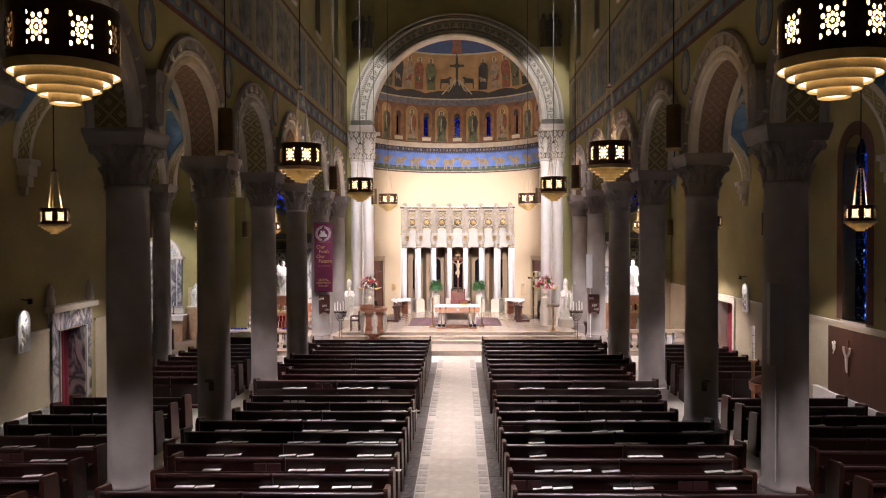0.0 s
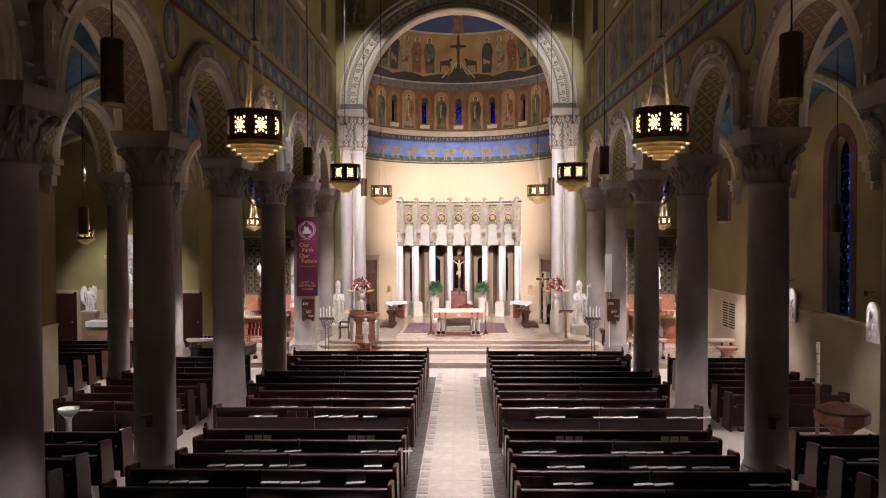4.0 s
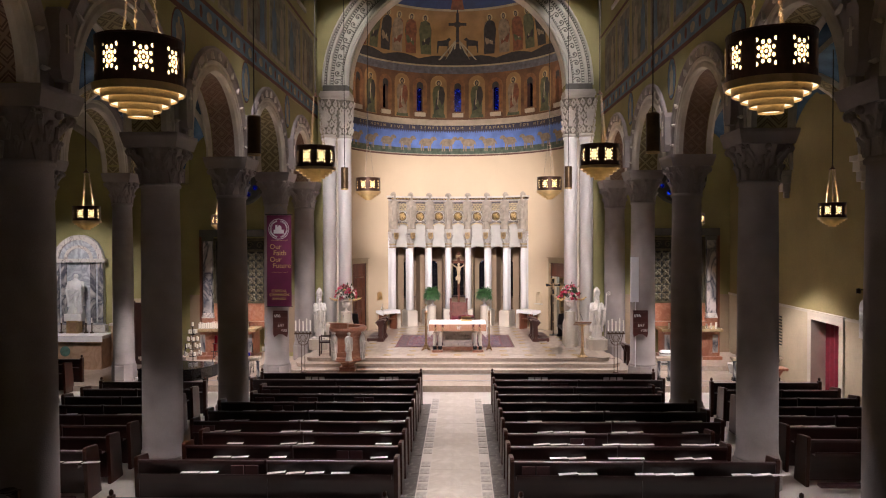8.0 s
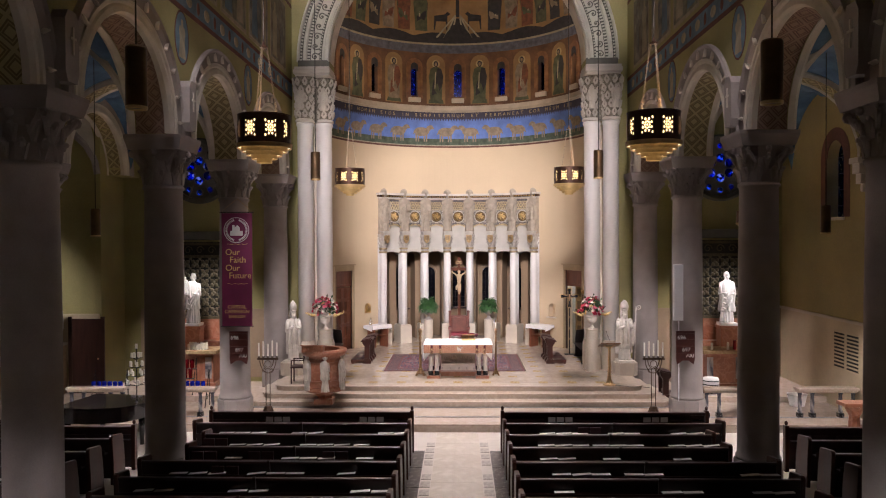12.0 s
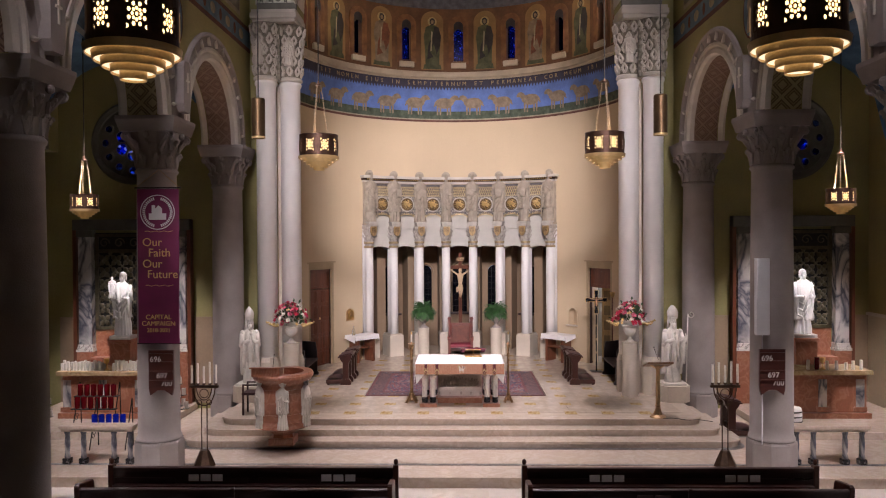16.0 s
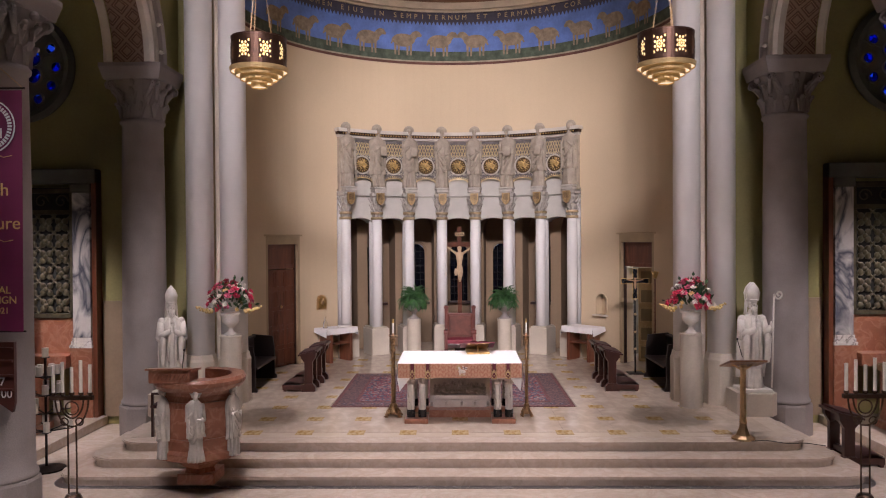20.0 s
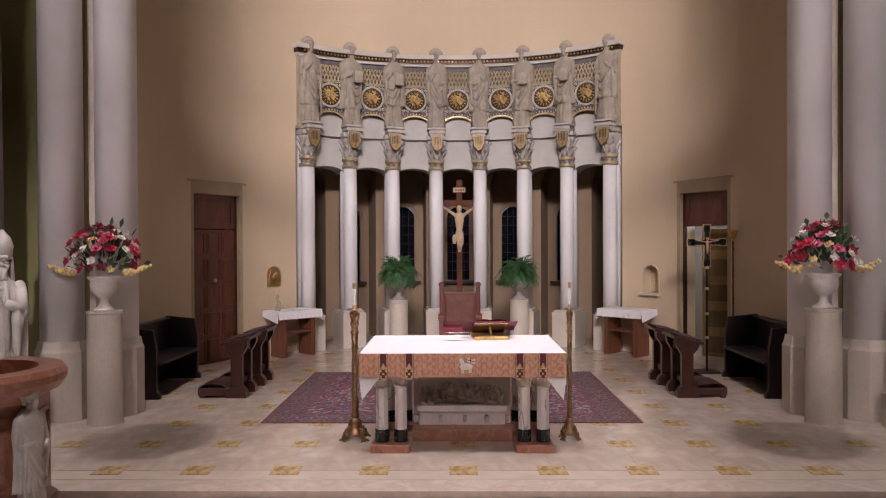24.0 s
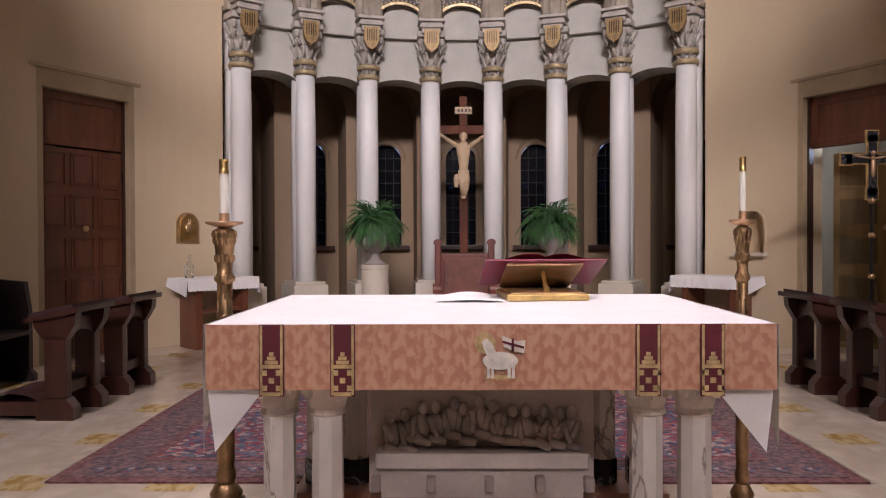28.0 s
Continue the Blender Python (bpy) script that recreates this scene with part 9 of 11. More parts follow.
t = thing("wall_niche", m, "shallow round-headed wall niche with a stone sill", "niche", "", "structure")
part("head", prism(nb(), [(0.165, 0.495), (0.165, 0.34), (0.15, 0.34)] + arc_points(0, 0.15, 0.34, 14)[1:-1] + [(-0.15, 0.34), (-0.165, 0.34), (-0.165, 0.495)], "y", -0.004, 0.2), "plaster_apse", t)
part("surround", swept_arch(nb(), [(0.15, -0.02), (0.15, 0.02), (0.175, 0.02), (0.175, -0.02)], 0, 0.34, 16), "plaster_apse", t)
for q in (-1, 1):
    a, b2 = sorted((q * 0.15, q * 0.175))
    part("surround_side", box(nb(), a, b2, -0.02, 0.02, 0.0, 0.34), "plaster_apse", t)
part("sill", box(nb(), -0.2, 0.2, -0.1, 0.02, -0.04, 0.0, 0.008), "limestone", t)

# ---- kneelers and benches in the sanctuary ----


M["kneeler_wood"] = surface("kneeler_wood", (0.055, 0.016, 0.01), 0.35, scale=3, vary=0.35, bump=0.06, fine=40, stretch=(3, 3, 0.5), coat=0.25)


def prie_dieu():
    k = thing("kneeler", (0, 0, 0), "dark wooden prayer desk with arched sides and padded step", "prayer desk", "prayer desks")
    for y in (-0.26, 0.17):
        part("foot_block", prism(nb(), [(-0.13, 0.0), (0.13, 0.0), (0.13, 0.09), (0.08, 0.15), (-0.08, 0.15), (-0.13, 0.09)], "y", y - 0.01, y + 0.1), "kneeler_wood", k)
        part("side", box(nb(), -0.075, 0.075, y, y + 0.09, 0.15, 0.6, 0.01), "kneeler_wood", k)
        part("side_head", prism(nb(), [(-0.08, 0.56), (0.08, 0.56), (0.14, 0.66), (0.15, 0.74), (-0.15, 0.7), (-0.14, 0.64)], "y", y, y + 0.09), "kneeler_wood", k)
    rail = [(-0.17, 0.7), (-0.17, 0.52)] + [(-0.17 * math.cos(math.pi * i / 10), 0.52 + 0.09 * math.sin(math.pi * i / 10)) for i in range(1, 10)] + [(0.17, 0.52), (0.17, 0.7)]
    part("arched_rail", prism(nb(), rail, "x", 0.03, 0.07), "kneeler_wood", k)
    part("desk", prism(nb(), [(-0.19, 0.71), (-0.19, 0.68), (0.18, 0.75), (0.18, 0.79)], "y", -0.3, 0.3), "kneeler_wood", k)
    pad = prism(nb(), [(-0.17, 0.712), (0.14, 0.78), (0.14, 0.81), (-0.16, 0.745)], "y", -0.28, 0.28)
    part("desk_pad", pad, "kneel_pad", k)
    part("stretcher", box(nb(), -0.03, 0.03, -0.17, 0.17, 0.16, 0.24, 0.008), "kneeler_wood", k)
    part("step", box(nb(), -0.5, -0.1, -0.26, 0.26, 0.03, 0.13, 0.012), "kneeler_wood", k)
    st_ = nb()
    grid(st_, 10, 4, lambda u, v: ((-0.5 + 0.38 * u, -0.26 + 0.52 * v, 0.13 + 0.055 * math.sin(math.pi * u) ** 0.5), (u, v)))
    part("step_pad", st_, "kneel_pad", k, smooth=True)
    for x, y in ((-0.48, -0.25), (-0.48, 0.2)):
        part("foot", box(nb(), x, x + 0.06, y, y + 0.06, 0.0, 0.04), "kneeler_wood", k)
    return k


kn = prie_dieu()
kn.matrix_basis = Matrix.Translation((-2.88, 32.32, S0))
for m in (Matrix.Translation((-2.86, 33.18, S0)), Matrix.Translation((2.88, 32.3, S0)) @ Matrix.Rotation(math.pi, 4, "Z"), Matrix.Translation((2.86, 33.16, S0)) @ Matrix.Rotation(math.pi, 4, "Z"),
          Matrix.Translation((5.55, 28.85, LANDING)) @ Matrix.Rotation(math.pi, 4, "Z")):
    copy_thing(kn, m)


M["speaker_dull"] = surface("speaker_dull", (0.2, 0.17, 0.14), 0.6, scale=9, vary=0.1, bump=0.02)
# dark bench wood taken near black for the shade cast by the arch pier
M["bench_wood_shaded"] = surface("bench_wood_shaded", (0.014, 0.006, 0.005), 0.5, scale=3, vary=0.4, bump=0.08, fine=40, stretch=(3, 3, 0.5), coat=0.05)


def bench(m):
    t = thing("bench", m, "dark wooden choir bench with panelled ends, colour deepened for shade", "bench", "choir benches")
    part("seat", box(nb(), 0.06, 0.52, -0.84, 0.64, 0.42, 0.46, 0.01), "bench_wood_shaded", t)
    part("backrest", box(nb(), 0.0, 0.06, -0.84, 0.64, 0.0, 0.86, 0.01), "bench_wood_shaded", t)
    part("top_rail", box(nb(), -0.02, 0.09, -0.84, 0.64, 0.86, 0.9, 0.01), "bench_wood_shaded", t)
    for y in (-0.9, 0.64):
        part("bench_end", prism(nb(), [(0.0, 0.0), (0.52, 0.0), (0.52, 0.06), (0.48, 0.1), (0.48, 0.62), (0.44, 0.88), (0.02, 0.92), (0.0, 0.9)], "y", y, y + 0.06), "bench_wood_shaded", t)
    return t


bench(Matrix.Translation((-4.36, 32.88, S0)))
bench(Matrix.Translation((4.36, 32.88, S0)) @ Matrix.Diagonal((-1, 1, 1, 1)))
for s in (-1, 1):
    vt = thing("wall_vent", (s * 4.495, 32.45, 1.5), "flat grey ventilation plate on the apse wall", "vent", "wall vents", "structure")
    a, b2 = sorted((0.0, -s * 0.02))
    part("plate", box(nb(), a, b2, -0.3, 0.3, 0.0, 0.3, 0.004), "speaker_dull", vt)
    for k in range(5):
        a, b2 = sorted((-s * 0.02, -s * 0.028))
        part("slat", box(nb(), a, b2, -0.27, 0.27, 0.04 + 0.05 * k, 0.06 + 0.05 * k), "speaker_dull", vt)
sc = thing("side_chair", (-4.36, 28.95, S0), "small dark wooden chair beside the ambo", "chair")
part("seat", box(nb(), -0.2, 0.2, -0.2, 0.2, 0.42, 0.47, 0.015), "kneel_pad", sc)
part("backrest", merge(box(nb(), 0.16, 0.2, -0.2, 0.2, 0.62, 0.86, 0.01), box(nb(), 0.16, 0.2, -0.2, 0.2, 0.5, 0.54)), "dark_wood", sc)
for x in (-0.19, 0.16):
    for y in (-0.19, 0.15):
        part("leg", box(nb(), x, x + 0.035, y, y + 0.035, 0.0, 0.86 if x > 0 else 0.62), "dark_wood", sc)
for y in (-0.19, 0.15):
    part("armrest", box(nb(), -0.19, 0.2, y, y + 0.035, 0.62, 0.65, 0.006), "dark_wood", sc)

# ---- floor candelabra ----


def candelabrum():
    c = thing("floor_candelabrum", (0, 0, 0), "wrought iron floor candelabrum with five white candles", "candelabrum", "floor candelabra")
    part("foot", lathe(nb(), [(0.2, 0.0), (0.19, 0.03), (0.09, 0.26), (0.07, 0.28)], 8), "bronze", c)
    sh = nb()
    for x in (-0.05, 0.05):
        rod(sh, (x, 0, 0.26), (x, 0, 1.1), 0.011, 0.011, 6)
    part("shaft", sh, "bronze", c)
    sc2 = nb()
    for k in range(24):
        t0, t1 = math.pi + math.pi * k / 24, math.pi + math.pi * (k + 1) / 24
        for rx, rz in ((0.2, 0.34), (0.14, 0.24)):
            rod(sc2, (rx * math.cos(t0), 0, 1.42 + rz * math.sin(t0)), (rx * math.cos(t1), 0, 1.42 + rz * math.sin(t1)), 0.011, 0.011, 5)
    for k in range(12):
        t0, t1 = 2 * math.pi * k / 12, 2 * math.pi * (k + 1) / 12
        for cx2, cz, r in ((0, 1.3, 0.08), (-0.09, 1.14, 0.045), (0.09, 1.14, 0.045)):
            rod(sc2, (cx2 + r * math.cos(t0), 0, cz + r * math.sin(t0)), (cx2 + r * math.cos(t1), 0, cz + r * math.sin(t1)), 0.009, 0.009, 5)
    part("scrollwork", sc2, "bronze", c)
    part("candle_bar", box(nb(), -0.26, 0.26, -0.03, 0.03, 1.4, 1.45, 0.006), "bronze", c)
    for i in range(5):
        x = -0.22 + 0.11 * i
        h = (0.36, 0.4, 0.34, 0.42, 0.37)[i]
        part("candle", lathe(nb(), [(0.02, 1.48), (0.02, 1.45 + h)], 10, x, 0), "wax", c)
        part("cup", lathe(nb(), [(0.018, 1.45), (0.032, 1.47), (0.03, 1.49)], 10, x, 0, cap=False), "bronze", c)
    return c


cn = candelabrum()
cn.matrix_basis = Matrix.Translation((-4.62, 26.62, LANDING + 0.006))
copy_thing(cn, Matrix.Translation((4.72, 26.62, LANDING + 0.006)))

# ---- communion rails ----
bal = nb()
lathe(bal, [(0.05, 0.1), (0.052, 0.14), (0.04, 0.18), (0.048, 0.36), (0.04, 0.52), (0.05, 0.56), (0.06, 0.6)], 12)
bal_me = mesh_of(bal, "baluster", "grey_marble", True)
bfoot = mesh_of(box(nb(), -0.065, 0.065, -0.065, 0.065, 0.0, 0.1, 0.006), "baluster_foot", "black_marble")
for s in (-1, 1):
    for a, b2 in ((5.92, 7.28), (8.15, 9.62)):
        xm = s * (a + b2) / 2
        r = thing("communion_rail", (xm, 26.72, LANDING + 0.006), "low marble communion rail on turned balusters", "rail", "communion rails")
        w = (b2 - a) / 2
        part("top_rail", box(nb(), -w, w, -0.13, 0.13, 0.65, 0.72, 0.015), "step_marble", r)
        part("under_rail", box(nb(), -w + 0.03, w - 0.03, -0.09, 0.09, 0.6, 0.65, 0.008), "step_marble", r)
        for x in (-w + 0.1, -w + 0.4, w - 0.4, w - 0.1):
            share("baluster", bal_me, r, Matrix.Translation((x, 0, 0)))
            share("baluster_foot", bfoot, r, Matrix.Translation((x, 0, 0)))

# ---- banner, hymn boards and loudspeakers on the front columns ----
M["banner_cloth"] = surface("banner_cloth", (0.16, 0.012, 0.06), 0.75, scale=2, vary=0.15, bump=0.08, fine=120, tint=(0.2, 0.02, 0.085))
M["banner_gold"] = surface("banner_gold", (0.72, 0.5, 0.18), 0.7, scale=20, vary=0.1, bump=0)
M["sign_white"] = surface("sign_white", (0.78, 0.76, 0.74), 0.6, scale=9, vary=0.06, bump=0)
CF = 26.45 - 0.41
bn = thing("banner", (-5.17, CF - 0.06, 2.5), "maroon hanging banner with gold lettering and a white emblem", "banner")
part("cloth", grid(nb(), 12, 24, lambda u, v: ((-0.36 + 0.72 * u, 0.012 * math.sin(u * 5 + v * 3), 2.66 * v), (u, v))), "banner_cloth", bn, smooth=True)
part("pole", rod(nb(), (-0.4, 0, 2.68), (0.4, 0, 2.68), 0.012, 0.012, 8), "iron", bn)
part("hem_rod", rod(nb(), (-0.38, 0, 0.0), (0.38, 0, 0.0), 0.01, 0.01, 8), "iron", bn)
co = nb()
for q in (-1, 1):
    rod(co, (q * 0.38, 0, 2.68), (0.0, 0.06, 3.0), 0.005, 0.005, 5)
part("cord", co, "light_wood", bn)
flat = Matrix.Rotation(math.pi / 2, 4, "X")
em = nb()
for r0, r1 in ((0.285, 0.3),):
    swept_arch(em, [(r0, -0.004), (r1, -0.004), (r1, 0.0), (r0, 0.0)], 0, 0, 40, "y", 0, 359.9)
for i in range(44):
    a = 2 * math.pi * i / 44
    if i % 22 not in (0, 1, 21):
        b3 = box(nb(), -0.011, 0.011, -0.004, 0.0, 0.215, 0.262)
        b3.transform(Matrix.Rotation(a, 4, "Y"))
        merge(em, b3)
prism(em, [(-0.15, -0.13), (0.15, -0.13), (0.15, -0.02), (0.08, -0.02), (0.08, 0.06), (0.02, 0.12), (-0.04, 0.06), (-0.04, 0.12), (-0.1, 0.12), (-0.1, -0.02), (-0.15, -0.02)], "y", -0.004, 0.0)
em.transform(Matrix.Translation((0, -0.018, 2.26)))
part("emblem", em, "sign_white", bn, "round white emblem with a building shape")
for text, z, x, sz, al in (("Our", 1.68, -0.27, 0.2, "LEFT"), ("Faith", 1.5, -0.17, 0.2, "LEFT"), ("Our", 1.31, -0.27, 0.2, "LEFT"), ("Future", 1.13, -0.19, 0.2, "LEFT")):
    word(text, sz, "banner_gold", Matrix.Translation((x, -0.018, z)) @ flat, bn, "lettering", align=al)
for text, z, sz in (("CAPITAL", 0.42, 0.115), ("CAMPAIGN", 0.31, 0.115), ("2018-2021", 0.2, 0.095)):
    word(text, sz, "banner_gold", Matrix.Translation((0, -0.018, z)) @ flat, bn, "lettering")
for z in (1.93, 1.0):
    k = nb()
    for i in range(10):
        u = -0.22 + 0.048 * i
        rod(k, (u, -0.018, z + 0.012 * math.sin(i * 2.1)), (u + 0.048, -0.018, z + 0.012 * math.sin((i + 1) * 2.1)), 0.004, 0.004, 4)
    part("scroll_line", k, "banner_gold", bn)

for s in (-1, 1):
    hb = thing("hymn_board", (-5.15 if s < 0 else 5.3, CF - 0.03, 1.6), "dark wooden hymn board with white numbers", "hymn board", "hymn boards")
    ol = [(-0.215, 0.12), (-0.19, 0.0), (-0.06, 0.09), (0.06, 0.09), (0.19, 0.0), (0.215, 0.12), (0.215, 0.78), (-0.215, 0.78)]
    part("board", prism(nb(), ol, "y", -0.02, 0.03), "board_wood", hb)
    for z in (0.24, 0.4, 0.56, 0.7):
        part("ledge", box(nb(), -0.205, 0.205, -0.045, -0.02, z, z + 0.025), "board_wood", hb)
    for text, x, z in (("696", -0.19, 0.585), ("697", -0.08, 0.3), ("700", 0.0, 0.165)):
        word(text, 0.13, "sign_white", Matrix.Translation((x, -0.024, z)) @ flat, hb, "number_cards", align="LEFT")
M["speaker_white"] = surface("speaker_white", (0.75, 0.75, 0.76), 0.5, scale=9, vary=0.04, bump=0.02)
M["speaker_grey"] = surface("speaker_grey", (0.3, 0.29, 0.29), 0.5, scale=9, vary=0.06, bump=0.02)
for y, mt, lab in ((26.45, "speaker_white", "tall white column loudspeaker on a stone column"), (9.13, "speaker_grey", "tall grey column loudspeaker on a stone column")):
    sp = thing("column_speaker", (NX + COL_X - 0.34, y - 0.44, 2.62), lab, "loudspeaker", "column loudspeakers")
    part("case", box(nb(), -0.11, 0.11, -0.06, 0.06, 0.0, 1.3, 0.012), mt, sp)
    part("grille", box(nb(), -0.09, 0.09, -0.066, -0.06, 0.03, 1.27), mt, sp)
    part("bracket", box(nb(), -0.03, 0.06, 0.06, 0.2, 0.5, 0.6), "iron", sp)
    part("conduit", rod(nb(), (0.05, 0.11, -1.9), (0.05, 0.11, 0.0), 0.012, 0.012, 6), mt, sp)
for s in (-1, 1):
    k = thing("column_bracket", (NX + s * 5.36, 13.46 - 0.4, 1.42), "small bronze candle bracket fixed to a stone column", "bracket", "column brackets")
    part("plate", box(nb(), -0.05, 0.05, -0.03, 0.05, -0.12, 0.08, 0.008), "bronze", k)
    part("arm", merge(rod(nb(), (0, -0.02, 0.0), (0, -0.16, 0.08), 0.02, 0.015, 6), lathe(nb(), [(0.02, 0.08), (0.1, 0.12), (0.1, 0.135), (0.02, 0.12)], 14, 0, -0.15)), "bronze", k)

# carved staff hung on the wall beside the open sacristy door
ws = thing("wall_staff", Matrix.Translation(polar(R0 - 0.05, 72.6, 1.5)) @ Matrix.Rotation(-radians(72.6), 4, "Z"), "dark carved wooden staff with a gilded head hung on the wall", "staff")
sb = nb()
rod(sb, (0, 0, -0.35), (0, 0, 1.1), 0.016, 0.016, 8)
for i in range(16):
    ball(sb, (0.012 * math.cos(i * 1.3), 0.012 * math.sin(i * 1.3), -0.3 + 0.085 * i), 0.016, 6, 5)
part("shaft", sb, "door_wood", ws, smooth=True)
hb = nb()
ball(hb, (0, 0, 1.2), 0.05, 10, 8, 0.9, 0.7, 1.6)
for i in range(8):
    a = 2 * math.pi * i / 8
    rod(hb, (0.03 * math.cos(a), 0.02 * math.sin(a), 1.12), (0.1 * math.cos(a), 0.045 * math.sin(a), 1.24), 0.014, 0.006, 6)
    ball(hb, (0.1 * math.cos(a), 0.045 * math.sin(a), 1.25), 0.016, 6, 5)
part("gilded_head", hb, "gold", ws, smooth=True)

# ---- side chapels at the ends of the aisles ----
M["lattice_iron"] = surface("lattice_iron", (0.13, 0.11, 0.065), 0.5, 0.4, scale=10, vary=0.4, bump=0.2, fine=50)
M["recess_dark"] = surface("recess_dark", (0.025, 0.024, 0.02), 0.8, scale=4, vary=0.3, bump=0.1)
M["glass_red"] = surface("glass_red", (0.12, 0.004, 0.008), 0.12, scale=6, vary=0.2, bump=0)
M["glass_cobalt"] = surface("glass_cobalt", (0.008, 0.02, 0.36), 0.12, scale=6, vary=0.2, bump=0)
M["rose_stone"] = surface("rose_stone", (0.12, 0.12, 0.1), 0.8, scale=3, vary=0.25, bump=0.2, fine=40)
M["verdigris"] = surface("verdigris", (0.1, 0.2, 0.16), 0.5, scale=9, vary=0.3, bump=0.1)
M["inlay_mensa"] = marble("inlay_mensa", (0.55, 0.42, 0.24), (0.4, 0.28, 0.14), 0.25, 2.0, 0.1)
M["statue_white"] = surface("statue_white", (0.78, 0.77, 0.74), 0.4, scale=5, vary=0.08, bump=0.1, fine=40)
M["grey_reredos"] = marble("grey_reredos", (0.62, 0.64, 0.66), (0.34, 0.36, 0.4), 0.3, 2.0, 0.12)
M["piano_black"] = surface("piano_black", (0.012, 0.012, 0.013), 0.12, scale=4, vary=0.2, bump=0.0, coat=0.6)
M["pane_blue"] = stained("pane_blue", (0.04, 0.1, 0.75), (0.2, 0.35, 0.9), (0.6, 0.6, 0.9), 12)
M["glass_aisle"] = stained("glass_aisle", (0.07, 0.15, 0.45), (0.25, 0.45, 0.8), (0.9, 0.95, 1.0), 17)
M["sanct_slab"] = marble("sanct_slab", (0.6, 0.5, 0.4), (0.47, 0.38, 0.3), 0.1, 1.1, 0.16)
CZ = 0.362
flower = nb()
for i in range(4):
    a = i * math.pi / 2 + math.pi / 4
    ball(flower, (0.045 * math.cos(a), 0, 0.045 * math.sin(a)), 0.034, 6, 5, 1, 0.5, 1)
ball(flower, (0, -0.012, 0), 0.025, 6, 5)
flower_me = mesh_of(flower, "rosette", "lattice_iron", True)
for s in (-1, 1):
    cxm = s * 7.85
    side = "left" if s < 0 else "right"
    al = thing("side_altar", (cxm, 29.95, CZ), "red marble side altar with grey veined inset panels", "altar", "side altars")
    part("body", box(nb(), -0.92, 0.92, -0.38, 0.4, 0.12, 0.94, 0.008), "red_marble", al)
    part("plinth", box(nb(), -1.0, 1.0, -0.46, 0.4, 0.0, 0.12, 0.01), "red_marble", al)
    part("mensa", box(nb(), -1.02, 1.02, -0.48, 0.42, 0.94, 1.04, 0.012), "inlay_mensa", al)
    for x in (-0.82, -0.02, 0.78):
        part("inset", box(nb(), x - 0.09, x + 0.09, -0.395, -0.38, 0.24, 0.84, 0.004), "grey_marble", al)
        part("inset_foot", box(nb(), x - 0.14, x + 0.14, -0.41, -0.38, 0.14, 0.24, 0.004), "red_marble", al)
    # tall recess with marble pilasters and a metal lattice
    rc = thing("chapel_niche", (cxm, EAST, CZ), "tall altar recess with veined marble pilasters and bronze lattice", "niche", "chapel niches", "structure")
    # flat near-black sheet in place of the shaded depth behind the lattice
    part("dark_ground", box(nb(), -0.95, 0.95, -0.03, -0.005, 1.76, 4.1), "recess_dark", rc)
    part("red_panel", box(nb(), -0.95, 0.95, -0.05, -0.005, 0.9, 1.76), "red_marble", rc)
    part("outer_jamb", merge(box(nb(), -1.42, -1.34, -0.22, 0.0, 0.0, 4.4), box(nb(), 1.34, 1.42, -0.22, 0.0, 0.0, 4.4)), "door_wood", rc)
    for q in (-1, 1):
        a, b2 = sorted((q * 0.98, q * 1.3))
        part("pilaster", box(nb(), a, b2, -0.2, -0.005, 1.42, 4.0, 0.01), "grey_marble", rc)
        for z0, z1, e in ((1.24, 1.3, 0.05), (1.3, 1.36, 0.03), (1.36, 1.42, 0.015)):
            part("pilaster_base", box(nb(), a - e, b2 + e, -0.2 - e, -0.005, z0, z1, 0.006), "white_marble", rc)
        part("pedestal", box(nb(), a - 0.04, b2 + 0.04, -0.24, -0.005, 0.0, 1.24, 0.008), "red_marble", rc)
        part("pilaster_cap", box(nb(), a - 0.03, b2 + 0.03, -0.23, -0.005, 4.0, 4.16, 0.02), "rose_stone", rc)
    part("lintel", box(nb(), -1.42, 1.42, -0.24, -0.005, 4.16, 4.42, 0.02), "rose_stone", rc)
    part("step_shelf", box(nb(), -0.95, 0.95, -0.4, -0.05, 0.9, 1.12, 0.01), "red_marble", rc)
    fr = nb()
    for b4 in ((-0.95, 0.95, 1.76, 1.84), (-0.95, 0.95, 3.62, 3.7), (-0.95, 0.95, 4.0, 4.08), (-0.95, -0.87, 1.76, 4.08), (0.87, 0.95, 1.76, 4.08)):
        box(fr, b4[0], b4[1], -0.08, -0.03, b4[2], b4[3])
    part("lattice_frame", fr, "lattice_iron", rc)
    n = 6
    step = 1.74 / n
    for i in range(-7, n + 1):
        for q in (-1, 1):
            x0, z0 = -0.87 + i * step, 1.84
            pts = []
            x1, z1 = x0 + 1.78, 3.62
            # clip the diagonal to the frame
            t0 = max(0.0, (-0.87 - x0) / 1.78)
            t1 = min(1.0, (0.87 - x0) / 1.78)
            if t1 - t0 < 0.08:
                continue
            p = Vector((q * (x0 + 1.78 * t0), -0.055, z0 + 1.78 * t0))
            r = Vector((q * (x0 + 1.78 * t1), -0.055, z0 + 1.78 * t1))
            part("lattice_bar", rod(nb(), p, r, 0.022, 0.022, 4), "lattice_iron", rc)
    for i in range(n):
        for j in range(6):
            share("rosette", flower_me, rc, Matrix.Translation((-0.87 + step * (i + 0.5), -0.06, 1.84 + step * (j + 0.5))) @ Matrix.Diagonal((1.9, 1.6, 1.9, 1)))
    for i in range(5):
        sw = nb()
        x = -0.72 + 0.36 * i
        for k in range(12):
            t0, t1 = 2 * math.pi * k / 10, 2 * math.pi * (k + 1) / 10
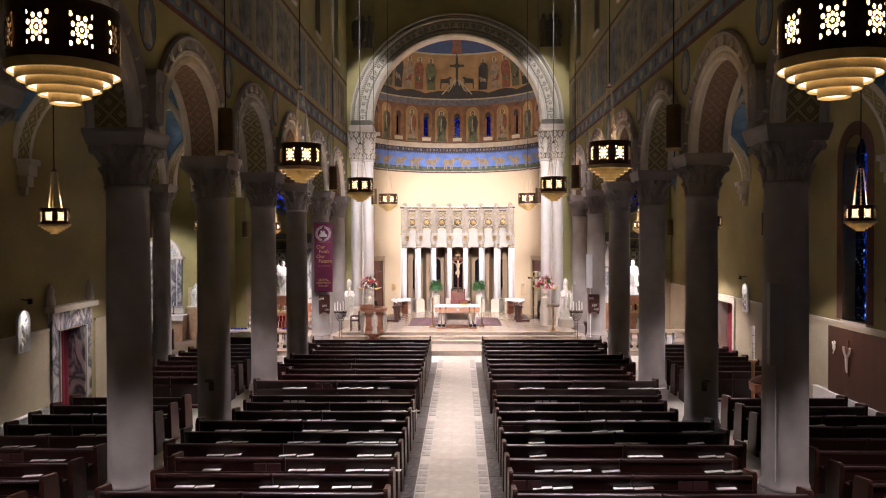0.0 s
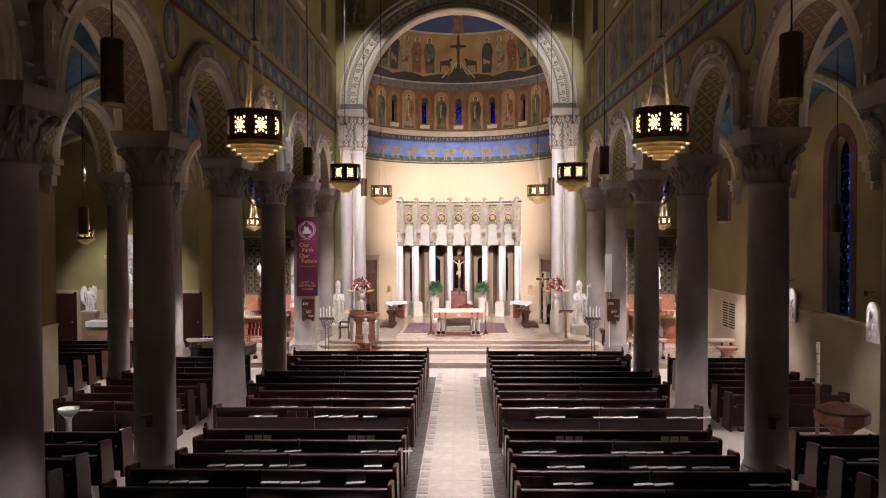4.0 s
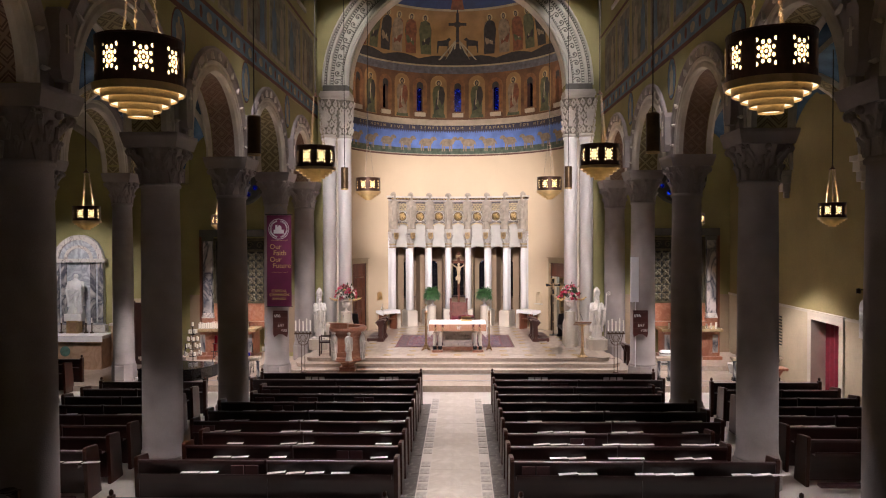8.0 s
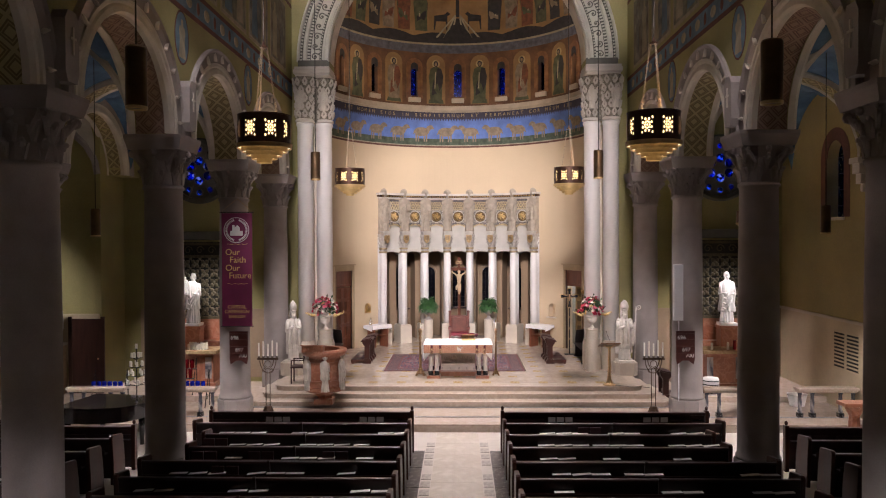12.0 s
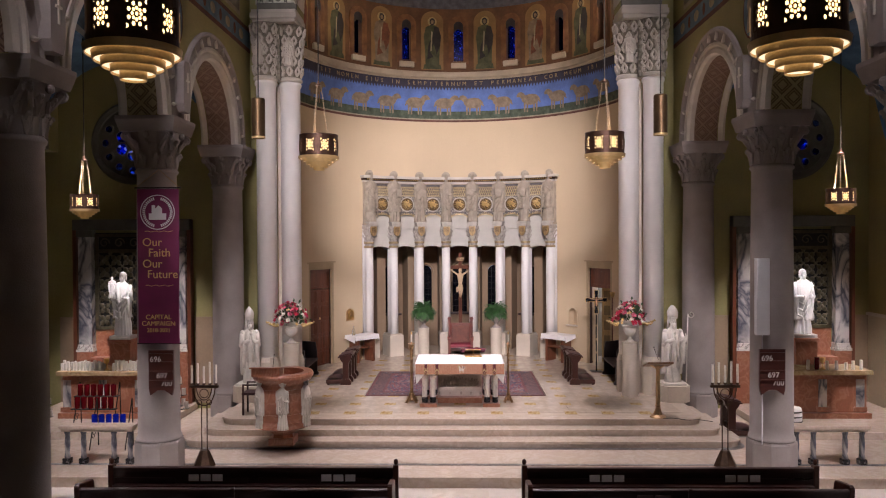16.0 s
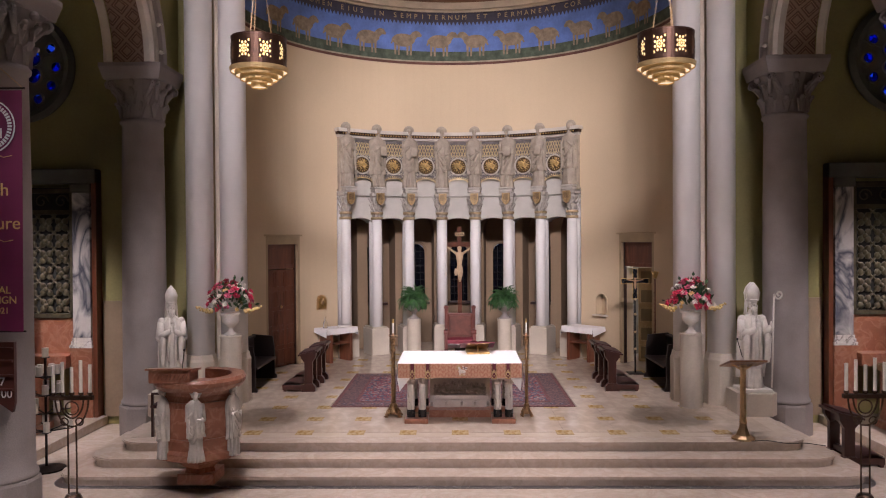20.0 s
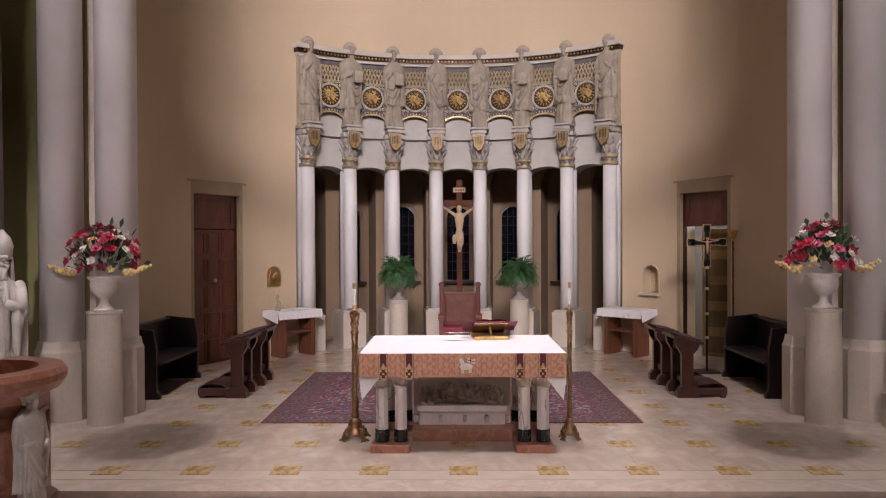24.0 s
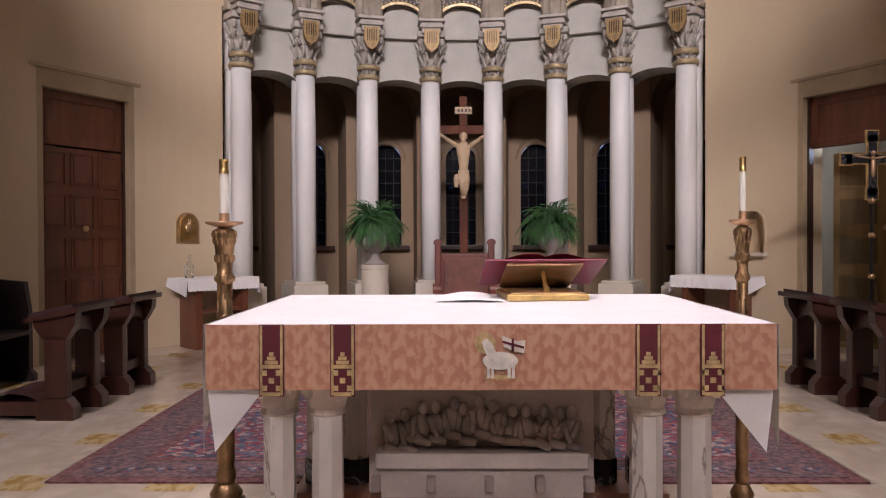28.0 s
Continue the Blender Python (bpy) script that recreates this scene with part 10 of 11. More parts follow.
            r0, r1 = 0.13 - 0.008 * k, 0.13 - 0.008 * (k + 1)
            rod(sw, (x + r0 * math.cos(t0), -0.055, 3.85 + r0 * math.sin(t0)), (x + r1 * math.cos(t1), -0.055, 3.85 + r1 * math.sin(t1)), 0.014, 0.014, 4)
        part("scroll", sw, "lattice_iron", rc)
    pd = thing("marble_pedestal", (cxm + s * -0.05, 30.45, CZ + 1.04), "red marble statue base on a side altar", "pedestal", "chapel statue bases")
    part("block", box(nb(), -0.24, 0.24, -0.2, 0.2, 0.0, 0.52, 0.01), "red_marble", pd)
    part("slab", box(nb(), -0.28, 0.28, -0.24, 0.22, 0.52, 0.6, 0.012), "red_marble", pd)
    bm = merge(figure(0.06, 1.5, 0.23, seed=70 + s), box(nb(), -0.24, 0.24, -0.2, 0.2, 0.0, 0.08, 0.01))
    if s < 0:
        merge(bm, figure(0.95, 0.5, 0.08, -0.16, -0.2, 5))
    else:
        rod(bm, (-0.1, -0.25, 0.6), (0.14, -0.22, 1.2), 0.02, 0.015, 6)
    ob = tagged(new("chapel_statue", mesh_of(bm, "chapel_statue", "statue_white", True)), "white marble standing statue" + (" carrying a child" if s < 0 else " in a long robe").replace(" carrying a child", " with a smaller one on its arm"), "statue", "chapel statues")
    ob.matrix_basis = Matrix.Translation((cxm - s * 0.05, 30.45, CZ + 1.64))
    # candles on the altar
    rnd = random.Random(80 + s)
    cme = [mesh_of(lathe(nb(), [(0.032, 0.0), (0.033, 0.01), (0.033, h), (0.028, h + 0.008), (0.004, h - 0.004), (0.003, h + 0.018)], 10), "pillar_candle", "wax", False) for h in (0.15, 0.18, 0.2)]
    xs = [(-0.95 + 0.075 * i, 0) for i in range(13)] + [(0.2 + 0.08 * i, 0) for i in range(7)] if s < 0 else [(-0.3, 0), (0.1, 0), (0.3, 0), (0.5, 0), (0.66, 0), (0.82, 0), (-0.75, 0)]
    for x, row in xs:
        for k in range(2 if s < 0 else 1):
            ob = tagged(new("pillar_candle", rnd.choice(cme)), "white pillar candle on a side altar", "candle", "altar candles")
            ob.matrix_basis = Matrix.Translation((cxm + x, 29.62 + 0.12 * k + rnd.uniform(-0.02, 0.02), CZ + 1.042))
    if s > 0:
        v = thing("sanctuary_lamp", (cxm - 0.12, 29.62, CZ + 1.042), "tall red glass votive lamp", "votive lamp")
        part("glass", lathe(nb(), [(0.04, 0.0), (0.05, 0.04), (0.045, 0.24), (0.05, 0.26)], 14), "glass_red", v, smooth=True)
    ch = thing("chalice", (cxm + 0.02, 29.66, CZ + 1.042), "gilt chalice on a side altar", "chalice", "chalices")
    part("cup", lathe(nb(), [(0.07, 0.0), (0.065, 0.015), (0.018, 0.04), (0.016, 0.12), (0.03, 0.14), (0.055, 0.18), (0.06, 0.26)], 16), "gold", ch, smooth=True)
    # rose window
    rw = thing("rose_window", (cxm, EAST - 0.03, ROSE_Z), "round rose window with blue glass and stone tracery", "window", "rose windows", "structure")
    part("rim", swept_arch(nb(), [(0.84, 0.0), (0.84, -0.1), (0.93, -0.14), (1.0, -0.06), (1.0, 0.0)], 0, 0, 48, "y", 0, 359.99), "rose_stone", rw)
    ROSE = [(0.3, 2 * math.pi * k / 6 + math.pi / 6, 0.13) for k in range(6)] + [(0.66, 2 * math.pi * k / 12, 0.085) for k in range(12)]
    plate = nb()
    rims = [(0, 0, 0.86, 40)] + [(q * math.cos(a), q * math.sin(a), rr, 18 if rr > 0.1 else 10) for q, a, rr in ROSE]
    edges = []
    for x, z, rr, n in rims:
        ring = [plate.verts.new((x + rr * math.cos(2 * math.pi * i / n), -0.01, z + rr * math.sin(2 * math.pi * i / n))) for i in range(n)]
        edges += [plate.edges.new((ring[i], ring[(i + 1) % n])) for i in range(n)]
    bmesh.ops.triangle_fill(plate, use_beauty=True, use_dissolve=False, edges=edges)
    part("tracery_plate", plate, "rose_stone", rw)
    for q, a, rr in ROSE:
        x, z = q * math.cos(a), q * math.sin(a)
        part("tracery_ring", swept_arch(nb(), [(rr, -0.02), (rr, -0.06), (rr + 0.035, -0.06), (rr + 0.035, -0.02)], x, z, 20, "y", 0, 359.9), "rose_stone", rw)
        part("pane", prism(nb(), [(x + rr * math.cos(2 * math.pi * i / 18), z + rr * math.sin(2 * math.pi * i / 18)) for i in range(18)], "y", -0.028, -0.022), "pane_blue", rw)
    sp = nb()
    for k in range(8):
        a = 2 * math.pi * (k + 0.5) / 8
        rod(sp, (0.48 * math.cos(a), -0.04, 0.48 * math.sin(a)), (0.84 * math.cos(a), -0.04, 0.84 * math.sin(a)), 0.018, 0.018, 6)
    part("spokes", sp, "rose_stone", rw)
    # dado on the end wall
    dd = nb()
    for a, b2 in ((5.8, 6.4), (9.3, 9.69)):
        p, q = sorted((s * a, s * b2))
        box(dd, p, q, EAST - 0.04, EAST, CZ - 0.02, DADO)
    setting("dado_end", dd, "dado_brown", "brown stone dado beside a side altar", "dado")
# candle stands before the left side altar
def votive_stand(m, rows, cols, mt, label):
    v = thing("votive_stand", m, label, "votive stand", "votive stands")
    fr = nb()
    w = 0.14 * cols / 2
    for x in (-w, w):
        rod(fr, (x, -0.18, 0.0), (x, 0.16, 0.95), 0.012, 0.012, 6)
        rod(fr, (x, 0.2, 0.0), (x, 0.16, 0.95), 0.012, 0.012, 6)
        for k in range(14):
            t0, t1 = 2 * math.pi * k / 10, 2 * math.pi * (k + 1) / 10
            r0, r1 = 0.09 - 0.005 * k, 0.09 - 0.005 * (k + 1)
            rod(fr, (x, r0 * math.cos(t0), 0.25 + r0 * math.sin(t0)), (x, r1 * math.cos(t1), 0.25 + r1 * math.sin(t1)), 0.007, 0.007, 4)
    part("frame", fr, "iron", v)
    gme = mesh_of(lathe(nb(), [(0.046, 0.0), (0.052, 0.02), (0.056, 0.23), (0.05, 0.235), (0.044, 0.02)], 12, cap=False), "votive_glass", mt, True)
    for r in range(rows):
        z, y = 0.45 + 0.24 * r, -0.1 + 0.13 * r
        part("tray", box(nb(), -w - 0.04, w + 0.04, y - 0.07, y + 0.07, z - 0.02, z, 0.004), "iron", v)
        for c in range(cols):
            share("votive_glass", gme, v, Matrix.Translation((-w + 0.07 + 0.14 * c, y, z)))
    return v


votive_stand(Matrix.Translation((-6.85, 27.75, LANDING + 0.003)), 1, 5, "glass_cobalt", "black iron stand of cobalt blue votive glasses")
votive_stand(Matrix.Translation((-7.55, 28.6, CZ)), 2, 6, "glass_red", "black iron stand of dark red votive glasses")
votive_stand(Matrix.Translation((-9.05, 27.7, LANDING + 0.003)), 1, 6, "glass_cobalt", "black iron stand of cobalt blue votive glasses by the wall")


def candle_tree(m):
    t = thing("candle_tree", m, "tall iron candle tree with white candles", "candle stand", "candle trees")
    part("pole", rod(nb(), (0, 0, 0), (0, 0, 1.55), 0.014, 0.014, 8), "iron", t)
    part("foot", lathe(nb(), [(0.2, 0.0), (0.2, 0.02), (0.03, 0.05)], 14), "iron", t)
    for k in range(5):
        z = 0.55 + 0.23 * k
        r = 0.26 - 0.05 * k
        for i in range(6 if k < 4 else 1):
            a = i * math.pi / 3 + 0.5 * k
            x, y = (r * math.cos(a), r * math.sin(a)) if k < 4 else (0, 0)
            part("arm", merge(rod(nb(), (0, 0, z - 0.05), (x, y, z), 0.008, 0.008, 5), lathe(nb(), [(0.045, z), (0.05, z + 0.01), (0.0001, z + 0.004)], 10, x, y)), "iron", t)
            part("candle", lathe(nb(), [(0.034, z + 0.01), (0.034, z + 0.13)], 10, x, y), "wax", t)
    return t


ct = candle_tree(Matrix.Translation((-8.45, 28.0, LANDING + 0.003)))
copy_thing(ct, Matrix.Translation((-5.97, 28.5, LANDING + 0.003)) @ Matrix.Diagonal((1.3, 1.3, 1.1, 1)))
st = thing("striped_barrel", (6.75, 28.65, CZ), "white cylinder stool with dark bands", "stool")
part("body", lathe(nb(), [(0.19, 0.0), (0.22, 0.1), (0.22, 0.36), (0.2, 0.44)], 24), "sign_white", st, smooth=True)
for z in (0.05, 0.16, 0.26, 0.36):
    part("band", lathe(nb(), [(0.223, z), (0.226, z + 0.01), (0.223, z + 0.025)], 24, cap=False), "iron", st)
bk2 = thing("white_basket", (8.75, 28.0, LANDING + 0.003), "white plastic tub behind the rail", "basket")
part("tub", lathe(nb(), [(0.18, 0.0), (0.24, 0.28), (0.25, 0.3), (0.22, 0.29)], 20), "sign_white", bk2)
ft = thing("side_font", (9.0, 26.0 - 0.35, 0.0), "small red marble stand before the rail", "stand")
part("top", box(nb(), -0.3, 0.3, -0.22, 0.22, 0.72, 0.8, 0.01), "red_marble", ft)
part("stem", lathe(nb(), [(0.2, 0.0), (0.14, 0.1), (0.12, 0.5), (0.24, 0.72)], 8), "red_marble", ft)

# ---- left chapel: white marble reredos and altar ----
M["chapel_marble"] = marble("chapel_marble", (0.5, 0.34, 0.22), (0.4, 0.25, 0.15), 0.35, 2.0, 0.1)
rx, ry = -12.93, 29.72
rd = thing("reredos", (rx, ry, 0.3), "white veined marble reredos with a round arch", "reredos")
part("back", prism(nb(), [(-0.86, 1.0), (0.86, 1.0), (0.86, 3.45)] + arc_points(0, 0.86, 3.45, 24)[1:-1] + [(-0.86, 3.45)], "y", -0.1, 0.0), "grey_reredos", rd)
part("arch_band", swept_arch(nb(), [(0.68, -0.1), (0.68, -0.17), (0.84, -0.17), (0.86, -0.1)], 0, 3.45, 28), "white_marble", rd)
part("arch_roll", swept_arch(nb(), [(0.4, -0.1), (0.4, -0.15), (0.5, -0.15), (0.5, -0.1)], 0, 3.45, 24), "white_marble", rd)
part("shelf", box(nb(), -0.95, 0.95, -0.22, 0.0, 3.36, 3.5, 0.015), "white_marble", rd)
for q in (-1, 1):
    for x in (0.76, 0.5):
        part("pilaster", box(nb(), q * x - 0.09, q * x + 0.09, -0.16, -0.1, 1.3, 3.36, 0.008), "grey_marble", rd)
part("base", box(nb(), -0.95, 0.95, -0.26, 0.0, 1.0, 1.24, 0.01), "white_marble", rd)
ob = tagged(new("seated_statue", mesh_of(merge(figure(0.0, 1.35, 0.3, seed=91), box(nb(), -0.3, 0.3, -0.25, 0.1, -0.25, 0.0, 0.02)), "seated_statue", "statue_white", True)), "white marble statue before a reredos", "statue")
ob.matrix_basis = Matrix.Translation((rx, ry - 0.32, 1.95))
tb = thing("tabernacle", (rx, ry - 0.45, 1.3), "small gilt tabernacle with an arched door", "tabernacle")
part("case", box(nb(), -0.2, 0.2, -0.15, 0.15, 0.0, 0.42, 0.01), "brass", tb)
part("door", box(nb(), -0.13, 0.13, -0.165, -0.15, 0.05, 0.36, 0.006), "copper", tb)
for q in (-1, 1):
    for x in (0.42, 0.62):
        c = thing("small_candlestick", (rx + q * x, ry - 0.5, 1.3), "small dark candlestick on the chapel altar", "candlestick", "chapel candlesticks")
        part("stem", lathe(nb(), [(0.07, 0.0), (0.06, 0.03), (0.02, 0.06), (0.02, 0.3), (0.04, 0.32), (0.02, 0.34)], 10), "bronze", c, smooth=True)
        part("candle", lathe(nb(), [(0.016, 0.34), (0.016, 0.52)], 8), "wax", c)
al = thing("chapel_altar", (rx, ry - 0.75, 0.15), "pale stone chapel altar with a small green roundel", "altar")
part("body", box(nb(), -1.2, 1.2, -0.3, 0.7, 0.0, 1.02, 0.01), "chapel_marble", al)
part("mensa", box(nb(), -1.26, 1.26, -0.38, 0.7, 1.02, 1.14, 0.012), "white_marble", al)
part("linen", merge(box(nb(), -1.28, 1.28, -0.39, 0.3, 1.14, 1.147), box(nb(), -1.28, 1.28, -0.395, -0.385, 0.94, 1.147)), "altar_linen", al)
part("roundel", lathe(nb(), [(0.16, 0.0), (0.17, 0.02), (0.12, 0.03)], 24), "verdigris", al, at=Matrix.Translation((0.0, -0.3, 0.62)) @ Matrix.Rotation(math.pi / 2, 4, "X"))
setting("chapel_floor_step", box(nb(), -16.88, -WALL_X - 0.6, 27.5, 29.75, 0.0, 0.15, 0.01), "step_marble", "pale stone step of the left chapel", "step")
dd = nb()
box(dd, -16.9, rx - 1.1, ry - 0.03, ry + 0.02, 0.15, DADO)
box(dd, rx + 1.1, -WALL_X - 0.55, ry - 0.03, ry + 0.02, 0.15, DADO)
setting("dado_chapel", dd, "dado", "pale stone dado of the left chapel", "dado")
for x in (-15.6, -10.6):
    d = thing("chapel_door", (x, ry - 0.035, 0.15), "dark wooden door in the chapel wall", "door", "chapel doors")
    part("leaf", box(nb(), -0.42, 0.42, -0.03, 0.0, 0.0, 2.14), "dark_wood", d)
    part("frame", merge(box(nb(), -0.52, -0.42, -0.05, 0.0, 0.0, 2.2), box(nb(), 0.42, 0.52, -0.05, 0.0, 0.0, 2.2)), "dark_wood", d)
    part("handle", ball(nb(), (0.34, -0.06, 1.0), 0.03, 8, 6), "brass", d)

# white angels on brown marble blocks beside the reredos
for q in (-1, 1):
    ab = thing("angel_pedestal", (rx + q * 1.5, ry - 0.3, 0.15), "brown marble block beside the chapel altar", "pedestal", "angel pedestals")
    part("block", box(nb(), -0.24, 0.24, -0.2, 0.26, 0.0, 1.4, 0.01), "chapel_marble", ab)
    part("slab", box(nb(), -0.28, 0.28, -0.24, 0.26, 1.4, 1.48, 0.012), "limestone", ab)
    bm = figure(0.0, 0.92, 0.2, seed=120 + q, turn=-q * 0.7)
    for e in (-1, 1):
        wing = nb()
        prism(wing, [(0.02 * e, 0.3), (0.16 * e, 0.2), (0.3 * e, 0.42), (0.33 * e, 0.7), (0.26 * e, 0.92), (0.14 * e, 0.98), (0.04 * e, 0.74)], "y", 0.1, 0.16)
        wing.transform(Matrix.Rotation(-q * 0.7, 4, "Z"))
        merge(bm, wing)
    ob = tagged(new("angel_statue", mesh_of(bm, "angel_statue", "statue_white")), "white marble winged statue on a brown marble block", "statue", "angel statues")
    ob.matrix_basis = Matrix.Translation((rx + q * 1.5, ry - 0.3, 1.63))
# groined chapel vault: grey plaster webs between dark ribs
M["vault_grey"] = surface("vault_grey", (0.5, 0.48, 0.43), 0.85, scale=1.4, vary=0.2, bump=0.1, fine=25)
for c, hy in ((20.15, 1.95), (24.28, 2.15), (28.1, 1.62)):
    hx2, cx2 = 3.3, -13.57

    def f(u, v):
        x, y = u * 2 - 1, v * 2 - 1
        z = max(math.sqrt(max(0, 1 - x * x)), math.sqrt(max(0, 1 - y * y))) * 2.05
        return (cx2 + hx2 * x, c + hy * y, SPRING + 0.05 + z), (x, y)
    setting("chapel_vault", grid(nb(), 16, 16, f), "vault_grey", "groined chapel vault of pale grey plaster", "ceiling", True)
    for q in (-1, 1):
        rib = nb()
        for k in range(16):
            t0, t1 = math.pi * k / 16, math.pi * (k + 1) / 16
            rod(rib, (cx2 + hx2 * math.cos(t0), c + q * hy * math.cos(t0), SPRING + 2.04 * math.sin(t0)), (cx2 + hx2 * math.cos(t1), c + q * hy * math.cos(t1), SPRING + 2.04 * math.sin(t1)), 0.1, 0.1, 6)
        setting("vault_rib", rib, "stone_dark", "dark stone diagonal rib of the chapel vault", "rib")

# ---- grand piano ----
pn = thing("grand_piano", (-8.1, 24.75, 0.0), "black lacquered grand piano", "piano")
ol = [(-0.74, -0.7), (0.74, -0.7), (0.74, 0.1), (0.6, 0.45), (0.45, 0.7), (0.2, 0.85), (-0.2, 0.95), (-0.55, 0.95), (-0.74, 0.8)]
part("case", prism(nb(), ol, "z", 0.66, 0.95), "piano_black", pn)
part("lid", prism(nb(), [(x * 1.02, y * 1.02) for x, y in ol], "z", 0.96, 0.99), "piano_black", pn)
for x, y in ((-0.6, -0.5), (0.6, -0.5), (-0.3, 0.7)):
    part("leg", lathe(nb(), [(0.05, 0.0), (0.045, 0.06), (0.07, 0.4), (0.085, 0.66)], 12, x, y), "piano_black", pn, smooth=True)
part("keyboard", box(nb(), -0.62, 0.62, -0.86, -0.7, 0.68, 0.74), "sign_white", pn)
pn.matrix_basis = Matrix.Translation((-7.75, 24.75, 0.0)) @ Matrix.Rotation(radians(-100), 4, "Z")

# ---- baptistery corner in the right aisle ----
pc = thing("paschal_candle", (7.75, 16.45, 0.0), "tall decorated paschal candle on a brass stand", "paschal candle")
part("foot", lathe(nb(), [(0.21, 0.0), (0.2, 0.05), (0.12, 0.08), (0.08, 0.14), (0.09, 0.2), (0.05, 0.26)], 6), "brass", pc)
part("stand", lathe(nb(), [(0.05, 0.26), (0.042, 0.34), (0.04, 1.24), (0.05, 1.28), (0.04, 1.32), (0.07, 1.38)], 12), "brass", pc, smooth=True)
part("pan", lathe(nb(), [(0.07, 1.38), (0.12, 1.41), (0.1, 1.43)], 16), "brass", pc)
part("candle", lathe(nb(), [(0.042, 1.43), (0.04, 2.29), (0.004, 2.31)], 16), "wax", pc)
for z in (1.6, 1.82, 2.04):
    part("wax_ring", lathe(nb(), [(0.041, z), (0.042, z + 0.015), (0.041, z + 0.03)], 16, cap=False), "gold", pc)
fo = thing("font", (8.0, 15.9, 0.0), "octagonal red marble font with a domed wooden cover", "font")
part("step", lathe(nb(), [(0.62, 0.0), (0.62, 0.12)], 8, 0, 0, 22.5), "red_marble", fo)
part("stem", lathe(nb(), [(0.3, 0.12), (0.24, 0.2), (0.22, 0.5), (0.34, 0.62), (0.46, 0.68)], 8, 0, 0, 22.5), "red_marble", fo)
part("bowl", lathe(nb(), [(0.46, 0.68), (0.52, 0.74), (0.54, 0.92), (0.5, 0.94)], 8, 0, 0, 22.5), "red_marble", fo)
part("cover", lathe(nb(), [(0.52, 0.94), (0.5, 0.98), (0.3, 1.08), (0.06, 1.14), (0.05, 1.2), (0.001, 1.22)], 16), "pew_end_wood", fo)

# ---- right aisle wall: windows, door, plaques, panel, grille ----
for i, (c, hw, sill, spring, rnd_) in enumerate(RIGHT_HOLES):
    if not rnd_:
        continue
    w = thing("aisle_window", (WALL_X + 0.3, c, sill), "round-headed stained-glass aisle window, deep blue", "window", "aisle windows", "structure")
    h = spring - sill
    part("pane", prism(nb(), [(-hw, 0.0), (hw, 0.0)] + arc_points(0, hw, h, 16), "x", 0.0, 0.012), "glass_aisle", w).visible_shadow = False
    ld = nb()
    for k in range(int((h + hw) / 0.42)):
        box(ld, -0.012, 0.0, -hw, hw, 0.3 + 0.42 * k, 0.318 + 0.42 * k)
    box(ld, -0.012, 0.0, -0.01, 0.01, 0.0, h + hw)
    part("leading", ld, "iron", w)
    part("sill", box(nb(), -0.34, 0.02, -hw - 0.05, hw + 0.05, -0.08, 0.0, 0.01), "limestone", w)
    part("border", swept_arch(nb(), [(hw - 0.03, -0.31), (hw + 0.3, -0.31), (hw + 0.3, -0.295), (hw - 0.03, -0.295)], 0, h, 20, "x"), "mural_red", w)
    for q in (-1, 1):
        a, b2 = sorted((q * (hw + 0.005), q * (hw + 0.3)))
        part("border_side", box(nb(), -0.312, -0.297, a, b2, 0.0, h), "mural_red", w)
dr = thing("aisle_doorway", (WALL_X, 24.05, 0.0), "stone aisle doorway with a dark red curtain", "door frame", "", "structure")
for q in (-1, 1):
    a, b2 = sorted((q * 0.76, q * 0.97))
    part("jamb", box(nb(), -0.08, 0.5, a, b2, 0.0, 2.25, 0.008), "limestone", dr)
part("head", box(nb(), -0.08, 0.5, -0.97, 0.97, 2.25, 2.5, 0.008), "limestone", dr)
cu = nb()
grid(cu, 40, 6, lambda u, v: ((0.3 + 0.05 * math.sin(u * 40), -0.76 + 1.52 * u, 0.02 + 2.2 * v), (u, v)))
part("curtain", cu, "red_cloth", dr, smooth=True)
dl = thing("aisle_portal", (-WALL_X, 15.45, 0.0), "white marble door surround with a carved head and red curtain", "door frame", "", "structure")
for q in (-1, 1):
    a, b2 = sorted((q * 0.6, q * 0.95))
    part("jamb", box(nb(), -0.5, 0.1, a, b2, 0.0, 2.4, 0.01), "grey_marble", dl)
    a, b2 = sorted((q * 0.62, q * 0.68))
    part("inner_roll", box(nb(), 0.1, 0.14, a, b2, 0.0, 2.4, 0.01), "limestone", dl)
part("frieze", box(nb(), -0.5, 0.12, -0.98, 0.98, 2.4, 2.85, 0.01), "grey_marble", dl)
part("cornice", box(nb(), -0.3, 0.24, -1.1, 1.1, 2.85, 3.0, 0.02), "limestone", dl)
for q in (-1, 1):
    part("finial", lathe(nb(), [(0.1, 3.0), (0.12, 3.1), (0.08, 3.3), (0.1, 3.36), (0.02, 3.55)], 12, 0.06, q * 0.95), "limestone", dl, smooth=True)
cu = nb()
grid(cu, 40, 6, lambda u, v: ((-0.34 + 0.04 * math.sin(u * 36), -0.62 + 1.24 * u, 0.02 + 2.35 * v), (u, v)))
part("curtain", cu, "red_cloth", dl, smooth=True)


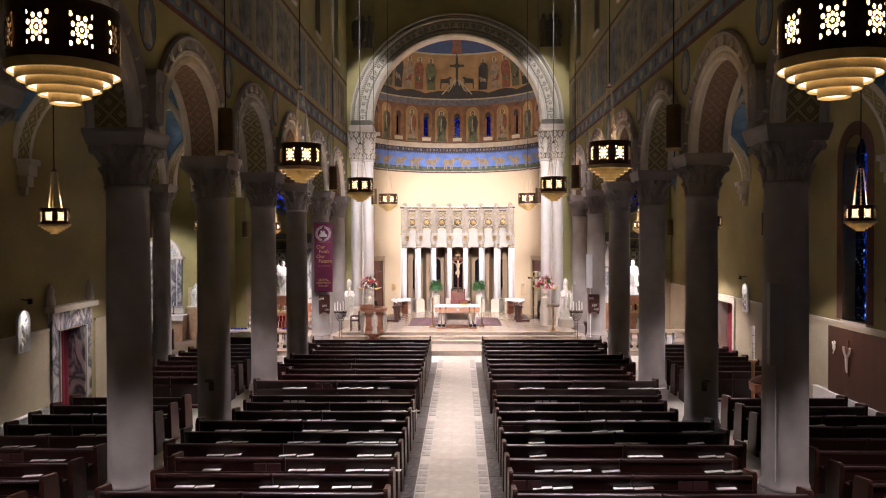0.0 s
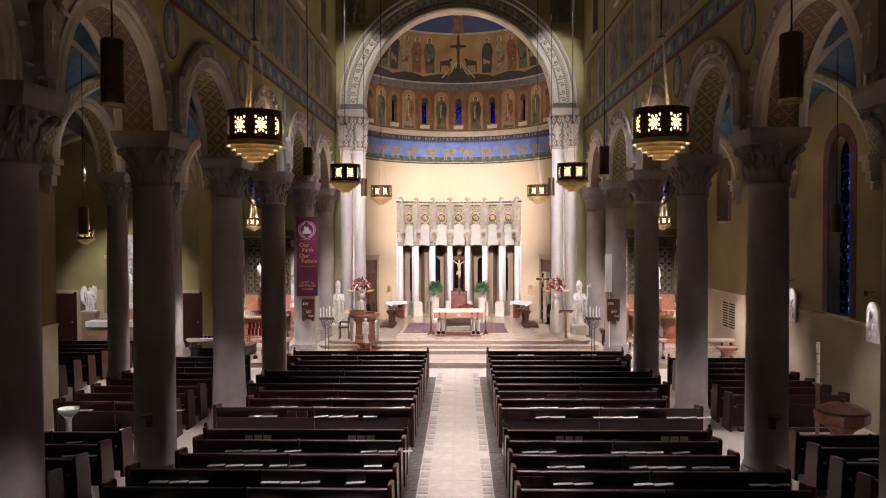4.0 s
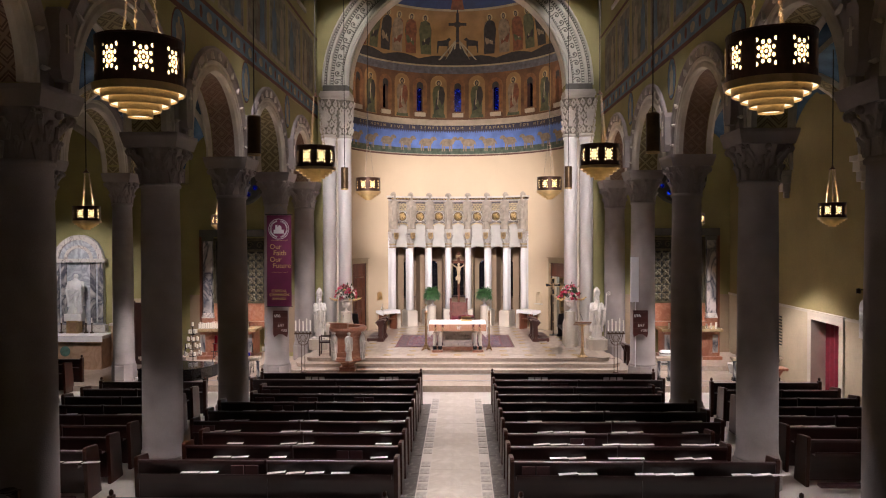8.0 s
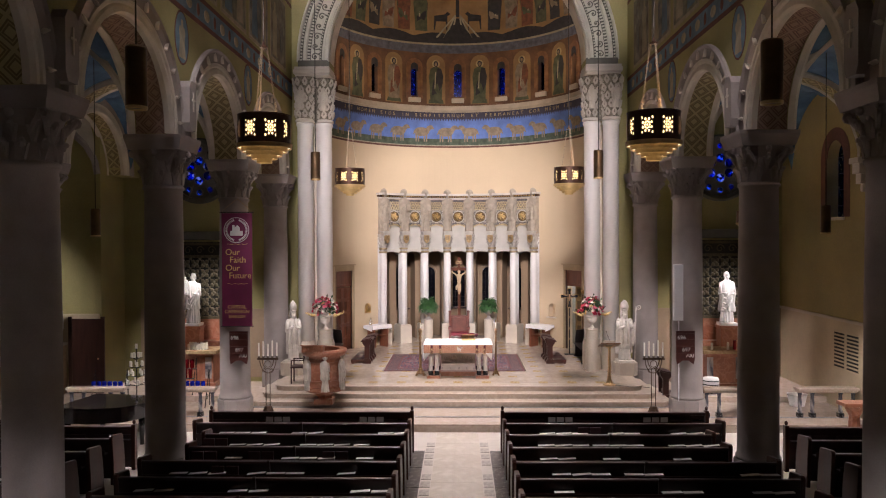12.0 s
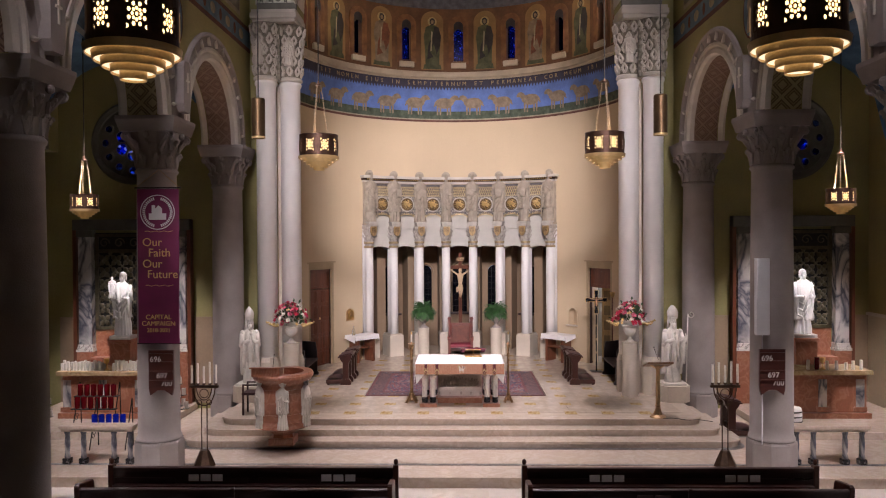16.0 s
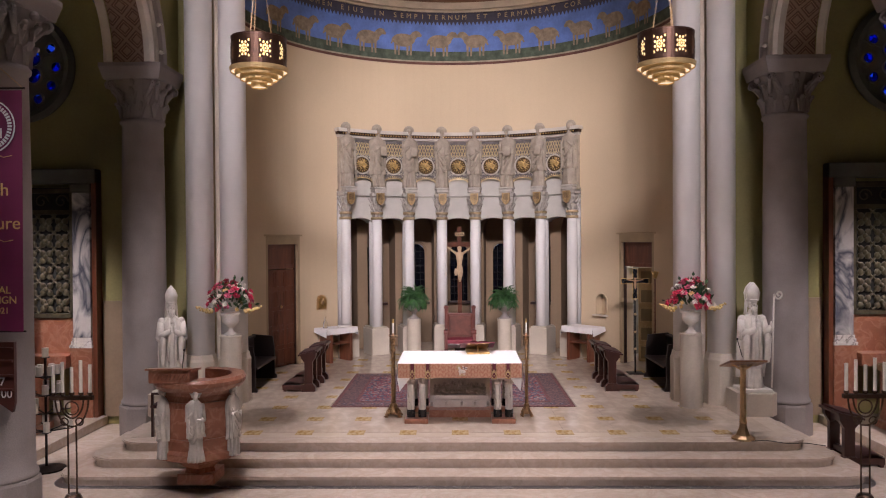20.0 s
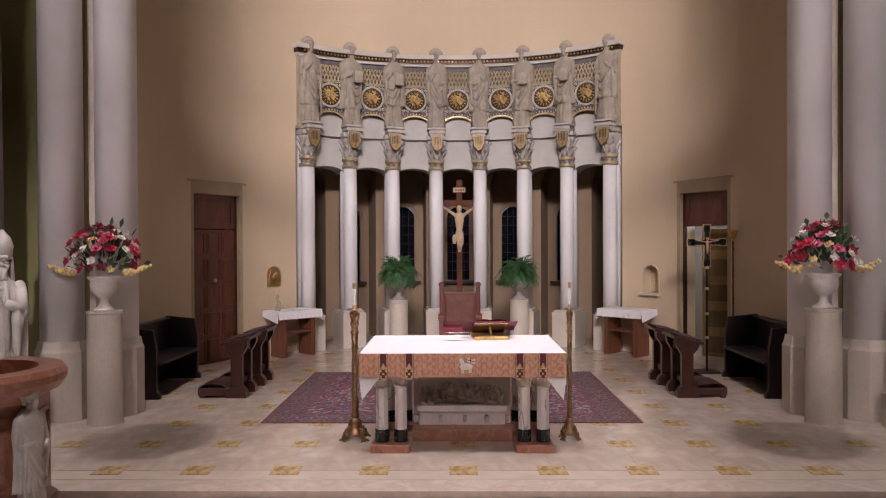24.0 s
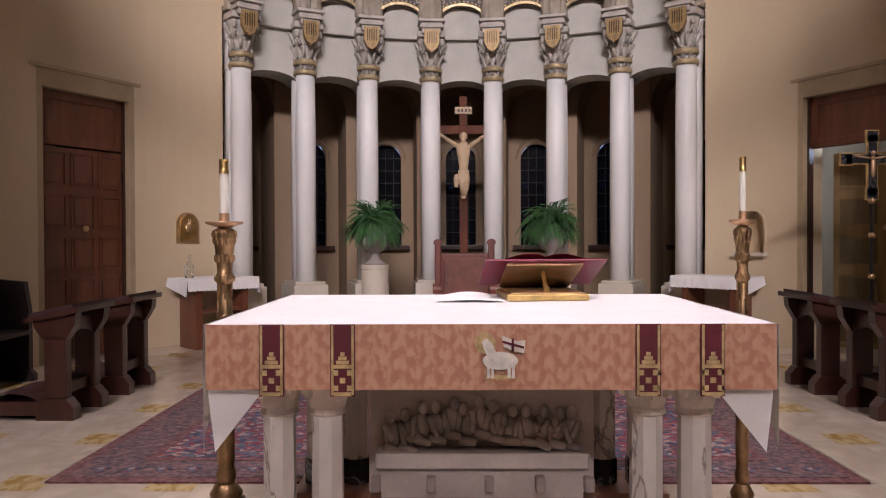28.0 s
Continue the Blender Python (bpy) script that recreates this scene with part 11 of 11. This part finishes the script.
def station(x, y):
    sg = -1 if x > 0 else 1
    t = thing("wall_plaque", (x, y, 2.1), "white carved round-topped wall plaque lit from above", "plaque", "wall plaques")
    part("slab", prism(nb(), [(-0.24, 0.0), (0.24, 0.0), (0.24, 0.7)] + arc_points(0, 0.24, 0.7, 12)[1:-1] + [(-0.24, 0.7)], "x", 0.0, sg * 0.06), "statue_white", t)
    k = nb()
    rnd2 = random.Random(int(y * 10))
    for i in range(9):
        ball(k, (sg * 0.06, rnd2.uniform(-0.16, 0.16), rnd2.uniform(0.12, 0.75)), rnd2.uniform(0.04, 0.08), 8, 6, 0.5, 0.8, 1.4)
    part("relief", k, "statue_white", t, smooth=True)
    h = nb()
    lathe(h, [(0.05, 0.0), (0.05, 0.1), (0.03, 0.12)], 12, sg * 0.2, 0.0)
    rod(h, (sg * 0.0, 0.0, 0.1), (sg * 0.2, 0.0, 0.08), 0.012, 0.012, 6)
    h.transform(Matrix.Translation((0, 0, 1.08)))
    part("picture_light", h, "iron", t)
    lamp("plaque_light", "SPOT", (x + sg * 0.2, y, 3.17), (x, y, 2.3), 9, WHITE, 0.03, 70, 0.6)


for y in (13.3, 17.75, 22.0):
    station(WALL_X - 0.06, y)
for y in (13.3,):
    station(-WALL_X + 0.06, y)
M["panel_brown"] = surface("panel_brown", (0.11, 0.045, 0.024), 0.5, scale=2.5, vary=0.35, bump=0.08, fine=40, stretch=(3, 3, 0.5))
pl = thing("wall_panel", (WALL_X - 0.035, 15.26, 0.64), "brown wooden wall panel with a small crucifix", "panel")
part("board", box(nb(), -0.06, 0.0, -2.4, 1.05, 0.0, 1.7, 0.01), "panel_brown", pl)
k = nb()
box(k, -0.1, -0.06, -0.035, 0.035, 0.57, 1.46, 0.006)
box(k, -0.1, -0.06, -0.19, 0.19, 1.2, 1.27, 0.006)
part("cross", k, "door_wood", pl)
k = nb()
for q in (-1, 1):
    pts = [(q * 0.15, 1.28), (q * 0.13, 1.16), (q * 0.06, 1.06), (0.0, 1.02)]
    for (y0, z0), (y1, z1) in zip(pts, pts[1:]):
        rod(k, (-0.12, y0, z0), (-0.12, y1, z1), 0.03, 0.03, 6)
prism(k, [(-0.05, 1.04), (0.05, 1.04), (0.03, 0.8), (-0.02, 0.66)], "x", -0.14, -0.1)
part("draped_cloth", k, "statue_white", pl, "white cloth draped over the cross")
k = nb()
ball(k, (-0.12, 0.62, 1.2), 0.09, 8, 6, 0.3, 0.7, 1.2)
for dy, dz in ((-0.1, 0.12), (0.1, 0.1), (0.02, -0.14)):
    prism(k, [(0.62, 1.2), (0.62 + dy, 1.2 + dz), (0.62 + dy * 0.4 + 0.04, 1.2 + dz * 1.3)] if dy * dz > 0 else [(0.62 + dy, 1.2 + dz), (0.62, 1.2), (0.62 + dy * 0.4 + 0.04, 1.2 + dz * 1.3)], "x", -0.13, -0.11)
part("white_spray", k, "statue_white", pl)
for sx in (-1, 1):
    a, b2 = sorted((sx * (WALL_X - 0.16), sx * (WALL_X - 0.03)))
    cover = thing("radiator_cover", ((a + b2) / 2, 14.6 if sx > 0 else 12.9, 0.0), "low white radiator cover along the aisle wall", "radiator cover", "radiator covers")
    part("case", box(nb(), -0.065, 0.065, -2.4 if sx > 0 else -1.5, 2.4 if sx > 0 else 1.4, 0.0, 0.64, 0.01), "sign_white", cover)
    part("top", box(nb(), -0.075, 0.075, -2.42 if sx > 0 else -1.52, 2.42 if sx > 0 else 1.42, 0.64, 0.665, 0.006), "sign_white", cover)
hw_ = thing("holy_water_stand", (-8.25, 15.95, 0.0), "white marble holy water bowl on a slim stem", "font")
part("foot", lathe(nb(), [(0.17, 0.0), (0.16, 0.05), (0.08, 0.1)], 16), "statue_white", hw_)
part("stem", lathe(nb(), [(0.08, 0.1), (0.06, 0.2), (0.06, 0.7), (0.1, 0.78)], 16), "statue_white", hw_, smooth=True)
part("bowl", lathe(nb(), [(0.1, 0.78), (0.19, 0.86), (0.22, 0.95), (0.2, 0.95), (0.15, 0.87)], 20), "statue_white", hw_, smooth=True)
gr = thing("wall_grille", (WALL_X - 0.03, 27.35, 1.2), "slotted ventilation grille in the stone dado", "grille", "", "structure")
part("dark_ground", box(nb(), -0.008, 0.0, -0.62, 0.62, 0.0, 0.98), "dado", gr)
# raised near-black strips in place of shaded openings
for k in range(10):
    for y0, y1 in ((-0.6, -0.05), (0.08, 0.58)):
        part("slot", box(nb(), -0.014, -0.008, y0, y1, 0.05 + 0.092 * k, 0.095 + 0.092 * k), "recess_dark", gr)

# ---- sanctuary paving ----
pv = thing("sanctuary_paving", (0, 0, 0), "polished beige marble slabs with small ochre squares at their corners", "paving", "", "structure")
PX, PY = 0.776, 0.86
t_me = mesh_of(box(nb(), -PX / 2 + 0.001, PX / 2 - 0.001, -PY / 2 + 0.001, PY / 2 - 0.001, 0.0, 0.004), "slab", "sanct_slab")
d_me = mesh_of(box(nb(), -0.125, 0.125, -0.125, 0.125, 0.0, 0.0052), "ochre_square", "inlay_ochre")
for j in range(10):
    y = 29.0 + PY * j
    for i in range(-6, 7):
        x = PX * i
        if abs(x) < 4.85 and math.hypot(x, max(0, y - APSE_Y)) < 4.4:
            if (abs(x) < 4.5 or y < EAST) and y < EAST - 0.2 or abs(x) < 3.6 or y > EAST + 1.0:
                share("ochre_square", d_me, pv, Matrix.Translation((x, y, SANCT + 0.003)))
    for i in range(-6, 6):
        x, yy = PX * (i + 0.5), y + PY / 2
        if math.hypot(x, max(0, yy - APSE_Y)) < 4.3 and (abs(x) < 3.5 or yy < EAST - 0.45 or yy > EAST + 1.2) and abs(x) < 4.4:
            share("slab", t_me, pv, Matrix.Translation((x, yy, SANCT + 0.003)))
